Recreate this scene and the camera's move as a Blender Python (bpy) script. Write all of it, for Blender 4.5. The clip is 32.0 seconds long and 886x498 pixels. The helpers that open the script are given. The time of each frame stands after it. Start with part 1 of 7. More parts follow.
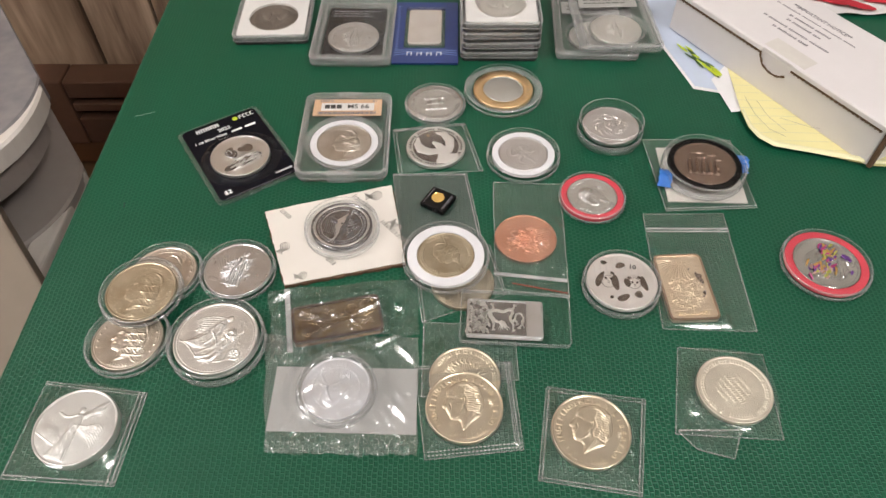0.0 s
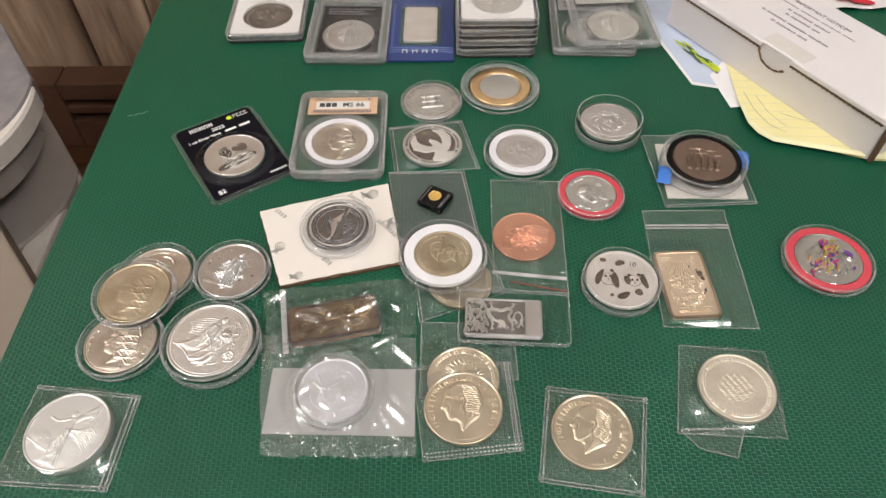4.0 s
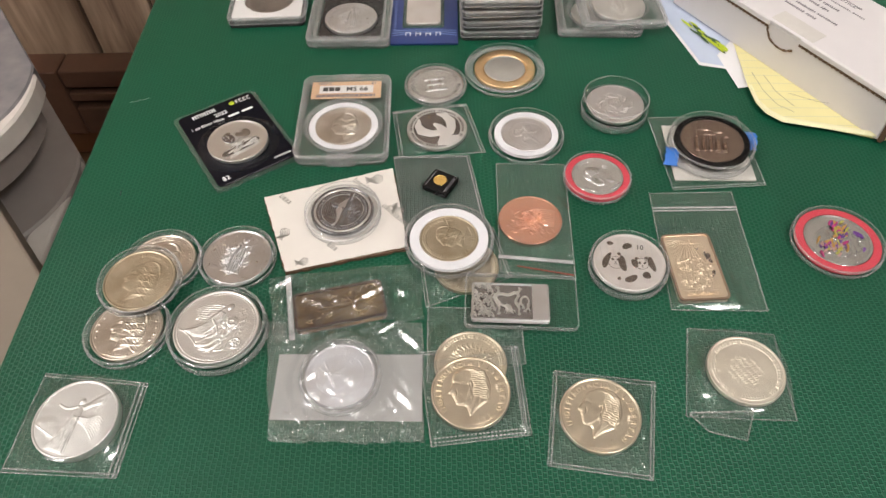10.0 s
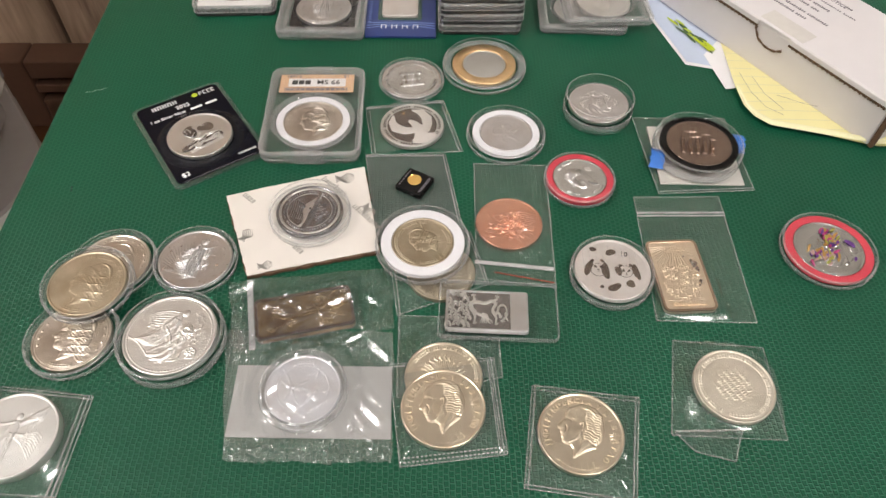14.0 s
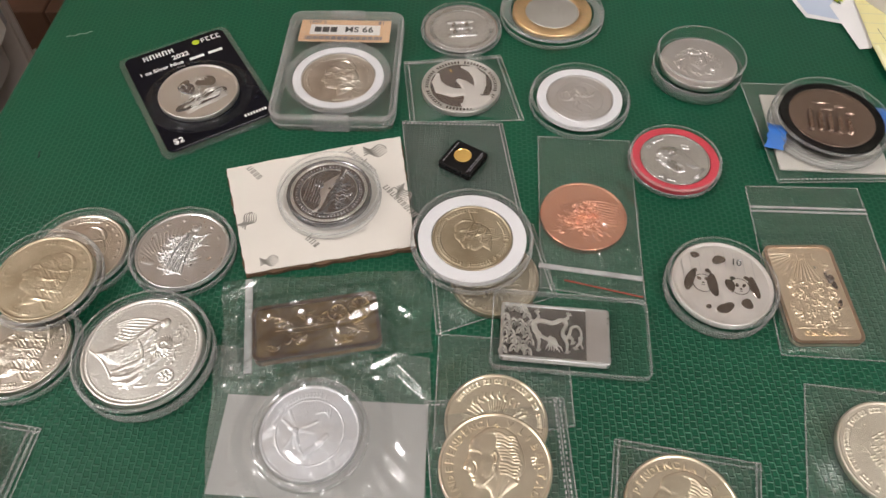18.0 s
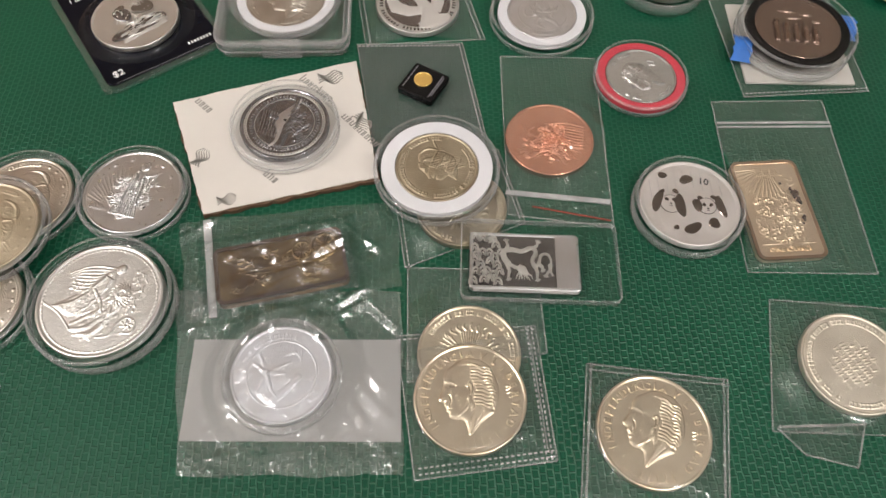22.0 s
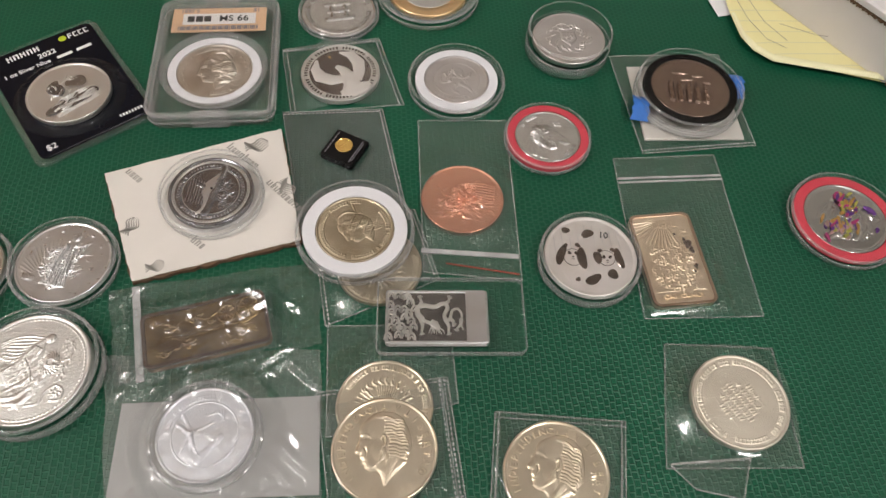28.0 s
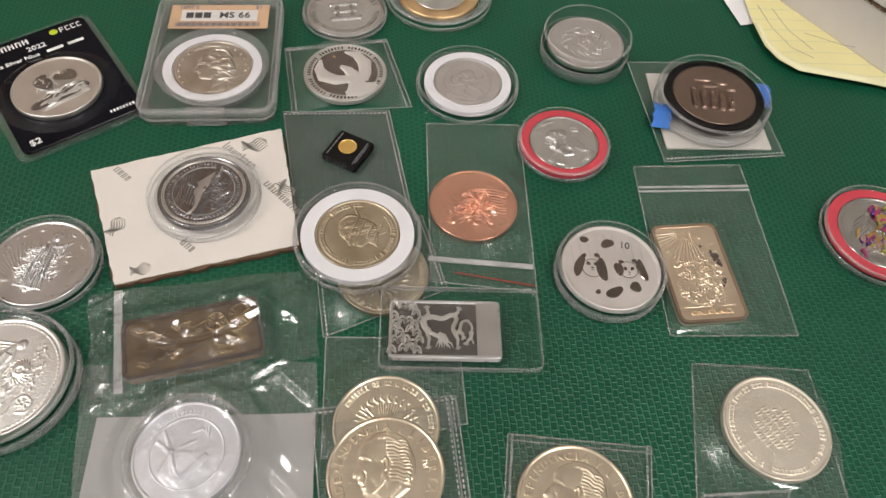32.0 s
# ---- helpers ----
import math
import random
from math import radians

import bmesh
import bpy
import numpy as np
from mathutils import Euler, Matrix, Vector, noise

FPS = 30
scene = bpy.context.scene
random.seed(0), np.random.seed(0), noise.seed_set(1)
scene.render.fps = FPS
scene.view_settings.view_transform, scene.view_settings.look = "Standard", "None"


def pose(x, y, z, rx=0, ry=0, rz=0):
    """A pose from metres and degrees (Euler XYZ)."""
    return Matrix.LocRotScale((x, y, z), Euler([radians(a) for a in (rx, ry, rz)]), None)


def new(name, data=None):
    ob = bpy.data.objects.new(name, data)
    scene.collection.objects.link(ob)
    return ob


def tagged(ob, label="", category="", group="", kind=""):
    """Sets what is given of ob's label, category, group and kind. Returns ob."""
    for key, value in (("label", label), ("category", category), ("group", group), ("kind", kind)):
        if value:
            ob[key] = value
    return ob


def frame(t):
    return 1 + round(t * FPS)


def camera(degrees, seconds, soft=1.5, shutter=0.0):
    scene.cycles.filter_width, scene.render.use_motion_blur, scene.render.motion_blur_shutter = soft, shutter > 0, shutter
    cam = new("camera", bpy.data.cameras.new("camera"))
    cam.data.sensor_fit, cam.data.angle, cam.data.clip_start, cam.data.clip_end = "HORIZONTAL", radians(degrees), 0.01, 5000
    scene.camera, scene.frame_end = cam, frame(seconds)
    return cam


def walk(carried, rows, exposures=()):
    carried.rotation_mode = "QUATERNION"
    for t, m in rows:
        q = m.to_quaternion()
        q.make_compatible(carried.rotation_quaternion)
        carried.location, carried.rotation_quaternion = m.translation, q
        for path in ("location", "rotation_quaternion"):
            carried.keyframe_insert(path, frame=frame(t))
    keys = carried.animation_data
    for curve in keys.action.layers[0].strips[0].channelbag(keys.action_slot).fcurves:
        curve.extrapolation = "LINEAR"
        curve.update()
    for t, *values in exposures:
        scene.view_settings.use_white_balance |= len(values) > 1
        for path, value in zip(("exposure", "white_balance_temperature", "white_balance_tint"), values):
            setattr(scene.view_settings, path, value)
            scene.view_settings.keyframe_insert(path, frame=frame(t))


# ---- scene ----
cam = camera(64.58, 32.0, soft=1.5)
ROWS = [
    (0.0, 0.0034, -0.3124, 0.3323, 39.38, 0.15, -0.19),
    (0.5, 0.0030, -0.3116, 0.3312, 39.44, 0.01, -0.36),
    (1.0, 0.0031, -0.3116, 0.3312, 39.64, -0.12, -0.58),
    (1.5, 0.0031, -0.3116, 0.3316, 39.90, -0.15, -0.75),
    (2.0, 0.0030, -0.3114, 0.3308, 40.25, -0.12, -0.81),
    (2.5, 0.0032, -0.3119, 0.3323, 40.18, -0.13, -0.77),
    (3.0, 0.0029, -0.3105, 0.3284, 39.93, -0.17, -0.70),
    (3.5, 0.0037, -0.3099, 0.3270, 39.45, 0.04, -0.66),
    (5.5, 0.0029, -0.3101, 0.3295, 39.43, 0.64, -0.75),
    (6.0, 0.0025, -0.3109, 0.3297, 39.63, 0.56, -0.77),
    (6.5, 0.0027, -0.3112, 0.3290, 39.72, 0.37, -0.90),
    (7.0, 0.0024, -0.3096, 0.3269, 39.77, 0.16, -1.14),
    (7.5, 0.0027, -0.3095, 0.3276, 39.69, 0.07, -1.30),
    (8.0, 0.0031, -0.3098, 0.3272, 39.58, 0.24, -1.21),
    (8.5, 0.0025, -0.3091, 0.3259, 39.18, 0.46, -1.11),
    (9.0, 0.0027, -0.3090, 0.3274, 38.61, 0.76, -0.95),
    (9.5, 0.0027, -0.3085, 0.3271, 38.22, 0.91, -0.82),
    (10.0, 0.0026, -0.3085, 0.3252, 38.22, 0.86, -0.82),
    (10.5, 0.0028, -0.3090, 0.3258, 38.36, 0.67, -0.88),
    (11.0, 0.0035, -0.3084, 0.3259, 38.43, 0.53, -0.90),
    (11.5, 0.0023, -0.3081, 0.3258, 38.46, 0.40, -0.93),
    (12.0, 0.0042, -0.3092, 0.3248, 38.55, 0.20, -0.93),
    (12.5, 0.0031, -0.3065, 0.3210, 39.16, -0.22, -1.13),
    (13.0, 0.0084, -0.2992, 0.3224, 40.69, -0.51, -1.71),
    (13.5, 0.0162, -0.2949, 0.3244, 38.36, -0.74, -1.66),
    (14.0, 0.0056, -0.2917, 0.3082, 38.18, -0.91, -1.37),
    (14.5, 0.0042, -0.2889, 0.3188, 38.52, -0.91, -2.08),
    (16.5, 0.0019, -0.2128, 0.2453, 36.47, -2.80, -2.20),
    (17.0, -0.0034, -0.1920, 0.1935, 33.76, -4.78, -2.75),
    (17.5, -0.0085, -0.2174, 0.2363, 34.36, 1.46, 0.93),
    (18.0, -0.0012, -0.2276, 0.2475, 35.45, 0.12, 1.82),
    (18.5, 0.0056, -0.2178, 0.2433, 33.74, -2.50, -0.29),
    (19.0, -0.0039, -0.2229, 0.2426, 31.03, -2.60, -0.68),
    (19.5, -0.0068, -0.2191, 0.2407, 28.31, -1.72, -0.76),
    (20.0, -0.0046, -0.2195, 0.2412, 27.61, -1.27, -1.05),
    (20.5, -0.0032, -0.2184, 0.2430, 27.68, -1.33, -1.61),
    (21.0, -0.0029, -0.2182, 0.2439, 28.14, -1.42, -1.93),
    (21.5, -0.0022, -0.2187, 0.2434, 28.64, -1.35, -1.99),
    (22.0, -0.0033, -0.2191, 0.2447, 28.73, -1.25, -1.95),
    (22.5, -0.0043, -0.2204, 0.2445, 29.03, -1.14, -1.67),
    (23.0, -0.0052, -0.2205, 0.2439, 29.07, -1.20, -1.44),
    (23.5, -0.0068, -0.2200, 0.2404, 29.85, -1.39, -1.42),
    (24.0, -0.0059, -0.2213, 0.2461, 32.96, -1.28, -1.18),
    (24.5, -0.0093, -0.2229, 0.2507, 38.79, -0.78, -0.39),
    (25.0, -0.0089, -0.2201, 0.2514, 41.00, -0.70, -0.81),
    (25.5, -0.0048, -0.2173, 0.2526, 41.58, -1.32, -2.01),
    (27.5, 0.0176, -0.2176, 0.2709, 39.58, -2.96, -4.60),
    (28.0, 0.0189, -0.2205, 0.2670, 31.44, -2.37, -4.72),
    (28.5, 0.0187, -0.2207, 0.2604, 32.04, -3.29, -5.16),
    (29.0, 0.0195, -0.2186, 0.2545, 34.82, -3.70, -4.54),
    (29.5, 0.0204, -0.2198, 0.2546, 33.57, -4.02, -4.72),
    (30.0, 0.0198, -0.2179, 0.2510, 26.84, -3.76, -5.93),
    (30.5, 0.0186, -0.2261, 0.2550, 30.15, -3.98, -4.80),
    (31.0, 0.0162, -0.2228, 0.2533, 35.74, -4.03, -4.73),
    (31.5, 0.0159, -0.2180, 0.2480, 36.00, -3.33, -4.78),
    (32.0, 0.0158, -0.2161, 0.2430, 33.83, -3.06, -3.94),
]
walk(cam, [(t, pose(*p)) for t, *p in ROWS], [(0.0, 0.0), (14.5, 0.0), (16.5, -0.25), (25.5, -0.27), (28.0, -0.38), (30.0, -0.32), (32.0, -0.28)])

# ---- world and lamps: a closed room at night, two unseen warm globes set from highlights left and right ----
world = bpy.data.worlds.new("world")
scene.world = world
world.use_nodes = True
world.node_tree.nodes["Background"].inputs[0].default_value = (0.02, 0.018, 0.015, 1)
CEIL = 1.60
FLOOR = -0.74


WARM = (0.955, 0.90, 0.875)
LAMPS = [(-0.98, -0.32), (0.68, -0.84)]
GLOBE_R = 0.15
GLOBE_DROP = 0.30
STRENGTHS = [53.0, 54.0]


# ---- materials ----
def base_mat(name):
    m = bpy.data.materials.new(name)
    m.use_nodes = True
    nt = m.node_tree
    return m, nt, nt.nodes["Principled BSDF"], nt.nodes["Material Output"]


def link(nt, a, b):
    nt.links.new(a, b)


def solid(name, colour, rough=0.5, metal=0.0, vary=0.12, scale=60.0, bump=0.0, bump_scale=400.0, spec=0.5, coat=0.0, rvary=0.1, second=None):
    """A plain surface with two scales of variation in colour and gloss, and a fine relief."""
    m, nt, p, out = base_mat(name)
    co = nt.nodes.new("ShaderNodeTexCoord")
    n1 = nt.nodes.new("ShaderNodeTexNoise")
    n1.inputs["Scale"].default_value, n1.inputs["Detail"].default_value = scale, 6
    n2 = nt.nodes.new("ShaderNodeTexNoise")
    n2.inputs["Scale"].default_value, n2.inputs["Detail"].default_value = scale * 7, 4
    link(nt, co.outputs["Object"], n1.inputs["Vector"])
    link(nt, co.outputs["Object"], n2.inputs["Vector"])
    add = nt.nodes.new("ShaderNodeMath")
    add.operation = "MULTIPLY_ADD"
    link(nt, n2.outputs["Fac"], add.inputs[0])
    add.inputs[1].default_value = 0.4
    link(nt, n1.outputs["Fac"], add.inputs[2])
    ramp = nt.nodes.new("ShaderNodeValToRGB")
    ramp.color_ramp.elements[0].position, ramp.color_ramp.elements[1].position = 0.40, 1.0
    dark = second or [c * (1 - vary) for c in colour]
    ramp.color_ramp.elements[0].color = (*dark, 1)
    ramp.color_ramp.elements[1].color = (*[min(1, c * (1 + vary * 0.6)) for c in colour], 1)
    link(nt, add.outputs[0], ramp.inputs[0])
    link(nt, ramp.outputs[0], p.inputs["Base Color"])
    mr = nt.nodes.new("ShaderNodeMapRange")
    mr.inputs["To Min"].default_value, mr.inputs["To Max"].default_value = max(0.02, rough - rvary * rough), rough + rvary * rough * 2
    link(nt, n1.outputs["Fac"], mr.inputs["Value"])
    link(nt, mr.outputs[0], p.inputs["Roughness"])
    p.inputs["Metallic"].default_value = metal
    p.inputs["Specular IOR Level"].default_value = spec
    p.inputs["Coat Weight"].default_value = coat
    if bump:
        n3 = nt.nodes.new("ShaderNodeTexNoise")
        n3.inputs["Scale"].default_value, n3.inputs["Detail"].default_value = bump_scale, 5
        link(nt, co.outputs["Object"], n3.inputs["Vector"])
        b = nt.nodes.new("ShaderNodeBump")
        b.inputs["Strength"].default_value, b.inputs["Distance"].default_value = bump, 0.0004
        link(nt, n3.outputs["Fac"], b.inputs["Height"])
        link(nt, b.outputs[0], p.inputs["Normal"])
    return m


def clear(name, tint=(0.96, 0.97, 0.97), haze=0.03, rough=0.05, ior=1.45, bump=0.0, bump_scale=120.0, haze_colour=(0.8, 0.8, 0.8)):
    """Clear plastic or film: see-through, a little milky, glossy by Fresnel."""
    m, nt, p, out = base_mat(name)
    nt.nodes.remove(p)
    tr = nt.nodes.new("ShaderNodeBsdfTransparent")
    tr.inputs[0].default_value = (*tint, 1)
    df = nt.nodes.new("ShaderNodeBsdfDiffuse")
    df.inputs[0].default_value = (*haze_colour, 1)
    gl = nt.nodes.new("ShaderNodeBsdfGlossy")
    gl.inputs["Roughness"].default_value = rough
    lw = nt.nodes.new("ShaderNodeLayerWeight")
    lw.inputs["Blend"].default_value = 0.5
    pw = nt.nodes.new("ShaderNodeMath")
    pw.operation = "POWER"
    pw.inputs[1].default_value = 5.0
    link(nt, lw.outputs["Facing"], pw.inputs[0])
    fr = nt.nodes.new("ShaderNodeMath")
    fr.operation = "MULTIPLY_ADD"
    fr.inputs[1].default_value = 0.95
    fr.inputs[2].default_value = ((ior - 1) / (ior + 1)) ** 2
    link(nt, pw.outputs[0], fr.inputs[0])
    m1, m2 = nt.nodes.new("ShaderNodeMixShader"), nt.nodes.new("ShaderNodeMixShader")
    co = nt.nodes.new("ShaderNodeTexCoord")
    nz = nt.nodes.new("ShaderNodeTexNoise")
    nz.inputs["Scale"].default_value, nz.inputs["Detail"].default_value = bump_scale, 3
    link(nt, co.outputs["Object"], nz.inputs["Vector"])
    mr = nt.nodes.new("ShaderNodeMapRange")
    mr.inputs["To Min"].default_value, mr.inputs["To Max"].default_value = haze * 0.5, haze * 1.5
    link(nt, nz.outputs["Fac"], mr.inputs["Value"])
    link(nt, mr.outputs[0], m1.inputs[0])
    link(nt, tr.outputs[0], m1.inputs[1])
    link(nt, df.outputs[0], m1.inputs[2])
    link(nt, fr.outputs[0], m2.inputs[0])
    link(nt, m1.outputs[0], m2.inputs[1])
    link(nt, gl.outputs[0], m2.inputs[2])
    link(nt, m2.outputs[0], out.inputs[0])
    if bump:
        b = nt.nodes.new("ShaderNodeBump")
        b.inputs["Strength"].default_value, b.inputs["Distance"].default_value = bump, 0.002
        link(nt, nz.outputs["Fac"], b.inputs["Height"])
        link(nt, b.outputs[0], gl.inputs["Normal"])
        link(nt, b.outputs[0], lw.inputs["Normal"])
    return m


def vinyl(name):
    """Green vinyl table cover: small woven dashes pressed in, slightly glossy, scuffed."""
    m, nt, p, out = base_mat(name)
    co = nt.nodes.new("ShaderNodeTexCoord")
    warp = nt.nodes.new("ShaderNodeTexNoise")
    warp.inputs["Scale"].default_value, warp.inputs["Detail"].default_value = 130, 5
    link(nt, co.outputs["Object"], warp.inputs["Vector"])
    mix = nt.nodes.new("ShaderNodeVectorMath")
    mix.operation = "MULTIPLY_ADD"
    link(nt, warp.outputs["Color"], mix.inputs[0])
    mix.inputs[1].default_value = (0.0024, 0.0020, 0)
    link(nt, co.outputs["Object"], mix.inputs[2])
    br = nt.nodes.new("ShaderNodeTexBrick")
    br.offset, br.squash = 0.5, 1.0
    br.inputs["Scale"].default_value = 1.0
    br.inputs["Brick Width"].default_value, br.inputs["Row Height"].default_value = 0.0029, 0.0025
    br.inputs["Mortar Size"].default_value, br.inputs["Mortar Smooth"].default_value = 0.00055, 0.9
    br.inputs["Color1"].default_value, br.inputs["Color2"].default_value = (0, 0, 0, 1), (0.22, 0.22, 0.22, 1)
    br.inputs["Mortar"].default_value = (1, 1, 1, 1)
    quarter = nt.nodes.new("ShaderNodeMapping")
    quarter.inputs["Rotation"].default_value = (0, 0, math.pi / 2)
    link(nt, mix.outputs[0], quarter.inputs["Vector"])
    link(nt, quarter.outputs[0], br.inputs["Vector"])
    big = nt.nodes.new("ShaderNodeTexNoise")
    big.inputs["Scale"].default_value, big.inputs["Detail"].default_value = 7, 5
    link(nt, co.outputs["Object"], big.inputs["Vector"])
    ramp = nt.nodes.new("ShaderNodeValToRGB")
    ramp.color_ramp.elements[0].position, ramp.color_ramp.elements[1].position = 0.3, 0.75
    ramp.color_ramp.elements[0].color, ramp.color_ramp.elements[1].color = (0.0034, 0.072, 0.036, 1), (0.0052, 0.090, 0.046, 1)
    link(nt, big.outputs["Fac"], ramp.inputs[0])
    # recessed cells tinted darker than the ribs: shade put into the base colour
    dim = nt.nodes.new("ShaderNodeMix")
    dim.data_type, dim.blend_type = "RGBA", "MULTIPLY"
    dim.inputs[0].default_value = 0.14
    link(nt, ramp.outputs[0], dim.inputs[6])
    link(nt, br.outputs["Color"], dim.inputs[7])
    link(nt, dim.outputs[2], p.inputs["Base Color"])
    # worn: the rib mask, its relief and gloss fading towards the table's far side
    pos = nt.nodes.new("ShaderNodeSeparateXYZ")
    link(nt, co.outputs["Object"], pos.inputs[0])
    keep = nt.nodes.new("ShaderNodeMapRange")
    keep.inputs["From Min"].default_value, keep.inputs["From Max"].default_value = -0.12, 0.10
    keep.inputs["To Min"].default_value, keep.inputs["To Max"].default_value = 1.0, 0.18
    link(nt, pos.outputs["Y"], keep.inputs["Value"])
    worn = nt.nodes.new("ShaderNodeMath")
    worn.operation = "MULTIPLY"
    link(nt, br.outputs["Fac"], worn.inputs[0])
    link(nt, keep.outputs[0], worn.inputs[1])
    mr = nt.nodes.new("ShaderNodeMapRange")
    mr.inputs["To Min"].default_value, mr.inputs["To Max"].default_value = 0.44, 0.36
    link(nt, worn.outputs[0], mr.inputs["Value"])
    link(nt, mr.outputs[0], p.inputs["Roughness"])
    sp = nt.nodes.new("ShaderNodeMapRange")
    sp.inputs["To Min"].default_value, sp.inputs["To Max"].default_value = 0.28, 0.60
    link(nt, worn.outputs[0], sp.inputs["Value"])
    link(nt, sp.outputs[0], p.inputs["Specular IOR Level"])
    b = nt.nodes.new("ShaderNodeBump")
    b.inputs["Strength"].default_value, b.inputs["Distance"].default_value = 0.50, 0.0006
    link(nt, worn.outputs[0], b.inputs["Height"])
    fine = nt.nodes.new("ShaderNodeTexNoise")
    fine.inputs["Scale"].default_value, fine.inputs["Detail"].default_value = 1500, 3
    link(nt, co.outputs["Object"], fine.inputs["Vector"])
    b2 = nt.nodes.new("ShaderNodeBump")
    b2.inputs["Strength"].default_value, b2.inputs["Distance"].default_value = 0.15, 0.0002
    link(nt, fine.outputs["Fac"], b2.inputs["Height"])
    link(nt, b.outputs[0], b2.inputs["Normal"])
    link(nt, b2.outputs[0], p.inputs["Normal"])
    return m


def timber(name, c1, c2, stretch=(9.0, 9.0, 0.9), rough=0.55):
    """Printed wood grain that runs along z."""
    m, nt, p, out = base_mat(name)
    co = nt.nodes.new("ShaderNodeTexCoord")
    mp = nt.nodes.new("ShaderNodeMapping")
    mp.inputs["Scale"].default_value = stretch
    link(nt, co.outputs["Object"], mp.inputs["Vector"])
    info = nt.nodes.new("ShaderNodeObjectInfo")
    off = nt.nodes.new("ShaderNodeVectorMath")
    off.operation = "MULTIPLY_ADD"
    link(nt, info.outputs["Random"], off.inputs[0])
    off.inputs[1].default_value = (13, 7, 5)
    link(nt, mp.outputs[0], off.inputs[2])
    n = nt.nodes.new("ShaderNodeTexNoise")
    n.inputs["Scale"].default_value, n.inputs["Detail"].default_value, n.inputs["Distortion"].default_value = 2.2, 9, 1.2
    link(nt, off.outputs[0], n.inputs["Vector"])
    n2 = nt.nodes.new("ShaderNodeTexNoise")
    n2.inputs["Scale"].default_value, n2.inputs["Detail"].default_value = 14, 6
    link(nt, off.outputs[0], n2.inputs["Vector"])
    add = nt.nodes.new("ShaderNodeMath")
    add.operation = "MULTIPLY_ADD"
    link(nt, n2.outputs["Fac"], add.inputs[0])
    add.inputs[1].default_value = 0.35
    link(nt, n.outputs["Fac"], add.inputs[2])
    ramp = nt.nodes.new("ShaderNodeValToRGB")
    ramp.color_ramp.elements[0].position, ramp.color_ramp.elements[1].position = 0.45, 0.9
    ramp.color_ramp.elements[0].color, ramp.color_ramp.elements[1].color = (*c1, 1), (*c2, 1)
    link(nt, add.outputs[0], ramp.inputs[0])
    link(nt, ramp.outputs[0], p.inputs["Base Color"])
    p.inputs["Roughness"].default_value = rough
    b = nt.nodes.new("ShaderNodeBump")
    b.inputs["Strength"].default_value, b.inputs["Distance"].default_value = 0.2, 0.001
    link(nt, n2.outputs["Fac"], b.inputs["Height"])
    link(nt, b.outputs[0], p.inputs["Normal"])
    return m


def printed(name, paper, ink, kind="lines", step=0.006, thick=0.12, rough=0.6):
    """Paper with printed rules."""
    m, nt, p, out = base_mat(name)
    co = nt.nodes.new("ShaderNodeTexCoord")
    wv = nt.nodes.new("ShaderNodeTexWave")
    wv.bands_direction, wv.wave_profile = "Y", "SAW"
    wv.inputs["Scale"].default_value = 0.314 / step / 2
    link(nt, co.outputs["Object"], wv.inputs["Vector"])
    gt = nt.nodes.new("ShaderNodeMath")
    gt.operation = "GREATER_THAN"
    gt.inputs[1].default_value = 1 - thick
    link(nt, wv.outputs["Fac"], gt.inputs[0])
    nz = nt.nodes.new("ShaderNodeTexNoise")
    nz.inputs["Scale"].default_value, nz.inputs["Detail"].default_value = 30, 6
    link(nt, co.outputs["Object"], nz.inputs["Vector"])
    pap = nt.nodes.new("ShaderNodeMix")
    pap.data_type = "RGBA"
    pap.inputs[6].default_value, pap.inputs[7].default_value = (*[c * 0.9 for c in paper], 1), (*paper, 1)
    link(nt, nz.outputs["Fac"], pap.inputs[0])
    mx = nt.nodes.new("ShaderNodeMix")
    mx.data_type = "RGBA"
    mul = nt.nodes.new("ShaderNodeMath")
    mul.operation = "MULTIPLY"
    mul.inputs[1].default_value = 0.5
    link(nt, gt.outputs[0], mul.inputs[0])
    link(nt, mul.outputs[0], mx.inputs[0])
    link(nt, pap.outputs[2], mx.inputs[6])
    mx.inputs[7].default_value = (*ink, 1)
    link(nt, mx.outputs[2], p.inputs["Base Color"])
    p.inputs["Roughness"].default_value = rough
    return m


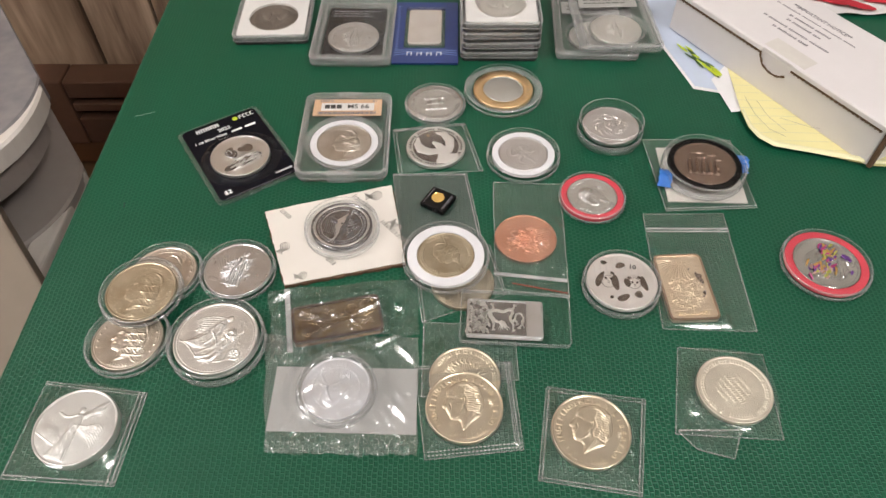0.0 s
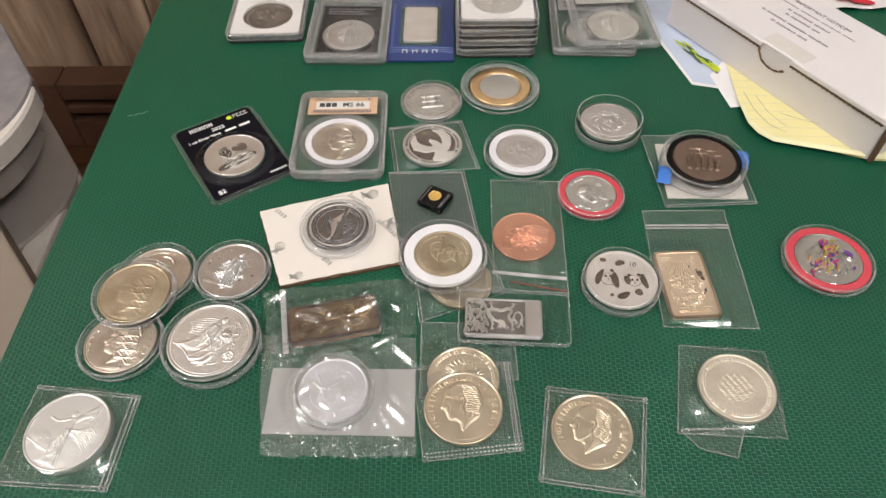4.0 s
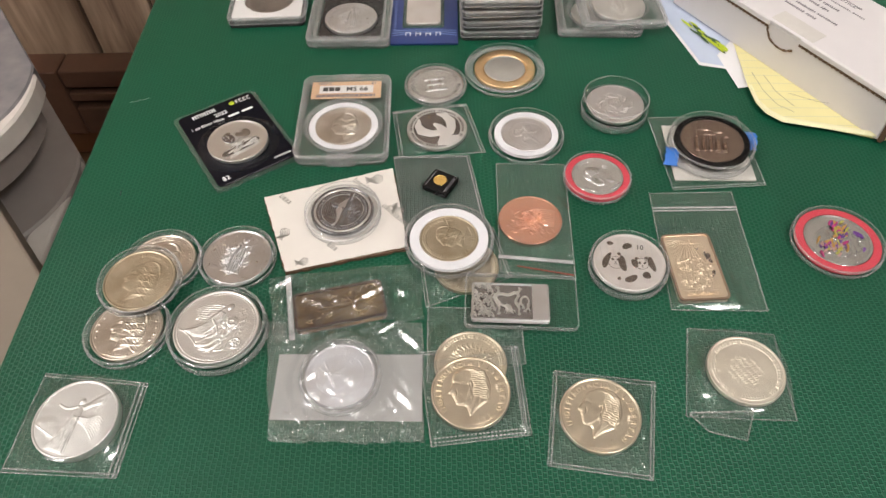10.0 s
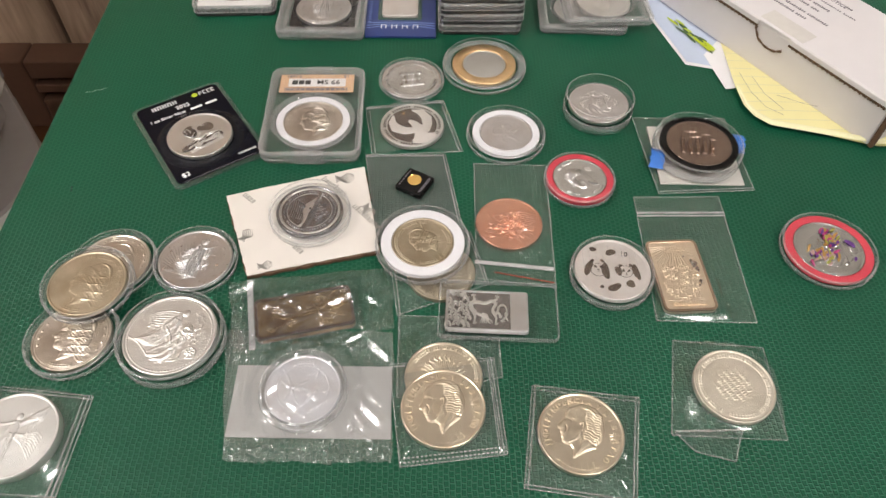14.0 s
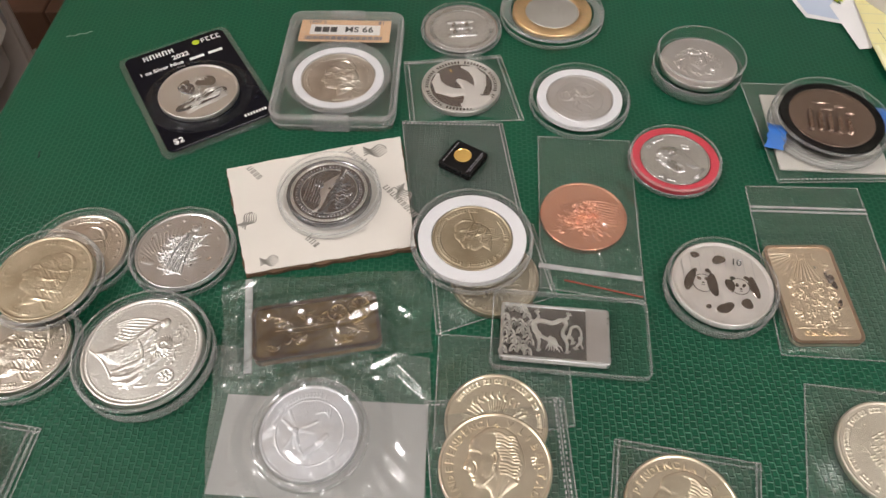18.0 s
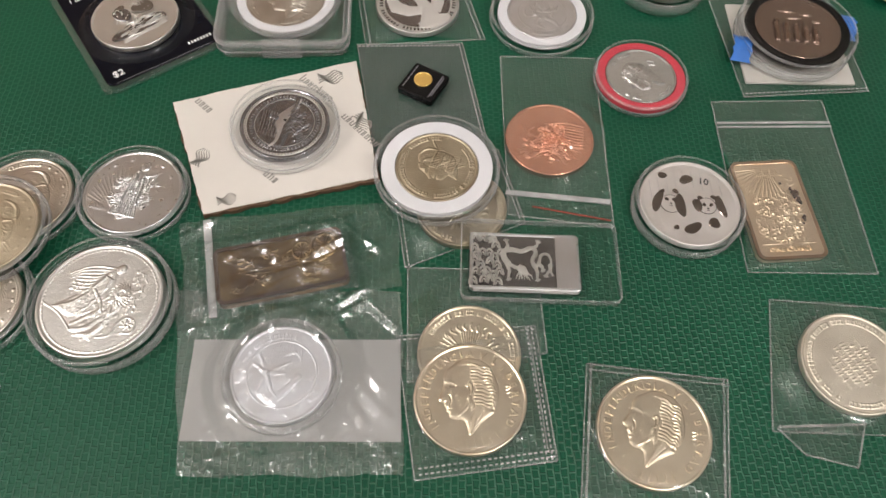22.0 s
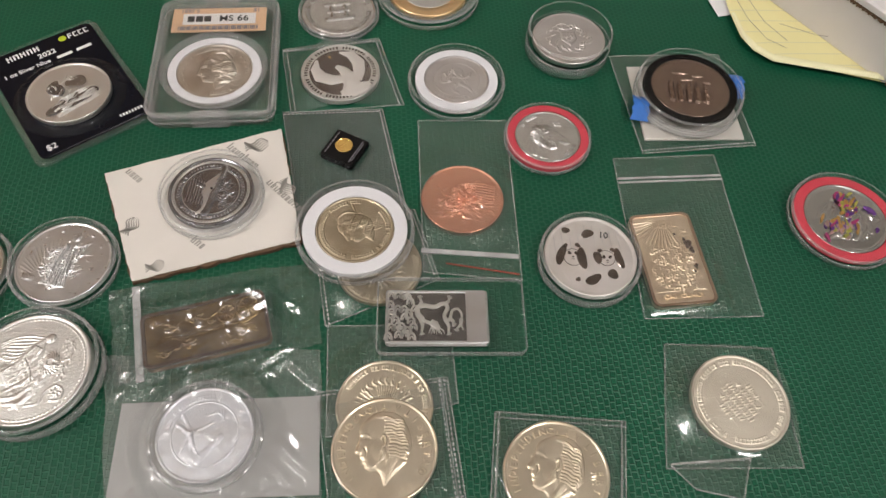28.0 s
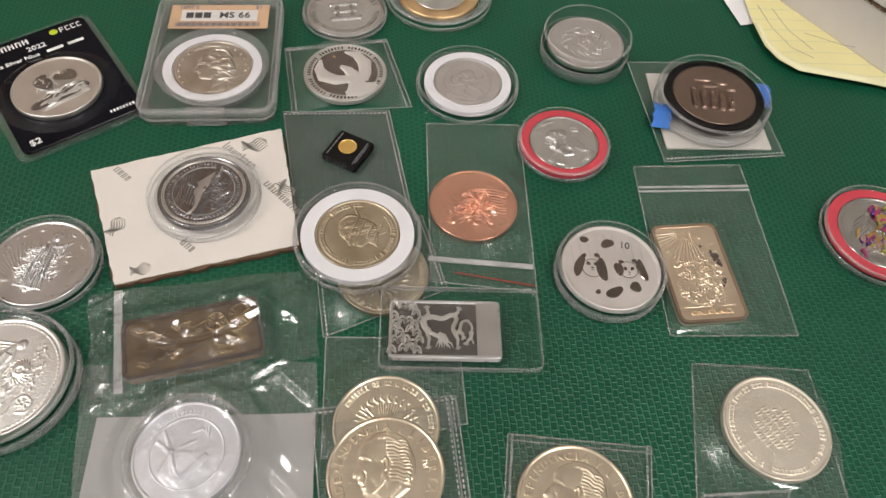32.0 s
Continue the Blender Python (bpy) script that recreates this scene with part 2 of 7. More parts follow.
def struck(name, colour, rough, vary=0.10, bump=0.16):
    """Struck metal: cloudy toning, uneven gloss, fine hairlines and grain."""
    m, nt, p, out = base_mat(name)
    co = nt.nodes.new("ShaderNodeTexCoord")
    noises = []
    for scale, detail in ((70, 5), (420, 4), (1700, 3)):
        n = nt.nodes.new("ShaderNodeTexNoise")
        n.inputs["Scale"].default_value, n.inputs["Detail"].default_value = scale, detail
        link(nt, co.outputs["Object"], n.inputs["Vector"])
        noises.append(n)
    mp = nt.nodes.new("ShaderNodeMapping")
    mp.inputs["Scale"].default_value, mp.inputs["Rotation"].default_value = (160, 2600, 160), (0, 0, 0.6)
    link(nt, co.outputs["Object"], mp.inputs["Vector"])
    hair = nt.nodes.new("ShaderNodeTexNoise")
    hair.inputs["Scale"].default_value, hair.inputs["Detail"].default_value = 1.0, 2
    link(nt, mp.outputs[0], hair.inputs["Vector"])
    ramp = nt.nodes.new("ShaderNodeValToRGB")
    ramp.color_ramp.elements[0].position, ramp.color_ramp.elements[1].position = 0.30, 0.70
    ramp.color_ramp.elements[0].color = (*[c * (1 - vary * k) for c, k in zip(colour, (1.0, 1.2, 1.5))], 1)
    ramp.color_ramp.elements[1].color = (*[min(1, c * (1 + vary * 0.5)) for c in colour], 1)
    link(nt, noises[0].outputs["Fac"], ramp.inputs[0])
    link(nt, ramp.outputs[0], p.inputs["Base Color"])
    mr = nt.nodes.new("ShaderNodeMapRange")
    mr.inputs["From Min"].default_value, mr.inputs["From Max"].default_value = 0.3, 0.7
    mr.inputs["To Min"].default_value, mr.inputs["To Max"].default_value = rough * 0.85, rough * 1.2
    link(nt, noises[1].outputs["Fac"], mr.inputs["Value"])
    link(nt, mr.outputs[0], p.inputs["Roughness"])
    p.inputs["Metallic"].default_value = 1.0
    normal = None
    for node, k in ((noises[1], bump * 0.28), (noises[2], bump * 0.8), (hair, bump * 0.5)):
        bp = nt.nodes.new("ShaderNodeBump")
        bp.inputs["Strength"].default_value, bp.inputs["Distance"].default_value = k, 0.00012
        link(nt, node.outputs["Fac"], bp.inputs["Height"])
        if normal:
            link(nt, normal, bp.inputs["Normal"])
        normal = bp.outputs[0]
    link(nt, normal, p.inputs["Normal"])
    return m


VINYL = vinyl("green_vinyl")
SILVER = struck("bright_silver", (0.66, 0.67, 0.69), 0.31, 0.10, 0.14)
FROST = struck("frosted_silver", (0.73, 0.725, 0.71), 0.40, 0.06, 0.22)
MIRROR = struck("mirror_silver", (0.58, 0.57, 0.57), 0.20, 0.08, 0.08)
WARMSILVER = struck("warm_silver", (0.82, 0.71, 0.55), 0.33, 0.12, 0.18)
OLD = struck("toned_silver", (0.51, 0.445, 0.335), 0.42, 0.24, 0.22)
WORN = struck("worn_silver", (0.62, 0.58, 0.525), 0.33, 0.24, 0.20)
DARKSILVER = solid("dark_proof_silver", (0.28, 0.28, 0.30), 0.24, 1.0, 0.2, 160)
DARKMIRROR = solid("dark_mirror_silver", (0.30, 0.28, 0.28), 0.18, 1.0, 0.1, 60)
BRONZE = solid("gunmetal_bronze", (0.26, 0.185, 0.15), 0.23, 1.0, 0.15, 120)
BROWNBAR = solid("brown_toned_silver", (0.25, 0.172, 0.078), 0.30, 1.0, 0.30, 90, 0.10, 700, second=(0.08, 0.044, 0.024))
COPPER = solid("copper", (0.82, 0.39, 0.25), 0.22, 1.0, 0.16, 70, 0.08, 900)
GOLD = solid("gold", (0.95, 0.66, 0.22), 0.22, 1.0, 0.08, 90)
GILT = solid("gilt_ring", (0.88, 0.62, 0.34), 0.35, 1.0, 0.15, 110, 0.1, 900)
PALEGOLD = struck("pale_gold_bar", (0.97, 0.79, 0.60), 0.33, 0.10)
CLEAR = clear("clear_acrylic", (0.985, 0.99, 0.99), 0.003, 0.05, 1.30)
EDGE = clear("acrylic_edge", (0.96, 0.968, 0.968), 0.18, 0.08, 1.45)
GREYSILVER = struck("grey_struck_silver", (0.66, 0.635, 0.645), 0.34, 0.08, 0.05)
BLUESILVER = struck("bluish_silver", (0.76, 0.77, 0.82), 0.48, 0.12)
SATIN = struck("white_satin_silver", (0.84, 0.805, 0.795), 0.50, 0.08, 0.14)
PALESILVER = struck("pale_warm_silver", (0.87, 0.80, 0.69), 0.50, 0.08)
SHELL = clear("slab_shell", (0.97, 0.975, 0.975), 0.036, 0.07, 1.5)
FILM = clear("vinyl_film", (0.925, 0.935, 0.935), 0.042, 0.09, 1.65, 0.04, 60)
DARKFILM = clear("smoky_film", (0.62, 0.66, 0.68), 0.075, 0.09, 1.55, 0.05, 60)
LIP = clear("bright_plastic_lip", (0.93, 0.94, 0.95), 0.19, 0.06, 1.65)
HEM = clear("film_edge", (0.94, 0.95, 0.95), 0.20, 0.08, 1.7)
MILKY = clear("milky_film", (0.92, 0.94, 0.94), 0.045, 0.12, 1.85, 0.04, 70)
BAGFILM = clear("bag_film", (0.93, 0.94, 0.95), 0.10, 0.16, 1.80, 0.04, 55)
SEAM = clear("seam_film", (0.75, 0.77, 0.78), 0.55, 0.25, 1.5)
ZIP = clear("zip_strip", (0.80, 0.82, 0.83), 0.38, 0.2, 1.5)
WHITE = solid("white_plastic", (0.80, 0.80, 0.80), 0.42, 0, 0.05, 40)
FOAM = solid("white_ring", (0.70, 0.70, 0.73), 0.7, 0, 0.04, 60, 0.1, 900)
BAGRED = solid("dull_red_line", (0.30, 0.045, 0.03), 0.5, 0, 0.1, 60)
REDRING = solid("red_ring", (0.56, 0.048, 0.075), 0.5, 0, 0.08, 60)
BLACKRING = solid("black_ring", (0.003, 0.0025, 0.0025), 0.8, 0, 0.1, 60, 0.1, 900, spec=0.04)
BLACK = solid("black_plastic", (0.004, 0.004, 0.0045), 0.25, 0, 0.15, 60, spec=0.18)
NAVY = solid("navy_card", (0.003, 0.0042, 0.0085), 0.25, 0, 0.2, 50, spec=0.12)
BLUECARD = solid("blue_card", (0.020, 0.042, 0.17), 0.35, 0, 0.12, 40)
BLUELINE = solid("pale_blue_print", (0.22, 0.32, 0.62), 0.4, 0, 0.05, 40)
CARD = solid("white_card", (0.72, 0.71, 0.70), 0.6, 0, 0.04, 40)
CREAM = solid("cream_paperboard", (0.67, 0.64, 0.595), 0.6, 0, 0.05, 25, 0.05, 500)
KRAFT = solid("brown_board_edge", (0.12, 0.07, 0.04), 0.8, 0, 0.3, 300)
PRINT = solid("grey_print", (0.27, 0.26, 0.235), 0.6, 0, 0.1, 60)
INK = solid("black_ink", (0.02, 0.02, 0.02), 0.5, 0, 0.1, 60)
GREYINK = solid("grey_ink", (0.18, 0.17, 0.19), 0.6, 0, 0.1, 60)
PALETEXT = solid("white_print", (0.82, 0.82, 0.82), 0.5, 0, 0.03, 60)
LABEL = solid("tan_label", (0.62, 0.40, 0.24), 0.55, 0, 0.12, 60)
TAPE = solid("blue_tape", (0.03, 0.16, 0.55), 0.6, 0, 0.15, 120, 0.3, 700)
TAPECLEAR = solid("dull_tape", (0.60, 0.58, 0.55), 0.4, 0, 0.08, 30)
PALEYELLOW = solid("pale_yellow_paper", (0.80, 0.78, 0.50), 0.6, 0, 0.05, 30)
YELLOW = printed("yellow_paper", (0.80, 0.75, 0.38), (0.5, 0.52, 0.42), step=0.0045, thick=0.07)
PALEBLUE = solid("pale_blue_paper", (0.52, 0.60, 0.75), 0.5, 0, 0.1, 14)
PAPER = solid("white_paper", (0.78, 0.78, 0.80), 0.6, 0, 0.05, 30)
GREYPAPER = solid("grey_backing_paper", (0.36, 0.36, 0.345), 0.6, 0, 0.10, 20)
LIME = solid("lime_print", (0.50, 0.62, 0.03), 0.5, 0, 0.25, 60)
LEAFINK = solid("dark_green_print", (0.05, 0.11, 0.04), 0.5, 0, 0.3, 60)
BOXWHITE = solid("white_corrugated_board", (0.66, 0.64, 0.65), 0.6, 0, 0.04, 18, 0.08, 300)
REDCLOTH = solid("red_cloth", (0.45, 0.02, 0.035), 0.85, 0, 0.25, 60, 0.4, 900)
WHITECLOTH = solid("white_cloth", (0.70, 0.69, 0.68), 0.85, 0, 0.1, 60, 0.4, 900)
GREYCLOTH = solid("grey_cloth", (0.16, 0.15, 0.13), 0.85, 0, 0.2, 60, 0.4, 900)
PANEL = timber("wood_wall_panel", (0.135, 0.082, 0.052), (0.50, 0.365, 0.26))
GROOVE = solid("dark_groove", (0.03, 0.018, 0.010), 0.8)
HEATER = solid("brown_enamel", (0.115, 0.056, 0.034), 0.5, 0, 0.25, 12)
HEATERLOW = solid("brown_enamel_lower", (0.11, 0.045, 0.016), 0.5, 0, 0.25, 12)
# near-black: colour of the table legs, and painted shade inside the heater slots
DARK = solid("leg_black_and_slot_shade", (0.006, 0.005, 0.005), 0.8)
FLOORMAT = timber("wood_floor", (0.07, 0.035, 0.016), (0.16, 0.085, 0.04), (6, 0.9, 6))
WALLPAINT = solid("beige_wall", (0.64, 0.60, 0.55), 0.8, 0, 0.05, 3)
CEILPAINT = solid("white_ceiling", (0.58, 0.57, 0.55), 0.9, 0, 0.03, 3)
CARTWHITE = solid("off_white_plastic", (0.66, 0.62, 0.58), 0.45, 0, 0.06, 15)
CARTGREY = solid("grey_plastic", (0.33, 0.295, 0.275), 0.5, 0, 0.1, 10)
CARTCLEAR = solid("cloudy_plastic_top", (0.25, 0.235, 0.235), 0.35, 0, 0.35, 9, second=(0.085, 0.09, 0.115))
TAN = solid("tan_board", (0.48, 0.31, 0.20), 0.7, 0, 0.08, 10)
TANTOP = solid("grey_beige_board", (0.24, 0.20, 0.16), 0.7, 0, 0.08, 10)


def glow(strength):
    m, nt, p, out = base_mat("lamp_globe")
    p.inputs["Base Color"].default_value = (0.8, 0.8, 0.8, 1)
    p.inputs["Emission Color"].default_value = (*WARM, 1)
    p.inputs["Emission Strength"].default_value = strength
    return m


# ---- mesh helpers ----
def part(name, me, material, parent=None, label="", m=None, smooth=False):
    """Links a mesh or a bmesh as one object under a thing."""
    if isinstance(me, bmesh.types.BMesh):
        bm, me = me, bpy.data.meshes.new(name)
        bm.to_mesh(me)
        bm.free()
    if smooth:
        me.shade_smooth()
    if material and not me.materials:
        me.materials.append(material)
    ob = new(name, me)
    ob.parent = parent
    if m is not None:
        ob.matrix_basis = m
    if label:
        tagged(ob, label)
    return ob


def thing(name, x, y, z, turn=0.0, label="", category="", group="", kind="", tilt=(0, 0)):
    ob = new(name)
    ob.empty_display_size = 0.01
    ob.matrix_basis = pose(x, y, z, tilt[0], tilt[1], turn)
    return tagged(ob, label, category, group, kind)


def mesh(name, verts, faces):
    me = bpy.data.meshes.new(name)
    me.from_pydata([tuple(v) for v in verts], [], faces)
    me.update()
    return me


def block(x0, x1, y0, y1, z0, z1, bevel=0.0, seg=2):
    bm = bmesh.new()
    bmesh.ops.create_cube(bm, size=1)
    bmesh.ops.transform(bm, matrix=Matrix.Translation(((x0 + x1) / 2, (y0 + y1) / 2, (z0 + z1) / 2)) @ Matrix.Diagonal((x1 - x0, y1 - y0, z1 - z0, 1)), verts=bm.verts)
    if bevel:
        bmesh.ops.bevel(bm, geom=bm.edges[:], offset=bevel, segments=seg, profile=0.5, affect="EDGES")
    return bm


def outline(w, d, r, seg=6):
    """A rounded rectangle round the origin, as points."""
    pts = []
    for cx, cy, a in ((w / 2 - r, d / 2 - r, 0), (-w / 2 + r, d / 2 - r, 90), (-w / 2 + r, -d / 2 + r, 180), (w / 2 - r, -d / 2 + r, 270)):
        for k in range(seg + 1):
            t = radians(a + 90 * k / seg)
            pts.append((cx + r * math.cos(t), cy + r * math.sin(t)))
    return pts


def slab(w, d, r, z0, z1, bevel=0.0006, seg=6, closed=True):
    """A flat plate with rounded corners and softened edges."""
    rings = [(bevel + 0.0007, z0), (bevel, z0), (0, z0 + bevel), (0, z1 - bevel), (bevel, z1), (bevel + 0.0007, z1)]
    verts, faces = [], []
    for inset, z in rings:
        for x, y in outline(w - 2 * inset, d - 2 * inset, max(r - inset, 0.0002), seg):
            verts.append((x, y, z))
    n = len(verts) // len(rings)
    for k in range(len(rings) - 1):
        for i in range(n):
            j = (i + 1) % n
            faces.append((k * n + i, k * n + j, (k + 1) * n + j, (k + 1) * n + i))
    faces.append(tuple(range((len(rings) - 1) * n, len(rings) * n)))
    if closed:
        faces.append(tuple(reversed(range(n))))
    return mesh("plate", verts, faces)


def frame_plate(w, d, r, hw, hd, hr, z0, z1, dx=0.0, dy=0.0, seg=6):
    """A plate with a rounded opening through it."""
    a, b = outline(w, d, r, seg), [(x + dx, y + dy) for x, y in outline(hw, hd, hr, seg)]
    n = len(a)
    verts = [(x, y, z) for pts, z in ((a, z0), (a, z1), (b, z1), (b, z0)) for x, y in pts]
    faces = []
    for k in range(4):
        for i in range(n):
            j = (i + 1) % n
            faces.append((k * n + i, k * n + j, (k + 1) % 4 * n + j, (k + 1) % 4 * n + i))
    return mesh("plate", verts, faces)


def lathe(profile, seg=72, name="turned"):
    verts, faces = [], []
    for r, z in profile:
        for k in range(seg):
            a = 2 * math.pi * k / seg
            verts.append((r * math.cos(a), r * math.sin(a), z))
    for i in range(len(profile) - 1):
        for k in range(seg):
            j = (k + 1) % seg
            faces.append((i * seg + k, i * seg + j, (i + 1) * seg + j, (i + 1) * seg + k))
    me = mesh(name, verts, faces)
    return me


def letters(s, size, extrude=0.0001, align="CENTER", bevel=0.0):
    """A line of text as a mesh in the x-y plane."""
    cu = bpy.data.curves.new("text", "FONT")
    cu.offset = size * 0.012
    cu.bevel_depth, cu.bevel_resolution = bevel, 0
    cu.body, cu.size, cu.extrude, cu.align_x, cu.align_y, cu.resolution_u = s, size, extrude, align, "CENTER", 3
    ob = bpy.data.objects.new("text", cu)
    scene.collection.objects.link(ob)
    bpy.context.view_layer.update()
    me = bpy.data.meshes.new_from_object(ob.evaluated_get(bpy.context.evaluated_depsgraph_get()))
    bpy.data.objects.remove(ob)
    bpy.data.curves.remove(cu)
    me.materials.clear()
    return me


def merged(meshes, name="joined"):
    """Joins (mesh, matrix) pairs into one mesh."""
    bm = bmesh.new()
    for me, m in meshes:
        k = len(bm.verts)
        bm.from_mesh(me)
        bm.verts.ensure_lookup_table()
        bmesh.ops.transform(bm, matrix=m, verts=bm.verts[k:])
        bpy.data.meshes.remove(me)
    out = bpy.data.meshes.new(name)
    bm.to_mesh(out)
    bm.free()
    return out


def arc_text(s, radius, size, start, end, inward=False):
    """Letters that run clockwise round a coin, from the angle start to end (degrees)."""
    items = []
    for k, ch in enumerate(s):
        if ch == " ":
            continue
        a = start + (end - start) * k / max(1, len(s) - 1)
        t = radians(a)
        items.append((letters(ch, size, 0.00028, "CENTER", size * 0.035), pose(radius * math.cos(t), radius * math.sin(t), 0, 0, 0, a + 90 if inward else a - 90)))
    return merged(items)


def bars(rows, thick=0.0001):
    """Plain bars that stand for writing: (x, y, width, height) each."""
    verts, faces = [], []
    for x, y, w, h in rows:
        k = len(verts)
        for z in (0, thick):
            verts += [(x - w / 2, y - h / 2, z), (x + w / 2, y - h / 2, z), (x + w / 2, y + h / 2, z), (x - w / 2, y + h / 2, z)]
        faces += [(k + 4, k + 5, k + 6, k + 7), (k, k + 1, k + 5, k + 4), (k + 1, k + 2, k + 6, k + 5), (k + 2, k + 3, k + 7, k + 6), (k + 3, k, k + 4, k + 7)]
    return mesh("bars", verts, faces)


def ring_bars(radius, count, high, wide, z, thick=0.0001, a0=0, a1=360):
    """Plain bars round a circle that stand for a legend."""
    verts, faces = [], []
    for k in range(count):
        if k * 7 % 9 == 4:
            continue
        a = radians(a0 + (a1 - a0) * k / count)
        c, s = math.cos(a), math.sin(a)
        for u, v in ((-wide / 2, -high / 2), (wide / 2, -high / 2), (wide / 2, high / 2), (-wide / 2, high / 2)):
            verts.append(((radius + v) * c - u * s, (radius + v) * s + u * c, z))
        for q in verts[-4:]:
            verts.append((q[0], q[1], z + thick))
        n = len(verts) - 8
        faces += [(n + 4, n + 5, n + 6, n + 7), (n, n + 1, n + 5, n + 4), (n + 1, n + 2, n + 6, n + 5), (n + 2, n + 3, n + 7, n + 6), (n + 3, n, n + 4, n + 7)]
    return mesh("ring_bars", verts, faces)


def words(rng, x0, x1, y, h, fill=0.85):
    """A row of bars as long as words."""
    out, x = [], x0
    while x < x1 - h:
        w = min(rng.uniform(1.5, 5) * h, x1 - x)
        out.append((x + w / 2, y, w * fill, h))
        x += w + h * 0.5
    return out


# ---- coins ----
def ridged(x, y, rng, freq, octaves=3):
    total = np.zeros_like(x)
    for o in range(octaves):
        f = freq * 1.9**o
        v = np.zeros_like(x)
        for _ in range(4):
            a, ph = rng.uniform(0, 2 * math.pi), rng.uniform(0, 6.3)
            v += np.sin(f * (x * math.cos(a) + y * math.sin(a)) + ph + 1.2 * np.sin(f * 0.5 * (y * math.cos(a) - x * math.sin(a)) + ph))
        total += (1 - np.abs(v) / 2).clip(0, 1) / 1.6**o
    return total / 2


def smooth_line(pts, steps=4):
    """A curve through the given points, as a finer line."""
    if len(pts) < 3:
        return list(pts)
    out = []
    for k in range(len(pts) - 1):
        p0, p1, p2, p3 = pts[max(k - 1, 0)], pts[k], pts[k + 1], pts[min(k + 2, len(pts) - 1)]
        for j in range(steps):
            q = j / steps
            out.append(tuple(0.5 * (2 * p1[i] + (p2[i] - p0[i]) * q + (2 * p0[i] - 5 * p1[i] + 4 * p2[i] - p3[i]) * q * q + (3 * p1[i] - p0[i] - 3 * p2[i] + p3[i]) * q**3) for i in (0, 1)))
    return out + [tuple(pts[-1])]


def quad_mesh(name, verts, quads):
    """A mesh from arrays of corners and four-sided faces."""
    quads = np.asarray(quads, np.int32)
    me = bpy.data.meshes.new(name)
    me.vertices.add(len(verts))
    me.vertices.foreach_set("co", np.asarray(verts, np.float32).ravel())
    me.loops.add(quads.size)
    me.loops.foreach_set("vertex_index", quads.ravel())
    me.polygons.add(len(quads))
    me.polygons.foreach_set("loop_start", np.arange(0, quads.size, 4, dtype=np.int32))
    me.update(calc_edges=True)
    return me


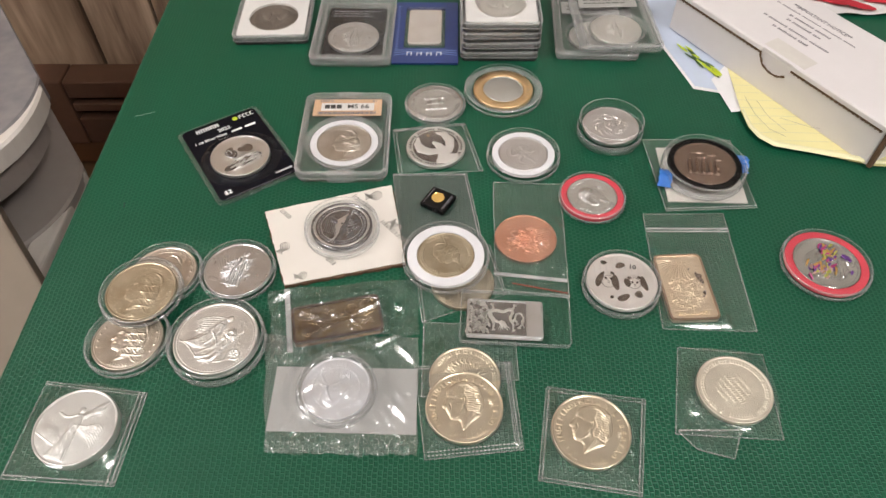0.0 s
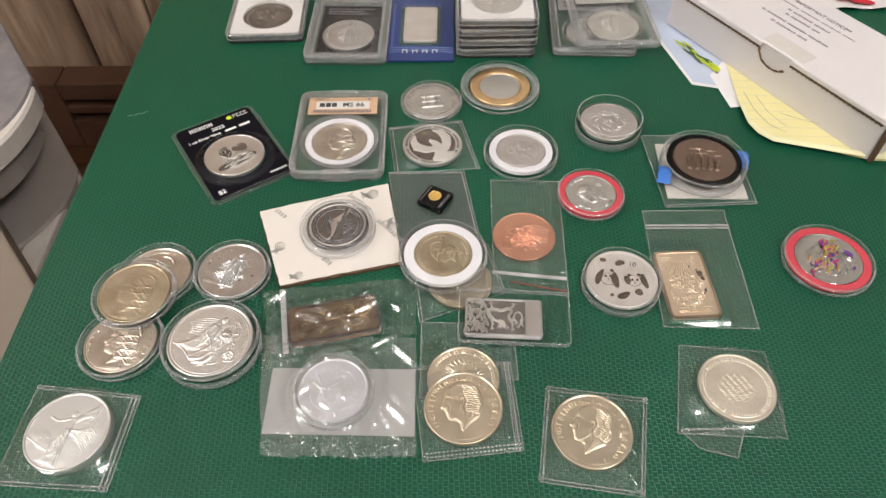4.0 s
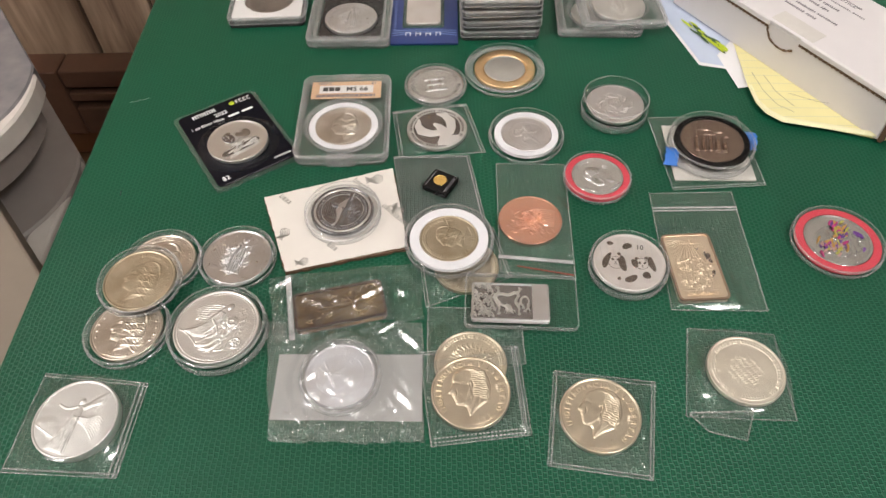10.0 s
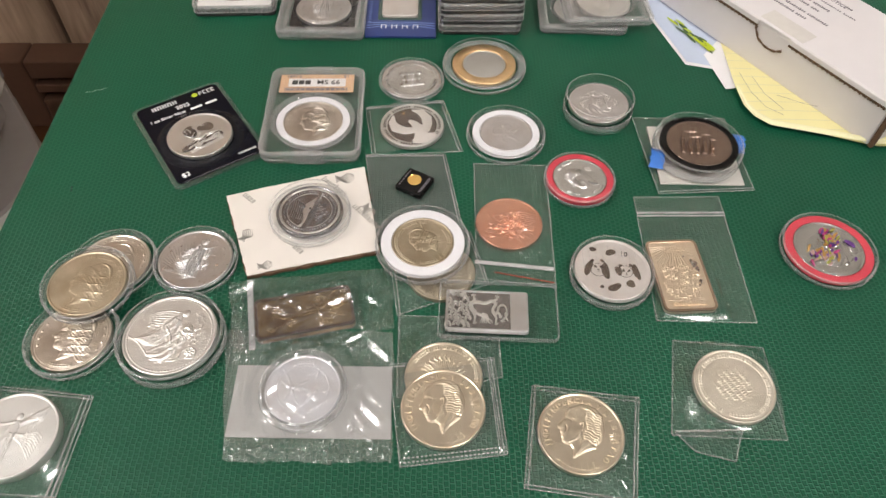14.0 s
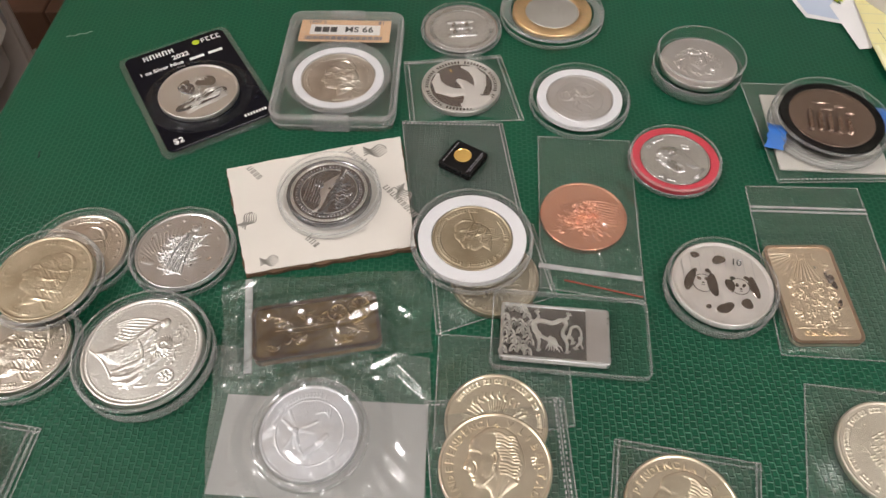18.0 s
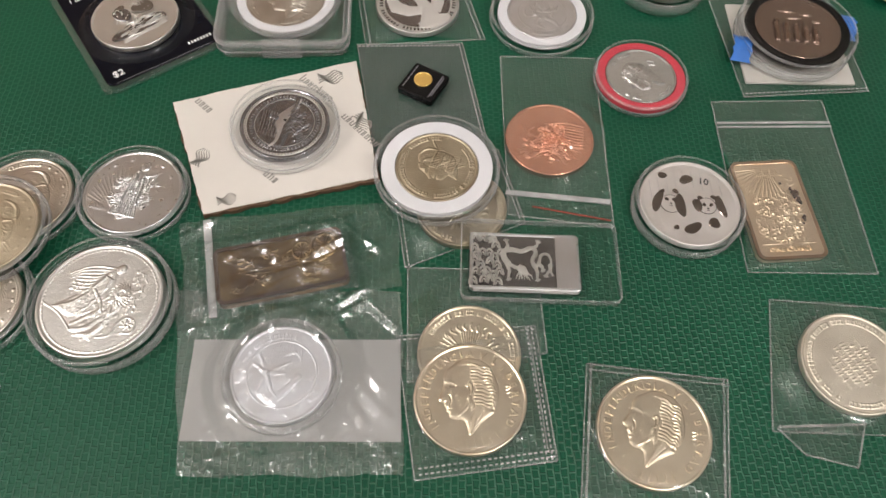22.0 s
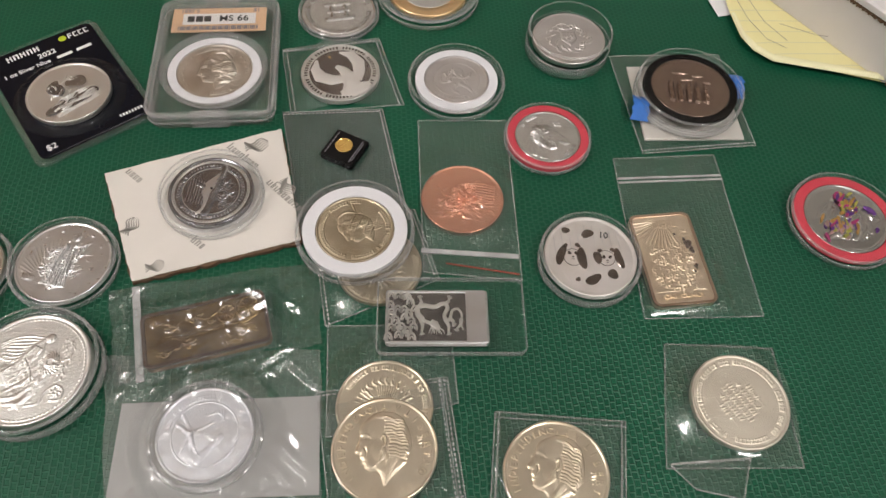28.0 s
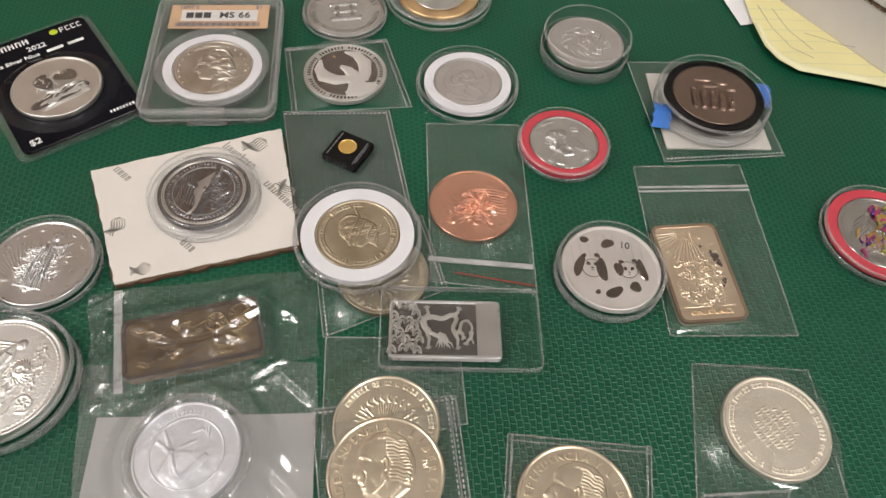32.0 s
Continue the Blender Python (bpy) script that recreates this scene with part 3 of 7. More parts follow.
def relief(x, y, shapes, seed):
    """Height of a coin's design at x, y (radius 1), from simple raised shapes."""
    rng = random.Random(seed)
    h = np.zeros_like(x)
    for kind, *v in shapes:
        if kind == "ball":
            cx, cy, rx, ry, a, top = v
            c, s = math.cos(radians(a)), math.sin(radians(a))
            u, w = ((x - cx) * c + (y - cy) * s) / rx, (-(x - cx) * s + (y - cy) * c) / ry
            h = np.maximum(h, top * np.sqrt((1 - u * u - w * w).clip(0, 1)))
        elif kind == "line":
            x0, y0, x1, y1, wide, top = v
            dx, dy = x1 - x0, y1 - y0
            t = (((x - x0) * dx + (y - y0) * dy) / (dx * dx + dy * dy)).clip(0, 1)
            d = np.hypot(x - x0 - t * dx, y - y0 - t * dy) / wide
            h = np.maximum(h, top * np.sqrt((1 - d * d).clip(0, 1)))
        elif kind == "fine":
            cx, cy, rx, ry, a, top, freq = v
            c, s = math.cos(radians(a)), math.sin(radians(a))
            u, w = ((x - cx) * c + (y - cy) * s) / rx, (-(x - cx) * s + (y - cy) * c) / ry
            mask = ((1 - u * u - w * w) * 3).clip(0, 1)
            h = h + top * mask * ridged(x, y, rng, freq)
        elif kind == "strokes":
            cx, cy, rx, ry, a, spread, count, long, wide, top = v
            for _ in range(count):
                q, s = rng.uniform(0, 2 * math.pi), math.sqrt(rng.random())
                px, py = cx + rx * s * math.cos(q), cy + ry * s * math.sin(q)
                d, half = radians(a + rng.uniform(-spread, spread)), long * rng.uniform(0.5, 1.2) / 2
                ux, uy = math.cos(d), math.sin(d)
                w = (x - px) * ux + (y - py) * uy
                e = np.abs(-(x - px) * uy + (y - py) * ux + 1.5 * w * w * rng.uniform(-1, 1)) / (wide * rng.uniform(0.6, 1.3))
                h = h + top * rng.uniform(0.5, 1.0) * (1 - e * e).clip(0, 1) * (1 - (w / half) ** 2).clip(0, 1)
        elif kind in ("path", "cut"):
            pts, w0, w1, top = v
            pts, best = smooth_line(pts), np.full(x.shape, 9.0)
            for k, ((x0, y0), (x1, y1)) in enumerate(zip(pts, pts[1:])):
                dx, dy = x1 - x0, y1 - y0
                q = (((x - x0) * dx + (y - y0) * dy) / (dx * dx + dy * dy + 1e-12)).clip(0, 1)
                w = w0 + (w1 - w0) * (k + q) / (len(pts) - 1)
                best = np.minimum(best, np.hypot(x - x0 - q * dx, y - y0 - q * dy) / w)
            h = h + (top if kind == "path" else -top) * np.sqrt((1 - best * best).clip(0, 1))
        elif kind == "poly":
            pts, wide, top = v
            dist, inside = np.full(x.shape, 9.0), np.zeros(x.shape, bool)
            for (x0, y0), (x1, y1) in zip(pts, pts[1:] + pts[:1]):
                dx, dy = x1 - x0, y1 - y0
                q = (((x - x0) * dx + (y - y0) * dy) / (dx * dx + dy * dy)).clip(0, 1)
                dist = np.minimum(dist, np.hypot(x - x0 - q * dx, y - y0 - q * dy))
                inside ^= ((y0 > y) != (y1 > y)) & (x < (x1 - x0) * (y - y0) / (y1 - y0 + 1e-12) + x0)
            e = 1 - (np.where(inside, dist, 0) / wide).clip(0, 1)
            h = np.maximum(h, top * np.sqrt(1 - e * e))
        elif kind == "beads":
            radius, count, size, top = v
            a = np.arctan2(y, x) / (2 * math.pi) * count
            d = np.hypot((a - np.round(a)) * 2 * math.pi * radius / count, np.hypot(x, y) - radius) / size
            h = np.maximum(h, top * np.sqrt((1 - d * d).clip(0, 1)))
        elif kind == "legend":
            r0, r1, a0, a1, top = v
            a, r = np.degrees(np.arctan2(y, x)) % 360, np.hypot(x, y)
            step = 5.2
            cell = np.floor(a / step)
            inner = (np.sin(cell * 12.9898 + seed) * 43758.5) % 1.0
            on = (inner > 0.14) & ((a / step) % 1.0 > 0.22) & (r > r0) & (r < r1)
            hole = ((a / step) % 1.0 > 0.48) & ((a / step) % 1.0 < 0.72) & (np.abs(r - (r0 + r1) / 2) < (r1 - r0) * (0.12 + 0.2 * inner))
            inside = (a >= a0) & (a <= a1) if a0 < a1 else (a >= a0) | (a <= a1)
            h = np.maximum(h, top * (on & inside & ~hole))
    return h


def coin_mesh(radius, thick, shapes, seed, rim=0.94, rings=116, seg=352, reeded=True, deep=0.00095, grain=1.0):
    """A struck coin: field, raised design, rim and edge."""
    rr = np.concatenate([np.linspace(0.0, rim, rings), [rim + 0.012, 0.985, 1.0, 1.0]])
    a = np.linspace(0, 2 * math.pi, seg, endpoint=False)
    r, t = np.meshgrid(rr, a, indexing="ij")
    x, y = r * np.cos(t), r * np.sin(t)
    field = thick - 0.00035
    h, rng = relief(x, y, shapes, seed), random.Random(seed + 500)
    raised = (h / 0.12).clip(0, 1)
    h = h + grain * raised * (0.12 * (ridged(x, y, rng, 52, 2) - 0.5) + 0.08 * (ridged(x, y, rng, 120, 1) - 0.5))
    z = field + deep * h
    z[rings] = z[rings + 1] = thick
    z[rings + 2] = thick - 0.0003
    z[rings + 3] = 0.0
    if reeded:
        wob = 1 - 0.006 * (np.arange(seg) % 2)
        x[rings + 2 :] *= wob
        y[rings + 2 :] *= wob
    verts = np.stack([x * radius, y * radius, z], -1).reshape(-1, 3)
    n = len(rr)
    i, k = np.meshgrid(np.arange(n - 1), np.arange(seg), indexing="ij")
    j = (k + 1) % seg
    return quad_mesh("coin", verts, np.stack([i * seg + k, (i + 1) * seg + k, (i + 1) * seg + j, i * seg + j], -1).reshape(-1, 4))


FACE = [(-0.16, 0.52), (-0.30, 0.38), (-0.33, 0.24), (-0.37, 0.15), (-0.47, 0.00), (-0.44, -0.05), (-0.38, -0.06), (-0.40, -0.13), (-0.37, -0.17), (-0.39, -0.22), (-0.35, -0.33), (-0.22, -0.38), (-0.12, -0.42), (-0.14, -0.70), (0.10, -0.62), (0.34, -0.46),
        (0.22, -0.20), (0.30, 0.10), (0.20, 0.45)]


def head_left(s=1.0):
    """A plain raised profile that faces left, with waved hair and a soft cap."""
    out = [("poly", [(x * s, y * s) for x, y in FACE], 0.14, 0.62), ("ball", -0.10 * s, 0.02 * s, 0.24 * s, 0.34 * s, 0, 0.82), ("ball", 0.20 * s, 0.34 * s, 0.34 * s, 0.30 * s, -20, 0.86), ("ball", 0.28 * s, -0.02 * s, 0.26 * s, 0.40 * s, 10, 0.84),
           ("path", [(-0.33 * s, 0.22 * s), (-0.22 * s, 0.25 * s), (-0.14 * s, 0.20 * s)], 0.028, 0.012, 0.18), ("cut", [(-0.30 * s, 0.15 * s), (-0.20 * s, 0.15 * s)], 0.035, 0.02, 0.22), ("cut", [(-0.39 * s, -0.15 * s), (-0.28 * s, -0.14 * s)], 0.02, 0.01, 0.2)]
    rg = random.Random(17)
    for k in range(26):
        a, y0 = rg.uniform(-0.5, 0.5), 0.40 - 0.036 * k
        x0 = -0.06 + 0.10 * math.sin(k * 0.5) + 0.006 * k
        pts = [((x0 + 0.13 * j) * s, (y0 - 0.055 * j + 0.05 * math.sin(1.9 * j + k + a)) * s) for j in range(5)]
        out.append(("path", pts, 0.030 * s, 0.012 * s, rg.uniform(0.08, 0.20)))
    out += [("strokes", 0.22 * s, 0.10 * s, 0.30 * s, 0.42 * s, -25, 50, 90, 0.12, 0.016, 0.16)]
    for k in range(9):
        t = 0.9 - 0.16 * k
        out.append(("path", [(0.10 * s + 0.36 * s * math.cos(t + 0.6), 0.30 * s + 0.34 * s * math.sin(t + 0.6)), (0.22 * s + 0.42 * s * math.cos(t), 0.22 * s + 0.42 * s * math.sin(t))], 0.03, 0.012, 0.2))
    return out


STARS = [("ball", 0.83 * math.cos(radians(a)), 0.83 * math.sin(radians(a)), 0.032, 0.032, 0, 0.45) for a in list(range(112, 205, 15)) + list(range(-22, 70, 15))] + [("legend", 0.79, 0.88, 70, 108, 0.4), ("legend", 0.79, 0.88, 250, 292, 0.45)]

BUST = [(-0.19, 0.64), (-0.32, 0.57), (-0.40, 0.45), (-0.41, 0.34), (-0.47, 0.20), (-0.555, 0.07), (-0.53, 0.02), (-0.47, 0.00), (-0.475, -0.07), (-0.44, -0.11), (-0.455, -0.16), (-0.42, -0.20), (-0.42, -0.27), (-0.35, -0.33), (-0.22, -0.35), (-0.16, -0.41), (-0.13, -0.65),
        (0.10, -0.46), (0.36, -0.32), (0.32, -0.26), (0.44, -0.16), (0.50, 0.10), (0.51, 0.30), (0.45, 0.52), (0.30, 0.66), (0.10, 0.72), (-0.06, 0.71)]


def bust():
    """A plain raised profile with waved hair behind a high brow, facing left."""
    out = [("poly", BUST, 0.10, 0.60), ("ball", -0.04, 0.40, 0.32, 0.28, 0, 0.78), ("ball", -0.12, -0.02, 0.24, 0.30, 20, 0.76), ("ball", 0.26, 0.20, 0.26, 0.44, 10, 0.72),
           ("path", [(-0.42, 0.36), (-0.33, 0.36), (-0.24, 0.31)], 0.035, 0.018, 0.07), ("cut", [(-0.38, 0.28), (-0.30, 0.27), (-0.24, 0.25)], 0.05, 0.03, 0.14), ("ball", -0.33, 0.25, 0.04, 0.025, 0, 0.62), ("cut", [(-0.36, 0.10), (-0.34, 0.00), (-0.38, -0.08)], 0.022, 0.012, 0.20),
           ("cut", [(-0.45, -0.135), (-0.36, -0.14)], 0.02, 0.012, 0.14), ("path", [(-0.02, 0.22), (0.03, 0.26), (0.06, 0.18), (0.03, 0.08), (-0.01, 0.06)], 0.026, 0.018, 0.26), ("cut", [(0.02, 0.20), (0.025, 0.12)], 0.026, 0.016, 0.22),
           ("path", [(-0.02, 0.00), (-0.10, -0.16), (-0.26, -0.28)], 0.05, 0.02, 0.12), ("path", [(0.14, -0.16), (0.02, -0.34), (-0.10, -0.60)], 0.05, 0.03, 0.14), ("cut", [(0.18, -0.28), (0.04, -0.44), (-0.08, -0.58)], 0.018, 0.012, 0.16)]
    for k in range(13):
        y0 = 0.60 - 0.060 * k
        x0 = 0.10 + 0.02 * math.sin(k) + (0.03 if 4 < k < 9 else 0)
        out.append(("path", [(x0, y0), (x0 + 0.10, y0 - 0.02), (x0 + 0.19, y0 - 0.085), (x0 + 0.27, y0 - 0.09), (x0 + 0.34 - 0.004 * k, y0 - 0.13)], 0.026, 0.016, 0.26))
    for k in range(5):
        out.append(("path", [(-0.02 + 0.05 * k, 0.62 - 0.015 * k), (0.08 + 0.05 * k, 0.64 - 0.03 * k), (0.18 + 0.05 * k, 0.58 - 0.05 * k)], 0.02, 0.012, 0.14))
    for k in range(5):
        out.append(("path", [(-0.02 + 0.01 * k, 0.04 - 0.05 * k), (-0.05 + 0.01 * k, -0.02 - 0.05 * k)], 0.022, 0.012, 0.12))
    return out + [("line", 0.66, 0.10, 0.72, 0.10, 0.014, 0.3), ("line", 0.66, 0.04, 0.72, 0.06, 0.014, 0.3), ("line", 0.66, -0.02, 0.72, 0.0, 0.014, 0.3), ("ball", 0.69, -0.09, 0.016, 0.016, 0, 0.3)]


def figure_standing(s=1.0):
    """A striding draped shape with rays of light beside it."""
    rg = random.Random(23)
    out = [("poly", [(-0.08, 0.50), (0.10, 0.52), (0.16, 0.20), (0.22, -0.20), (0.16, -0.60), (0.0, -0.70), (-0.14, -0.60), (-0.20, -0.20), (-0.16, 0.20)], 0.10, 0.35), ("ball", 0.02, 0.60, 0.085, 0.10, 0, 0.7), ("path", [(0.08, 0.40), (0.24, 0.46), (0.38, 0.56)], 0.05, 0.03, 0.22),
           ("path", [(-0.10, 0.36), (-0.30, 0.22), (-0.36, 0.02)], 0.06, 0.04, 0.4), ("path", [(-0.06, 0.66), (0.04, 0.72), (0.10, 0.66)], 0.03, 0.02, 0.3)]
    for k in range(26):
        x0 = -0.20 + 0.40 * k / 25
        out.append(("path", [(0.5 * x0 + rg.uniform(-0.03, 0.03), 0.42 - rg.uniform(0, 0.2)), (0.8 * x0 + rg.uniform(-0.04, 0.04), 0.0 + rg.uniform(-0.1, 0.1)), (1.3 * x0 + rg.uniform(-0.05, 0.05), -0.58)], 0.022, 0.014, rg.uniform(0.14, 0.34)))
    for k in range(22):
        x0, y0 = -0.30 + rg.uniform(-0.16, 0.10), rg.uniform(-0.45, 0.30)
        out.append(("path", [(x0, y0), (x0 + 0.08, y0 + rg.uniform(-0.06, 0.06)), (x0 + 0.16, y0 + rg.uniform(-0.1, 0.1))], 0.020, 0.010, rg.uniform(0.14, 0.34)))
    for k in range(20):
        x0, y0 = 0.20 + rg.uniform(-0.05, 0.16), rg.uniform(-0.35, 0.40)
        out.append(("path", [(x0, y0), (x0 + rg.uniform(-0.05, 0.05), y0 + 0.08), (x0 + rg.uniform(0.0, 0.12), y0 + 0.16)], 0.020, 0.010, rg.uniform(0.12, 0.30)))
    out += [("line", 0.50 * math.cos(a) - 0.05, 0.50 * math.sin(a) - 0.40, 0.86 * math.cos(a), 0.86 * math.sin(a) - 0.30, 0.012, 0.14) for a in np.linspace(1.9, 3.2, 13)]
    out += [("ball", -0.56, -0.50, 0.16, 0.08, 0, 0.22)]
    out += [("strokes", 0.0, 0.0, 0.30, 0.55, 75, 40, 110, 0.11, 0.015, 0.28), ("strokes", 0.02, 0.12, 0.48, 0.40, 30, 70, 90, 0.10, 0.015, 0.24)]
    return out + [("ball", 0.80 * math.cos(radians(a)), 0.80 * math.sin(radians(a)), 0.035, 0.05, a, 0.25) for a in (165, 140, 115, 65, 40)]


def wings(s=1.0):
    """Two raised wings over a sheaf, seen from the front."""
    out = [("ball", 0.0, 0.02, 0.14, 0.34, 0, 0.6), ("ball", -0.04, 0.40, 0.075, 0.09, 0, 0.65), ("path", [(-0.08, 0.42), (-0.15, 0.39)], 0.03, 0.012, 0.3)]
    for sgn in (-1, 1):
        out.append(("poly", [(sgn * 0.08, 0.16), (sgn * 0.28, 0.46), (sgn * 0.56, 0.50), (sgn * 0.50, 0.20), (sgn * 0.30, -0.12), (sgn * 0.10, -0.16)], 0.08, 0.34))
        for k in range(11):
            a = radians(78 - 13 * k)
            out.append(("path", [(sgn * (0.12 + 0.01 * k), 0.10 - 0.02 * k), (sgn * (0.16 + 0.20 * math.cos(a)), 0.12 + 0.24 * math.sin(a) - 0.01 * k), (sgn * (0.18 + 0.44 * math.cos(a)), 0.14 + 0.42 * math.sin(a) - 0.012 * k)], 0.030, 0.014, 0.24))
    for k in range(9):
        out.append(("path", [(0.025 * (k - 4), 0.25), (0.03 * (k - 4), -0.10), (0.055 * (k - 4), -0.42)], 0.018, 0.014, 0.16))
    for k in range(10):
        t = radians(200 + 14 * k)
        out.append(("path", [(0.46 * math.cos(t), 0.48 * math.sin(t)), (0.54 * math.cos(t + 0.1), 0.56 * math.sin(t + 0.1)), (0.60 * math.cos(t + 0.04), 0.62 * math.sin(t + 0.04))], 0.03, 0.012, 0.3))
    return out


def drapery(s=1.0):
    """A leaning draped shape beside a crouched maned shape with a looped tail."""
    out = [("poly", [(0.12, 0.56), (-0.06, 0.44), (-0.24, 0.18), (-0.48, -0.02), (-0.74, -0.20), (-0.44, -0.34), (-0.10, -0.30), (0.06, 0.0), (0.16, 0.30)], 0.10, 0.30), ("ball", 0.18, 0.56, 0.075, 0.09, -30, 0.62),
           ("poly", [(0.40, 0.26), (0.16, 0.18), (0.0, -0.06), (-0.20, -0.36), (-0.36, -0.54), (0.08, -0.72), (0.16, -0.50), (0.36, -0.12), (0.44, 0.06)], 0.10, 0.36), ("ball", 0.32, 0.14, 0.15, 0.16, 0, 0.62)]
    for k in range(8):
        y0 = 0.56 - 0.035 * k
        out.append(("path", [(0.10 - 0.02 * k, y0), (-0.16 - 0.02 * k, y0 + 0.02 - 0.03 * k), (-0.40 - 0.02 * k, y0 - 0.03 - 0.02 * k), (-0.62 + 0.03 * k, y0 - 0.16)], 0.022, 0.012, 0.20))
    for k in range(13):
        q = k / 12
        out.append(("path", [(-0.02 + 0.12 * q, 0.40 - 0.05 * q), (-0.22 + 0.20 * q, 0.10 - 0.06 * q), (-0.42 + 0.26 * q, -0.08 - 0.10 * q), (-0.70 + 0.50 * q, -0.20 - 0.14 * q)], 0.020, 0.016, 0.22))
    for k in range(18):
        t = radians(40 + 17 * k)
        out.append(("path", [(0.32 + 0.07 * math.cos(t), 0.13 + 0.07 * math.sin(t)), (0.32 + 0.14 * math.cos(t + 0.2), 0.13 + 0.15 * math.sin(t + 0.2)), (0.32 + 0.20 * math.cos(t + 0.5), 0.12 + 0.21 * math.sin(t + 0.5))], 0.024, 0.010, 0.26))
    for pts in ([(0.20, 0.02), (0.04, -0.22), (-0.14, -0.34), (-0.32, -0.46)], [(0.28, -0.04), (0.14, -0.30), (-0.06, -0.50), (-0.30, -0.56)], [(0.34, -0.10), (0.24, -0.34), (0.10, -0.56), (-0.06, -0.70)], [(0.16, -0.44), (0.02, -0.60), (-0.20, -0.64)]):
        out.append(("path", pts, 0.05, 0.026, 0.26))
    out += [("path", [(0.16, -0.64), (0.34, -0.58), (0.40, -0.38), (0.54, -0.26), (0.68, -0.34), (0.66, -0.50), (0.52, -0.52)], 0.020, 0.016, 0.32), ("path", [(-0.86, -0.16), (-0.58, -0.30), (-0.30, -0.56)], 0.014, 0.014, 0.24), ("path", [(-0.12, 0.14), (0.02, -0.04), (0.10, -0.22)], 0.028, 0.02, 0.26)]
    rg = random.Random(8)
    for k in range(22):
        px, py = 0.50 + rg.uniform(-0.05, 0.13), 0.56 - 0.036 * k
        out.append(("path", [(px, py), (px + rg.uniform(-0.05, 0.05), py + 0.04), (px + rg.uniform(-0.02, 0.10), py + rg.uniform(-0.03, 0.05))], 0.014, 0.010, 0.15))
    for k in range(14):
        t = k * 0.9
        out.append(("path", [(0.56 + 0.09 * math.cos(t), -0.38 + 0.08 * math.sin(t)), (0.56 + 0.03 * math.cos(t + 1), -0.38 + 0.03 * math.sin(t + 1))], 0.016, 0.010, 0.2))
    out += [("strokes", -0.25, 0.10, 0.34, 0.34, 45, 18, 70, 0.16, 0.013, 0.16), ("strokes", 0.08, -0.28, 0.26, 0.36, 55, 30, 70, 0.12, 0.014, 0.20), ("strokes", 0.56, 0.05, 0.14, 0.50, 60, 70, 60, 0.08, 0.012, 0.16)]
    return out + [("beads", 0.90, 84, 0.016, 0.35)]


def insect_and_bough():
    """A long-winged insect over a cut bough."""
    out = [("path", [(-0.42, -0.02), (-0.26, -0.10), (-0.10, -0.34), (0.02, -0.44)], 0.05, 0.02, 0.5), ("path", [(0.02, -0.52), (0.18, -0.30), (0.34, 0.02)], 0.09, 0.06, 0.4)]
    for a, ln in ((160, 0.34), (130, 0.44), (40, 0.46), (10, 0.34), (-70, 0.36), (-100, 0.42)):
        t = radians(a)
        out.append(("path", [(-0.28, -0.04), (-0.28 + 0.5 * ln * math.cos(t), -0.04 + 0.5 * ln * math.sin(t)), (-0.28 + ln * math.cos(t), -0.04 + ln * math.sin(t))], 0.05, 0.03, 0.28))
    for k in range(6):
        out.append(("path", [(-0.02 + 0.05 * k, 0.40 + 0.03 * k), (0.08 + 0.04 * k, 0.56 - 0.04 * k)], 0.02, 0.012, 0.3))
    return out + [("legend", 0.74, 0.84, 85, 190, 0.34), ("legend", 0.74, 0.84, 330, 350, 0.34), ("path", [(0.68 * math.cos(t), 0.68 * math.sin(t)) for t in np.linspace(0, 2 * math.pi, 40)], 0.012, 0.012, 0.3)]


def winged_shape():
    """A raised wing, a slender draped body and low hills in soft relief."""
    out = [("poly", [(-0.12, 0.36), (0.02, 0.34), (0.08, 0.08), (0.10, -0.30), (0.22, -0.86), (-0.26, -0.86), (-0.14, -0.30), (-0.16, 0.06)], 0.10, 0.34), ("ball", -0.08, 0.42, 0.07, 0.085, 0, 0.6), ("path", [(-0.12, 0.28), (-0.34, 0.16), (-0.56, 0.20)], 0.04, 0.025, 0.4)]
    for k in range(10):
        q = k / 9
        out.append(("path", [(0.03 + 0.06 * q, 0.30 - 0.05 * q), (0.16 + 0.10 * q, 0.52 - 0.08 * q), (0.44 - 0.02 * q, 0.86 - 0.36 * q)], 0.030, 0.014, 0.22))
    for k in range(9):
        q = k / 8
        out.append(("path", [(0.06, 0.06 - 0.10 * q), (0.28, 0.10 - 0.20 * q), (0.50, 0.22 - 0.44 * q), (0.68, 0.14 - 0.50 * q)], 0.024, 0.016, 0.16))
    for k in range(9):
        x0 = -0.16 + 0.04 * k
        out.append(("path", [(0.4 * x0, 0.02), (0.8 * x0, -0.36), (1.5 * x0, -0.84)], 0.022, 0.016, 0.22))
    out += [("ball", -0.56, -0.30, 0.26, 0.16, 12, 0.24), ("ball", -0.34, -0.44, 0.24, 0.14, -8, 0.26), ("path", [(-0.84, -0.40), (-0.56, -0.48), (-0.2, -0.56)], 0.02, 0.014, 0.2)]
    out += [("strokes", -0.02, -0.45, 0.20, 0.42, 85, 14, 60, 0.16, 0.014, 0.18), ("strokes", 0.28, 0.50, 0.18, 0.26, 58, 12, 50, 0.12, 0.012, 0.2), ("strokes", 0.45, 0.0, 0.28, 0.18, 15, 20, 40, 0.12, 0.014, 0.14)]
    return out


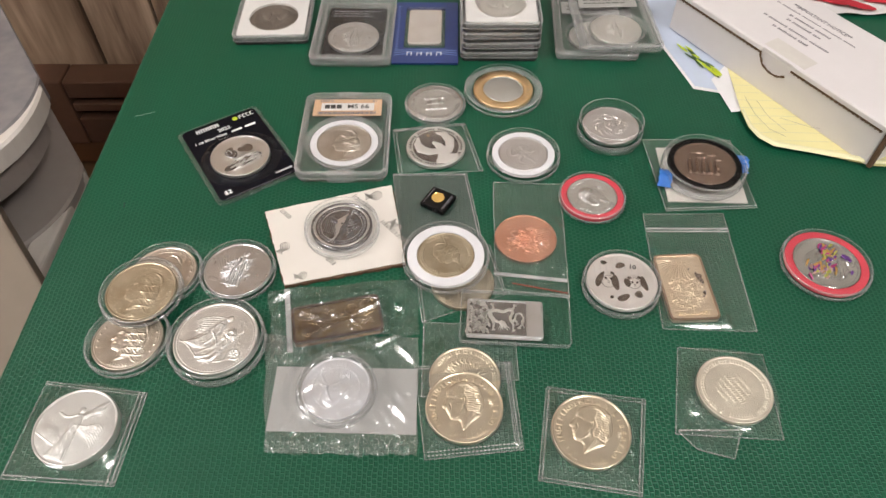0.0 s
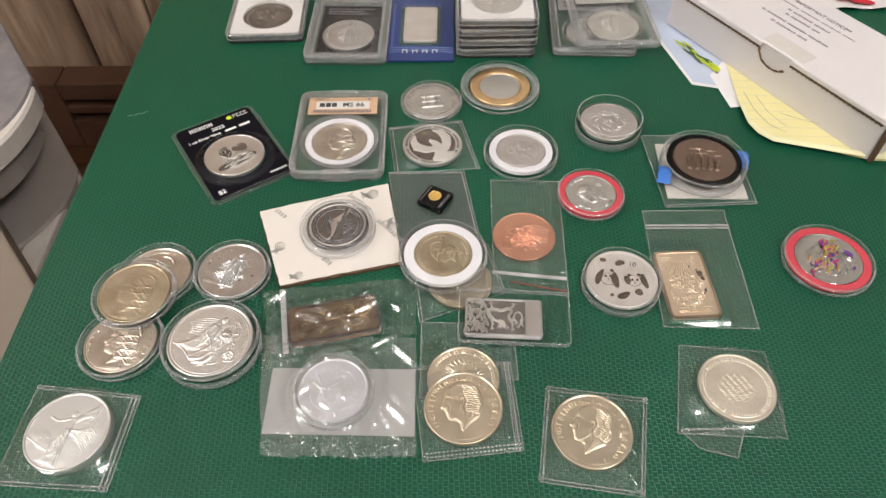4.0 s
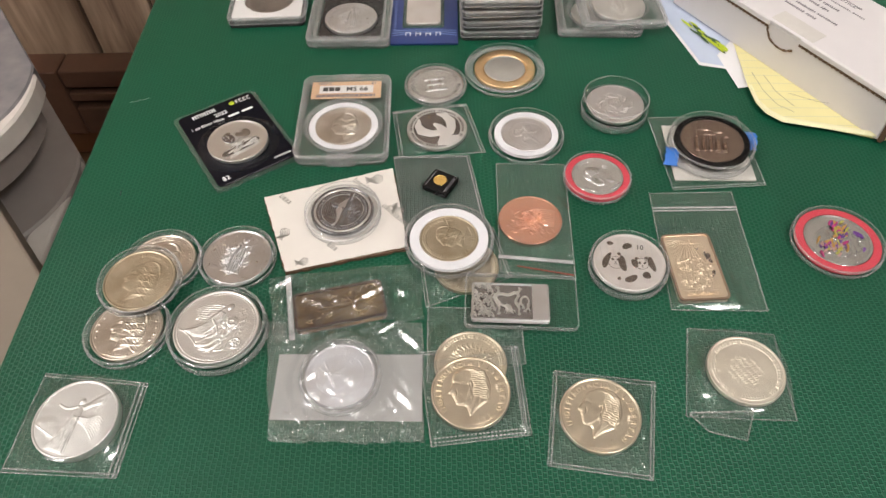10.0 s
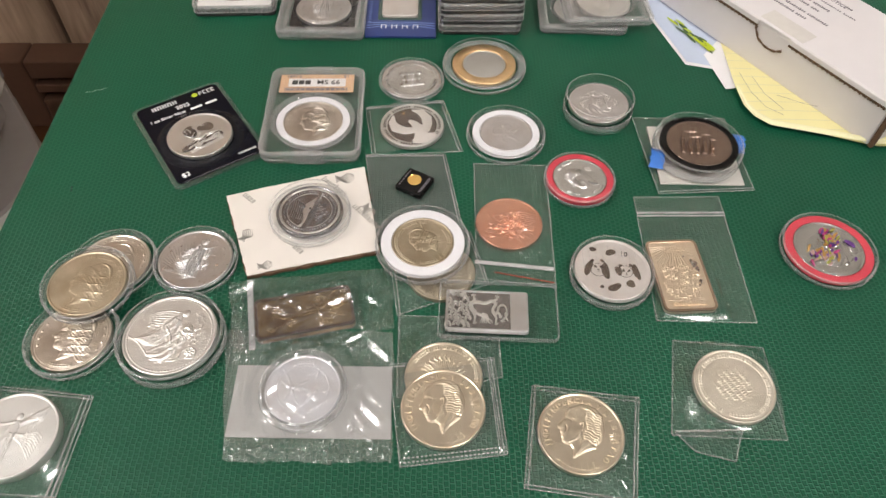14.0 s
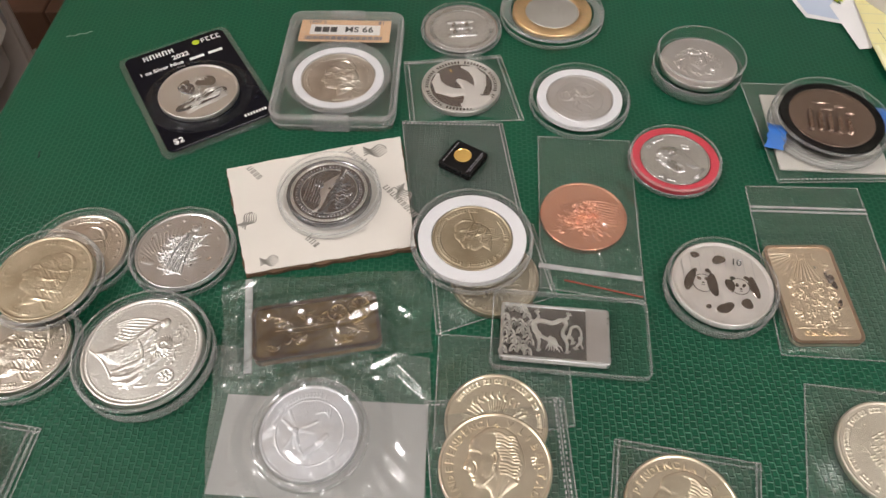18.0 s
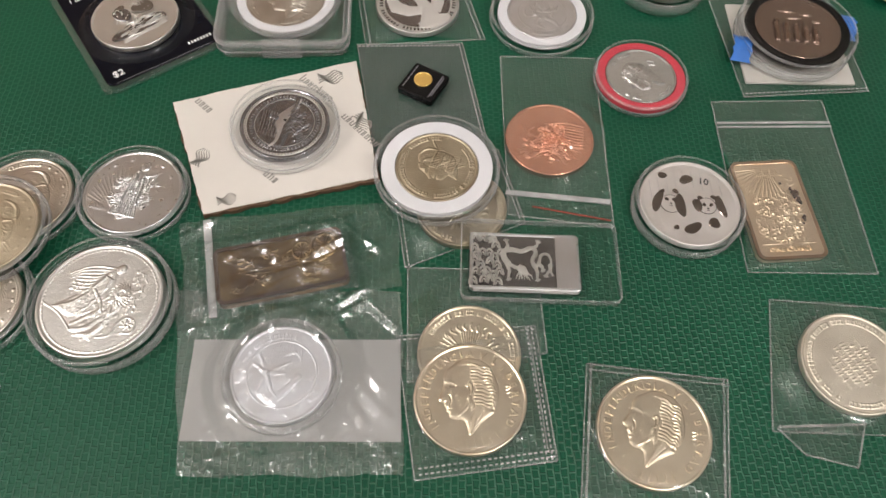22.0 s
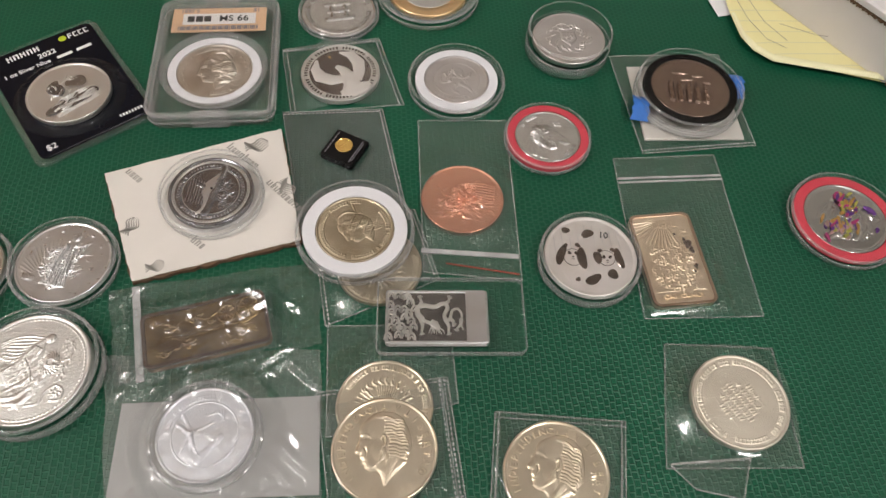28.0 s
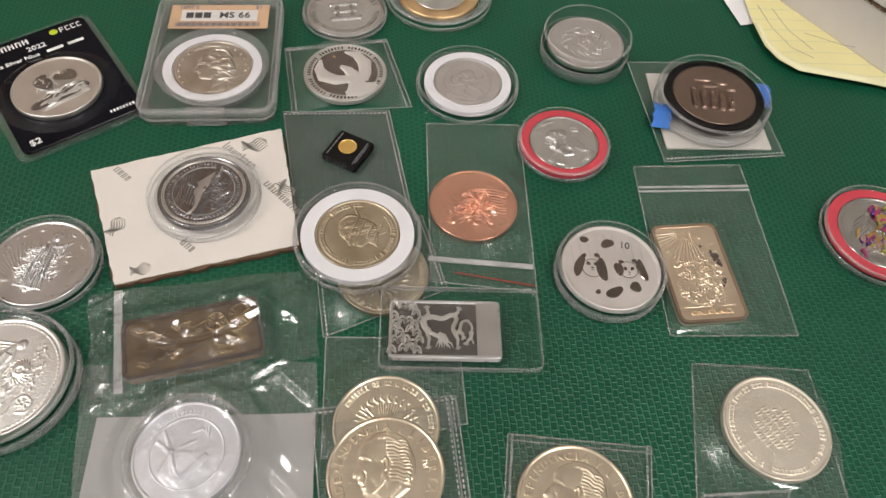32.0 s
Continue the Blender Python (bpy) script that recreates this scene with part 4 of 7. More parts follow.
def crest():
    """A round of small leaves and knobs about a shield."""
    out = [("poly", [(-0.20, 0.24), (0.20, 0.24), (0.22, -0.06), (0.0, -0.30), (-0.22, -0.06)], 0.07, 0.5), ("ball", 0.0, 0.42, 0.16, 0.11, 0, 0.6)]
    rg = random.Random(6)
    for k in range(40):
        t = radians(9 * k)
        r = rg.uniform(0.36, 0.56)
        out.append(("path", [(r * math.cos(t), r * math.sin(t)), ((r + 0.07) * math.cos(t + 0.12), (r + 0.07) * math.sin(t + 0.12)), ((r + 0.06) * math.cos(t + 0.26), (r + 0.06) * math.sin(t + 0.26))], 0.034, 0.014, rg.uniform(0.2, 0.5)))
    for k in range(12):
        out.append(("path", [(rg.uniform(-0.15, 0.15), rg.uniform(-0.15, 0.2)), (rg.uniform(-0.15, 0.15), rg.uniform(-0.15, 0.2))], 0.02, 0.012, 0.2))
    return out


def whiskered_head():
    """A plain maned animal head in profile with thin radiating lines."""
    out = [("poly", [(-0.48, 0.24), (-0.40, 0.40), (-0.10, 0.50), (0.22, 0.34), (0.36, 0.12), (0.62, -0.20), (0.64, -0.32), (0.46, -0.36), (0.30, -0.24), (0.20, -0.48), (-0.02, -0.52), (-0.22, -0.36), (-0.44, -0.22)], 0.08, 0.40), ("ball", 0.10, 0.10, 0.20, 0.22, 0, 0.6), ("ball", 0.46, -0.22, 0.13, 0.09, -35, 0.6)]
    rg = random.Random(12)
    for k in range(40):
        t = radians(60 + 6.2 * k)
        r0, r1 = rg.uniform(0.12, 0.26), rg.uniform(0.36, 0.54)
        out.append(("path", [(-0.04 + r0 * math.cos(t), r0 * math.sin(t)), (-0.06 + 0.5 * (r0 + r1) * math.cos(t + 0.12), 0.5 * (r0 + r1) * math.sin(t + 0.12)), (-0.06 + r1 * math.cos(t + 0.05), r1 * math.sin(t + 0.05))], 0.024, 0.010, rg.uniform(0.15, 0.36)))
    return out + [("line", 0.24, 0.56, 0.44, 0.52, 0.016, 0.4), ("line", 0.24, 0.56, 0.28, 0.44, 0.016, 0.4), ("line", 0.30, 0.42, 0.46, 0.40, 0.016, 0.4), ("legend", 0.80, 0.89, 100, 150, 0.5), ("legend", 0.78, 0.87, 228, 262, 0.5), ("legend", 0.80, 0.89, 300, 335, 0.5)]


def maned_beast():
    """A rearing maned shape in the middle of a round field."""
    out = [("ball", -0.02, 0.0, 0.26, 0.34, -20, 0.45), ("ball", 0.06, 0.34, 0.17, 0.17, 0, 0.6), ("path", [(0.10, -0.20), (0.30, -0.34), (0.40, -0.50)], 0.07, 0.04, 0.4), ("path", [(-0.10, -0.22), (-0.16, -0.44), (-0.02, -0.56)], 0.07, 0.04, 0.4), ("path", [(0.14, 0.06), (0.36, 0.10), (0.46, 0.26)], 0.06, 0.03, 0.4), ("path", [(-0.20, -0.06), (-0.46, -0.10), (-0.50, 0.16), (-0.36, 0.30), (-0.30, 0.16)], 0.045, 0.03, 0.4)]
    rg = random.Random(4)
    for k in range(34):
        t = radians(rg.uniform(0, 360))
        r = rg.uniform(0.08, 0.38)
        px, py = r * math.cos(t), 0.12 + r * math.sin(t)
        out.append(("path", [(px, py), (px + rg.uniform(-0.08, 0.08), py - 0.07), (px + rg.uniform(-0.1, 0.1), py - 0.13)], 0.024, 0.010, rg.uniform(0.15, 0.36)))
    return out + [("path", [(0.70 * math.cos(t), 0.70 * math.sin(t)) for t in np.linspace(0, 2 * math.pi, 40)], 0.014, 0.014, 0.25), ("legend", 0.76, 0.86, 210, 330, 0.4)]


def eagle_and_laurel():
    """A soaring winged shape with rays, for the copper piece."""
    out = [("ball", 0.02, -0.02, 0.20, 0.34, 30, 0.5), ("ball", -0.12, 0.30, 0.11, 0.10, 20, 0.6), ("path", [(0.10, -0.26), (0.28, -0.42), (0.40, -0.62)], 0.07, 0.04, 0.22), ("path", [(-0.06, -0.30), (-0.34, -0.46), (-0.62, -0.56)], 0.06, 0.03, 0.2), ("path", [(-0.10, 0.06), (-0.42, 0.10), (-0.62, 0.34)], 0.08, 0.05, 0.2)]
    for k in range(9):
        out.append(("path", [(0.02 + 0.02 * k, 0.44 - 0.05 * k), (0.36 + 0.02 * k, 0.50 - 0.08 * k), (0.74, 0.46 - 0.075 * k)], 0.018, 0.026, 0.34))
    rg = random.Random(9)
    for k in range(110):
        px, py = rg.gauss(-0.02, 0.26), rg.gauss(-0.06, 0.28)
        out.append(("path", [(px, py), (px + 0.06, py + rg.uniform(-0.06, 0.06)), (px + 0.10, py + rg.uniform(-0.12, 0.12))], 0.024, 0.010, rg.uniform(0.15, 0.4)))
    out += [("strokes", 0.02, 0.0, 0.34, 0.46, 50, 50, 120, 0.12, 0.016, 0.34), ("strokes", -0.40, -0.40, 0.30, 0.22, 20, 40, 40, 0.12, 0.014, 0.22)]
    return out


LEGEND = [("legend", 0.79, 0.89, 20, 340, 0.55)]
BEADS = [("beads", 0.90, 100, 0.013, 0.4)]


def capsule(root, rc, h, z0=0.0, edge=None):
    """Two round acrylic shells that close round a coin."""
    m = h * 0.48
    base = lathe([(rc - 0.0012, 0.0), (rc, 0.0008), (rc, m - 0.0003), (rc - 0.0007, m)])
    lid = lathe([(rc - 0.0006, m), (rc - 0.0003, m + 0.0004), (rc - 0.0003, h - 0.0009), (rc - 0.0009, h - 0.0002), (rc - 0.0016, h), (rc - 0.0034, h), (rc - 0.0042, h - 0.0007), (rc - 0.0045, h - 0.0007), (rc - 0.0048, h - 0.0007), (rc * 0.5, h - 0.0007), (0.0001, h - 0.0007)])
    part("capsule_base", base, EDGE, root, "clear acrylic lower shell", pose(0, 0, z0), True)
    part("capsule_lid", lid, CLEAR, root, "clear acrylic lid", pose(0, 0, z0), True)
    part("capsule_lip", lathe([(rc - 0.0014, h + 0.0001), (rc - 0.0008, h + 0.0003), (rc - 0.0002, h - 0.0001), (rc, h - 0.0005)]), LIP, root, "bright rounded lip", pose(0, 0, z0), True)
    for q in (0.16, 0.32, 0.66) if 0.008 < h < 0.0105 else ():
        part("capsule_ridge", lathe([(rc - 0.0001, h * q - 0.0004), (rc + 0.0002, h * q), (rc - 0.0001, h * q + 0.0004)]), EDGE, root, "moulded ridge", pose(0, 0, z0), True)
    part("capsule_lip", lathe([(rc - 0.0001, m - 0.0002), (rc + 0.0003, m + 0.0001), (rc - 0.0001, m + 0.0005)]), LIP, root, "bright seam", pose(0, 0, z0), True)


def ring(root, r0, r1, z, thick, material, label):
    part("ring", lathe([(r0, z - thick), (r0, z), (r1, z), (r1, z - thick)], 72), material, root, label)


def capsule_coin(label, x, y, z, radius, metal, shapes, seed, rc, h=0.006, inner=None, ring_mat=None, ring_label="", turn=0.0, tilt=(0, 0), top=None, thick=0.0028, group="coins in round capsules", **kw):
    root = thing("encapsulated_coin", x, y, z, turn, label, "coin", group, "", tilt)
    capsule(root, rc, h)
    ct = top if top else h - 0.0014
    part("coin", coin_mesh(radius, thick, shapes, seed, **kw), metal, root, "", pose(0, 0, ct - thick), True)
    if ring_mat:
        ring(root, radius + 0.0002, inner, ct - 0.0001, 0.0025, ring_mat, ring_label)
    return root, ct


# ---- film ----
def hump(x, y, humps):
    """How high a film is lifted by what lies beneath it."""
    h = np.zeros_like(x)
    for kind, cx, cy, a, b, ang, top, soft in humps:
        c, s = math.cos(radians(ang)), math.sin(radians(ang))
        u, v = (x - cx) * c + (y - cy) * s, -(x - cx) * s + (y - cy) * c
        d = np.hypot(u, v) - a if kind == "round" else np.maximum(np.abs(u) - a, np.abs(v) - b)
        if kind == "ridge":
            d = np.maximum(np.abs(v), (np.abs(u) - a).clip(0) * 0.5)
        t = (1 - d / soft).clip(0, 1)
        h = np.maximum(h, top * t * t * (3 - 2 * t))
    return h


def creases(seed, count, box, high=1.0, wide=0.0016, long=(0.008, 0.02)):
    """Sharp ridges in a film: random short folds inside a box of the sheet."""
    rg = random.Random(seed)
    folds = []
    for _ in range(count):
        cx, cy, s = rg.uniform(box[0], box[1]), rg.uniform(box[2], box[3]), rg.uniform(*long) / 2
        a, w = radians(rg.choice((-47, 23)) + rg.gauss(0, 16)), rg.uniform(0.7, 1.5) * wide
        folds.append((cx - s * math.cos(a), cy - s * math.sin(a), cx + s * math.cos(a), cy + s * math.sin(a), w * rg.uniform(0.40, 0.85) * high, w))

    def ripple(u, v, x, y):
        z = np.zeros_like(x)
        for x0, y0, x1, y1, h, w in folds:
            dx, dy = x1 - x0, y1 - y0
            q = (((x - x0) * dx + (y - y0) * dy) / (dx * dx + dy * dy)).clip(0, 1)
            d = np.hypot(x - x0 - q * dx, y - y0 - q * dy) / w
            z = np.maximum(z, h * (1 - d).clip(0, 1) * (1 - (2 * q - 1) ** 4))
        return z

    return ripple


def sheet(corners, humps, base, seed, wrinkle=0.0003, n=84, freq=260.0, ripple=None):
    """A film between four corners (clockwise from the far left), lifted over what it holds."""
    rng = random.Random(seed)
    p = np.array(corners, float)
    v, u = np.meshgrid(np.linspace(0, 1, n), np.linspace(0, 1, n), indexing="ij")
    xy = (1 - v)[..., None] * ((1 - u)[..., None] * p[0] + u[..., None] * p[1]) + v[..., None] * ((1 - u)[..., None] * p[3] + u[..., None] * p[2])
    x, y = xy[..., 0], xy[..., 1]
    if ripple is not None:
        x = x + 0.0005 * np.sin(v * 11 + seed) * (2 * u - 1) ** 8
        y = y + 0.0005 * np.sin(u * 13 + 2 * seed) * (2 * v - 1) ** 8
    z = base + hump(x, y, humps)
    e = (np.minimum(np.minimum(u, 1 - u), np.minimum(v, 1 - v)) * 9).clip(0, 1)
    z = z + wrinkle * (0.3 + e) * (ridged(x, y, rng, freq, 2) - 0.5)
    if ripple is not None:
        z = z + ripple(u, v, x, y)
    i, j = np.meshgrid(np.arange(n - 1), np.arange(n - 1), indexing="ij")
    return quad_mesh("sheet", np.stack([x, y, z], -1).reshape(-1, 3), np.stack([i * n + j, (i + 1) * n + j, (i + 1) * n + j + 1, i * n + j + 1], -1).reshape(-1, 4))


def dashes(a, b, inset, z, long=0.0011, gap=0.0009, wide=0.0005):
    """Small welded dashes along an edge from a to b."""
    a, b = Vector(a), Vector(b)
    d = (b - a).normalized()
    nrm = Vector((-d.y, d.x)) * inset
    verts, faces, s = [], [], 0.001
    while s < (b - a).length - 0.001:
        c = a + d * s + nrm
        k = len(verts)
        o, w = d * long / 2, Vector((-d.y, d.x)) * wide / 2
        for zz in (z, z + 0.0003):
            for q in (c - o - w, c + o - w, c + o + w, c - o + w):
                verts.append((q.x, q.y, zz))
        faces += [(k + 4, k + 5, k + 6, k + 7), (k, k + 1, k + 5, k + 4), (k + 1, k + 2, k + 6, k + 5), (k + 2, k + 3, k + 7, k + 6), (k + 3, k, k + 4, k + 7)]
        s += long + gap
    return mesh("dashes", verts, faces)


def strip(a, b, wide, z, high=0.0004):
    """A thin flat bar from a to b."""
    a, b = Vector(a), Vector(b)
    d = (b - a).normalized()
    w = Vector((-d.y, d.x)) * wide / 2
    verts = [(*q, zz) for zz in (z, z + high) for q in (a - w, b - w, b + w, a + w)]
    return mesh("strip", verts, [(4, 5, 6, 7), (0, 1, 5, 4), (1, 2, 6, 5), (2, 3, 7, 6), (3, 0, 4, 7), (3, 2, 1, 0)])


def local(corners, cx, cy):
    return [(x - cx, y - cy) for x, y in corners]


def inner_edges(label, corners, x, y, sides, inset=0.0016):
    """Bright weld lines just inside the edges of a sleeve."""
    root = [o for o in bpy.data.objects if o.get("label", "") == label][0]
    cs = local(corners, x, y)
    mid = Vector((sum(c[0] for c in cs) / 4, sum(c[1] for c in cs) / 4))
    for k in sides:
        a, c = Vector(cs[k]), Vector(cs[(k + 1) % 4])
        d = (c - a).normalized()
        nrm = Vector((-d.y, d.x))
        nrm = nrm if nrm.dot(mid - a) > 0 else -nrm
        part("welded_edge", strip(a + nrm * inset, c + nrm * inset, 0.0007, 0.0005, 0.0005), HEM, root)


def sleeve(name, label, category, corners, humps, seed, film, stitched=(), base=0.0004, lift=0.0, wrinkle=0.0003, back=True, cx=None, cy=None, edge=True, group="", ripple=None, n=84):
    """A soft clear pocket. stitched: the sides (0 far, 1 right, 2 near, 3 left) with a welded dashed seam."""
    cx = sum(c[0] for c in corners) / 4 if cx is None else cx
    cy = sum(c[1] for c in corners) / 4 if cy is None else cy
    root = thing(name, cx, cy, lift, 0, label, category, group)
    cs = local(corners, cx, cy)
    hs = [(k, x - cx, y - cy, *r) for k, x, y, *r in humps]
    part("front_sheet", sheet(cs, hs, base, seed, wrinkle, n, ripple=ripple), film, root, "clear soft plastic", None, True)
    if edge:
        for k in range(4):
            a, b = cs[k], cs[(k + 1) % 4]
            part("welded_edge", strip(a, b, 0.0005, base - 0.0001, 0.0003), HEM, root)
    for k in stitched:
        a, b = cs[k], cs[(k + 1) % 4]
        part("seam", dashes(a, b, -0.0016, base + 0.0002), SEAM, root, "row of welded dashes")
    return root


# ---- room ----
def structure(name, bm, material, label):
    return tagged(part(name, bm, material), label, name.split("_")[0], "", "structure")


WALL_Y = 0.86
structure("floor", block(-1.8, 2.4, -2.4, WALL_Y + 0.1, FLOOR - 0.05, FLOOR), FLOORMAT, "dark brown wooden floor under the table")
structure("ceiling", block(-1.8, 2.4, -2.4, WALL_Y + 0.1, CEIL, CEIL + 0.05), CEILPAINT, "plain pale grey painted ceiling above the table")
structure("wall_west", block(-1.85, -1.8, -2.4, WALL_Y, FLOOR, CEIL), WALLPAINT, "plain beige painted wall behind the drawer cart")
structure("wall_east", block(2.4, 2.45, -2.4, WALL_Y, FLOOR, CEIL), WALLPAINT, "plain beige painted wall past the table")
structure("wall_south", block(-1.85, 2.45, -2.45, -2.4, FLOOR, CEIL), WALLPAINT, "plain beige painted wall behind the camera")
north = structure("wall_north", block(-1.85, 2.45, WALL_Y + 0.012, WALL_Y + 0.06, FLOOR, CEIL), GROOVE, "brown wood-grain panelled wall with dark grooves")
k = 0
PLANK_START = -0.665 - 0.26 * 4
x = PLANK_START
while x < 2.4:
    w = 0.13 + 0.13 * (k % 2 == 0)
    if x > -0.2:
        break
    part("plank", block(x + 0.003, x + w - 0.003, WALL_Y, WALL_Y + 0.012, FLOOR + 0.20, CEIL, 0.001, 1), PANEL, north)
    x += w
    k += 1

# unseen pale stretch, added so the far coins mirror a neutral tone
part("plaster", block(x, 2.4, WALL_Y + 0.002, WALL_Y + 0.012, FLOOR, CEIL), WALLPAINT, north, "plain pale stretch, unseen, added for the coins to mirror")

# baseboard heater with two dark slots
heater = thing("baseboard_heater", -0.9, WALL_Y - 0.03, FLOOR, 0, "brown enamelled baseboard heater with two dark air slots", "heater")
part("cover", block(0.165, 1.3, -0.03, 0.03, 0.191, 0.230, 0.003), HEATER, heater)
part("cover", block(0.165, 1.3, -0.03, 0.03, 0.158, 0.177, 0.003), HEATER, heater)
part("cover", block(0.165, 1.3, -0.03, 0.03, 0.074, 0.140, 0.003), HEATER, heater)
part("end_cap", block(-0.9, 0.163, -0.032, 0.03, 0.074, 0.231, 0.003), HEATER, heater)
part("lower_panel", block(-0.9, 1.3, -0.022, 0.03, 0.012, 0.072, 0.003), HEATERLOW, heater, "reddish brown lower panel")
# black sheet behind the openings, its colour standing in for their shade
part("slot_backing", block(0.17, 1.3, 0.015, 0.028, 0.076, 0.224), DARK, heater)

# ceiling lamps
for (lx, ly), power in zip(LAMPS, STRENGTHS):
    root = thing("ceiling_lamp", lx, ly, CEIL, 0, "white glass globe lamp hanging from the ceiling, switched on", "ceiling lamp", "ceiling lamps")
    part("base_plate", lathe([(0.0001, -0.02), (0.05, -0.018), (0.06, 0.0)], 32), WHITE, root)
    part("rod", lathe([(0.008, -0.02), (0.008, -GLOBE_DROP + GLOBE_R)], 12), WHITE, root)
    part("globe", lathe([(max(0.0001, GLOBE_R * math.sin(a)), -GLOBE_DROP - GLOBE_R * math.cos(a)) for a in np.linspace(0, math.pi, 15)], 32), glow(power), root, "glowing warm glass globe", None, True)

# ---- table ----
EDGE_X = -0.2345
table = thing("table", 0.45, -0.05, FLOOR, 0, "table with a dark green textured vinyl top", "table")
part("tabletop", block(EDGE_X - 0.45, 1.25, -0.75, 0.72, 0.74 - 0.025, 0.74, 0.003, 3), VINYL, table, "dark green vinyl with a small woven grain")
for lx in (-0.60, 1.15):
    for ly in (-0.66, 0.62):
        part("leg", block(lx - 0.03, lx + 0.03, ly - 0.03, ly + 0.03, 0, 0.712, 0.003), DARK, table)

SMOKE = solid("smoky_grey_plastic", (0.035, 0.033, 0.035), 0.25, 0, 0.15, 60)
TONED = solid("dark_toned_silver", (0.26, 0.23, 0.20), 0.42, 1.0, 0.2, 120, 0.1, 800)

def ribbon(pts, z0, z1):
    verts, faces = [], []
    for i, (x, y, w) in enumerate(pts):
        p, q = pts[max(i - 1, 0)], pts[min(i + 1, len(pts) - 1)]
        d = Vector((q[0] - p[0], q[1] - p[1])).normalized()
        n = Vector((-d.y, d.x)) * w
        verts += [(x + n.x, y + n.y, z0), (x + n.x * 0.6, y + n.y * 0.6, z1), (x - n.x * 0.6, y - n.y * 0.6, z1), (x - n.x, y - n.y, z0)]
    for i in range(len(pts) - 1):
        for j in range(3):
            faces.append((i * 4 + j, i * 4 + j + 1, i * 4 + j + 5, i * 4 + j + 4))
    return mesh("ribbon", verts, faces)


def blob(cx, cy, rx, ry, ang, wob, seed, z, n=40):
    rg = random.Random(seed)
    a1, a2 = rg.uniform(0, 6), rg.uniform(0, 6)
    c, s = math.cos(radians(ang)), math.sin(radians(ang))
    pts = []
    for k in range(n):
        t = 2 * math.pi * k / n
        w = 1 + wob * math.sin(2 * t + a1) + wob * 0.7 * math.sin(3 * t + a2)
        x, y = rx * w * math.cos(t), ry * w * math.sin(t)
        pts.append((cx + x * c - y * s, cy + x * s + y * c))
    verts = [(x, y, z) for x, y in pts] + [(cx + (x - cx) * 0.9, cy + (y - cy) * 0.9, z + 0.00018) for x, y in pts]
    return mesh("blob", verts, [(k, (k + 1) % n, n + (k + 1) % n, n + k) for k in range(n)] + [tuple(range(n, 2 * n))])


# ---- coins in capsules ----
capsule_coin("bright silver coin with a standing figure in a clear round capsule", -0.1180, -0.0585, 0, 0.0197, SILVER, figure_standing(), 3, 0.0222, 0.0066, turn=-15)
capsule_coin("toned gold-grey silver dollar in a capsule leaning on two others", -0.1678, -0.0778, 0.0064, 0.0198, OLD, head_left() + STARS, 4, 0.0230, 0.0062, turn=-10, tilt=(2.0, 0), deep=0.0003)
capsule_coin("warm grey silver dollar in a capsule, half covered by another", -0.1615, -0.0600, 0, 0.0192, WORN, head_left() + STARS + BEADS, 5, 0.0226, 0.0060, turn=10, deep=0.0006)
capsule_coin("silver dollar in a clear capsule, its far side covered by another", -0.1698, -0.1063, 0, 0.0192, WORN, head_left() + STARS + BEADS, 6, 0.0228, 0.0060, turn=-5, deep=0.0007)
capsule_coin("large thick matt silver round with draped figures in a capsule", -0.1201, -0.1078, 0, 0.0228, FROST, drapery(), 7, 0.0262, 0.0098, turn=-8, thick=0.0052, deep=0.0008)
capsule_coin("small silver coin in a white foam ring and clear capsule", 0.0583, 0.0400, 0, 0.0166, GREYSILVER, maned_beast(), 8, 0.0250, 0.0068, 0.0212, FOAM, "white foam ring", deep=0.0006, grain=0.0)
capsule_coin("silver coin with a large head inside a red ring", 0.0997, 0.0003, 0, 0.0162, MIRROR, whiskered_head(), 9, 0.0214, 0.0062, 0.0201, REDRING, "red rubber ring", turn=0, deep=0.0011, grain=0.5)
capsule_coin("frosted silver coin with dark polished patches in a capsule", 0.1068, -0.0701, 0, 0.0203, SATIN, [("ball", -0.38, 0.04, 0.25, 0.25, 0, 0.26), ("ball", 0.35, -0.04, 0.23, 0.23, 0, 0.26), ("ball", -0.36, -0.38, 0.30, 0.28, 0, 0.22), ("ball", 0.42, -0.44, 0.30, 0.28, 0, 0.22), ("ball", -0.24, 0.62, 0.30, 0.22, 0, 0.22), ("path", [(0.93 * math.cos(t), 0.93 * math.sin(t)) for t in np.linspace(0, 6.283, 40)], 0.012, 0.012, 0.2)], 10, 0.0224, 0.0092)
capsule_coin("old gold-toned coin in a wide white ring and clear capsule", 0.0050, -0.0523, 0.0046, 0.0170, OLD, head_left(0.85) + [("line", 0.25, 0.0, 0.62, 0.42, 0.022, 0.4)] + BEADS + LEGEND, 11, 0.0258, 0.0072, 0.0228, FOAM, "wide white foam ring", turn=60, deep=0.0006)
capsule_coin("colour-foiled silver coin in a red ring and clear capsule", 0.2312, -0.0553, 0, 0.0192, MIRROR, drapery(), 12, 0.0258, 0.0064, 0.0237, REDRING, "red rubber ring", turn=30)
capsule_coin("silver coin deep in a tall clear storage capsule", 0.1207, 0.0640, 0, 0.0195, GREYSILVER, crest(), 13, 0.0226, 0.0150, top=0.0092, deep=0.0008, grain=0.0)
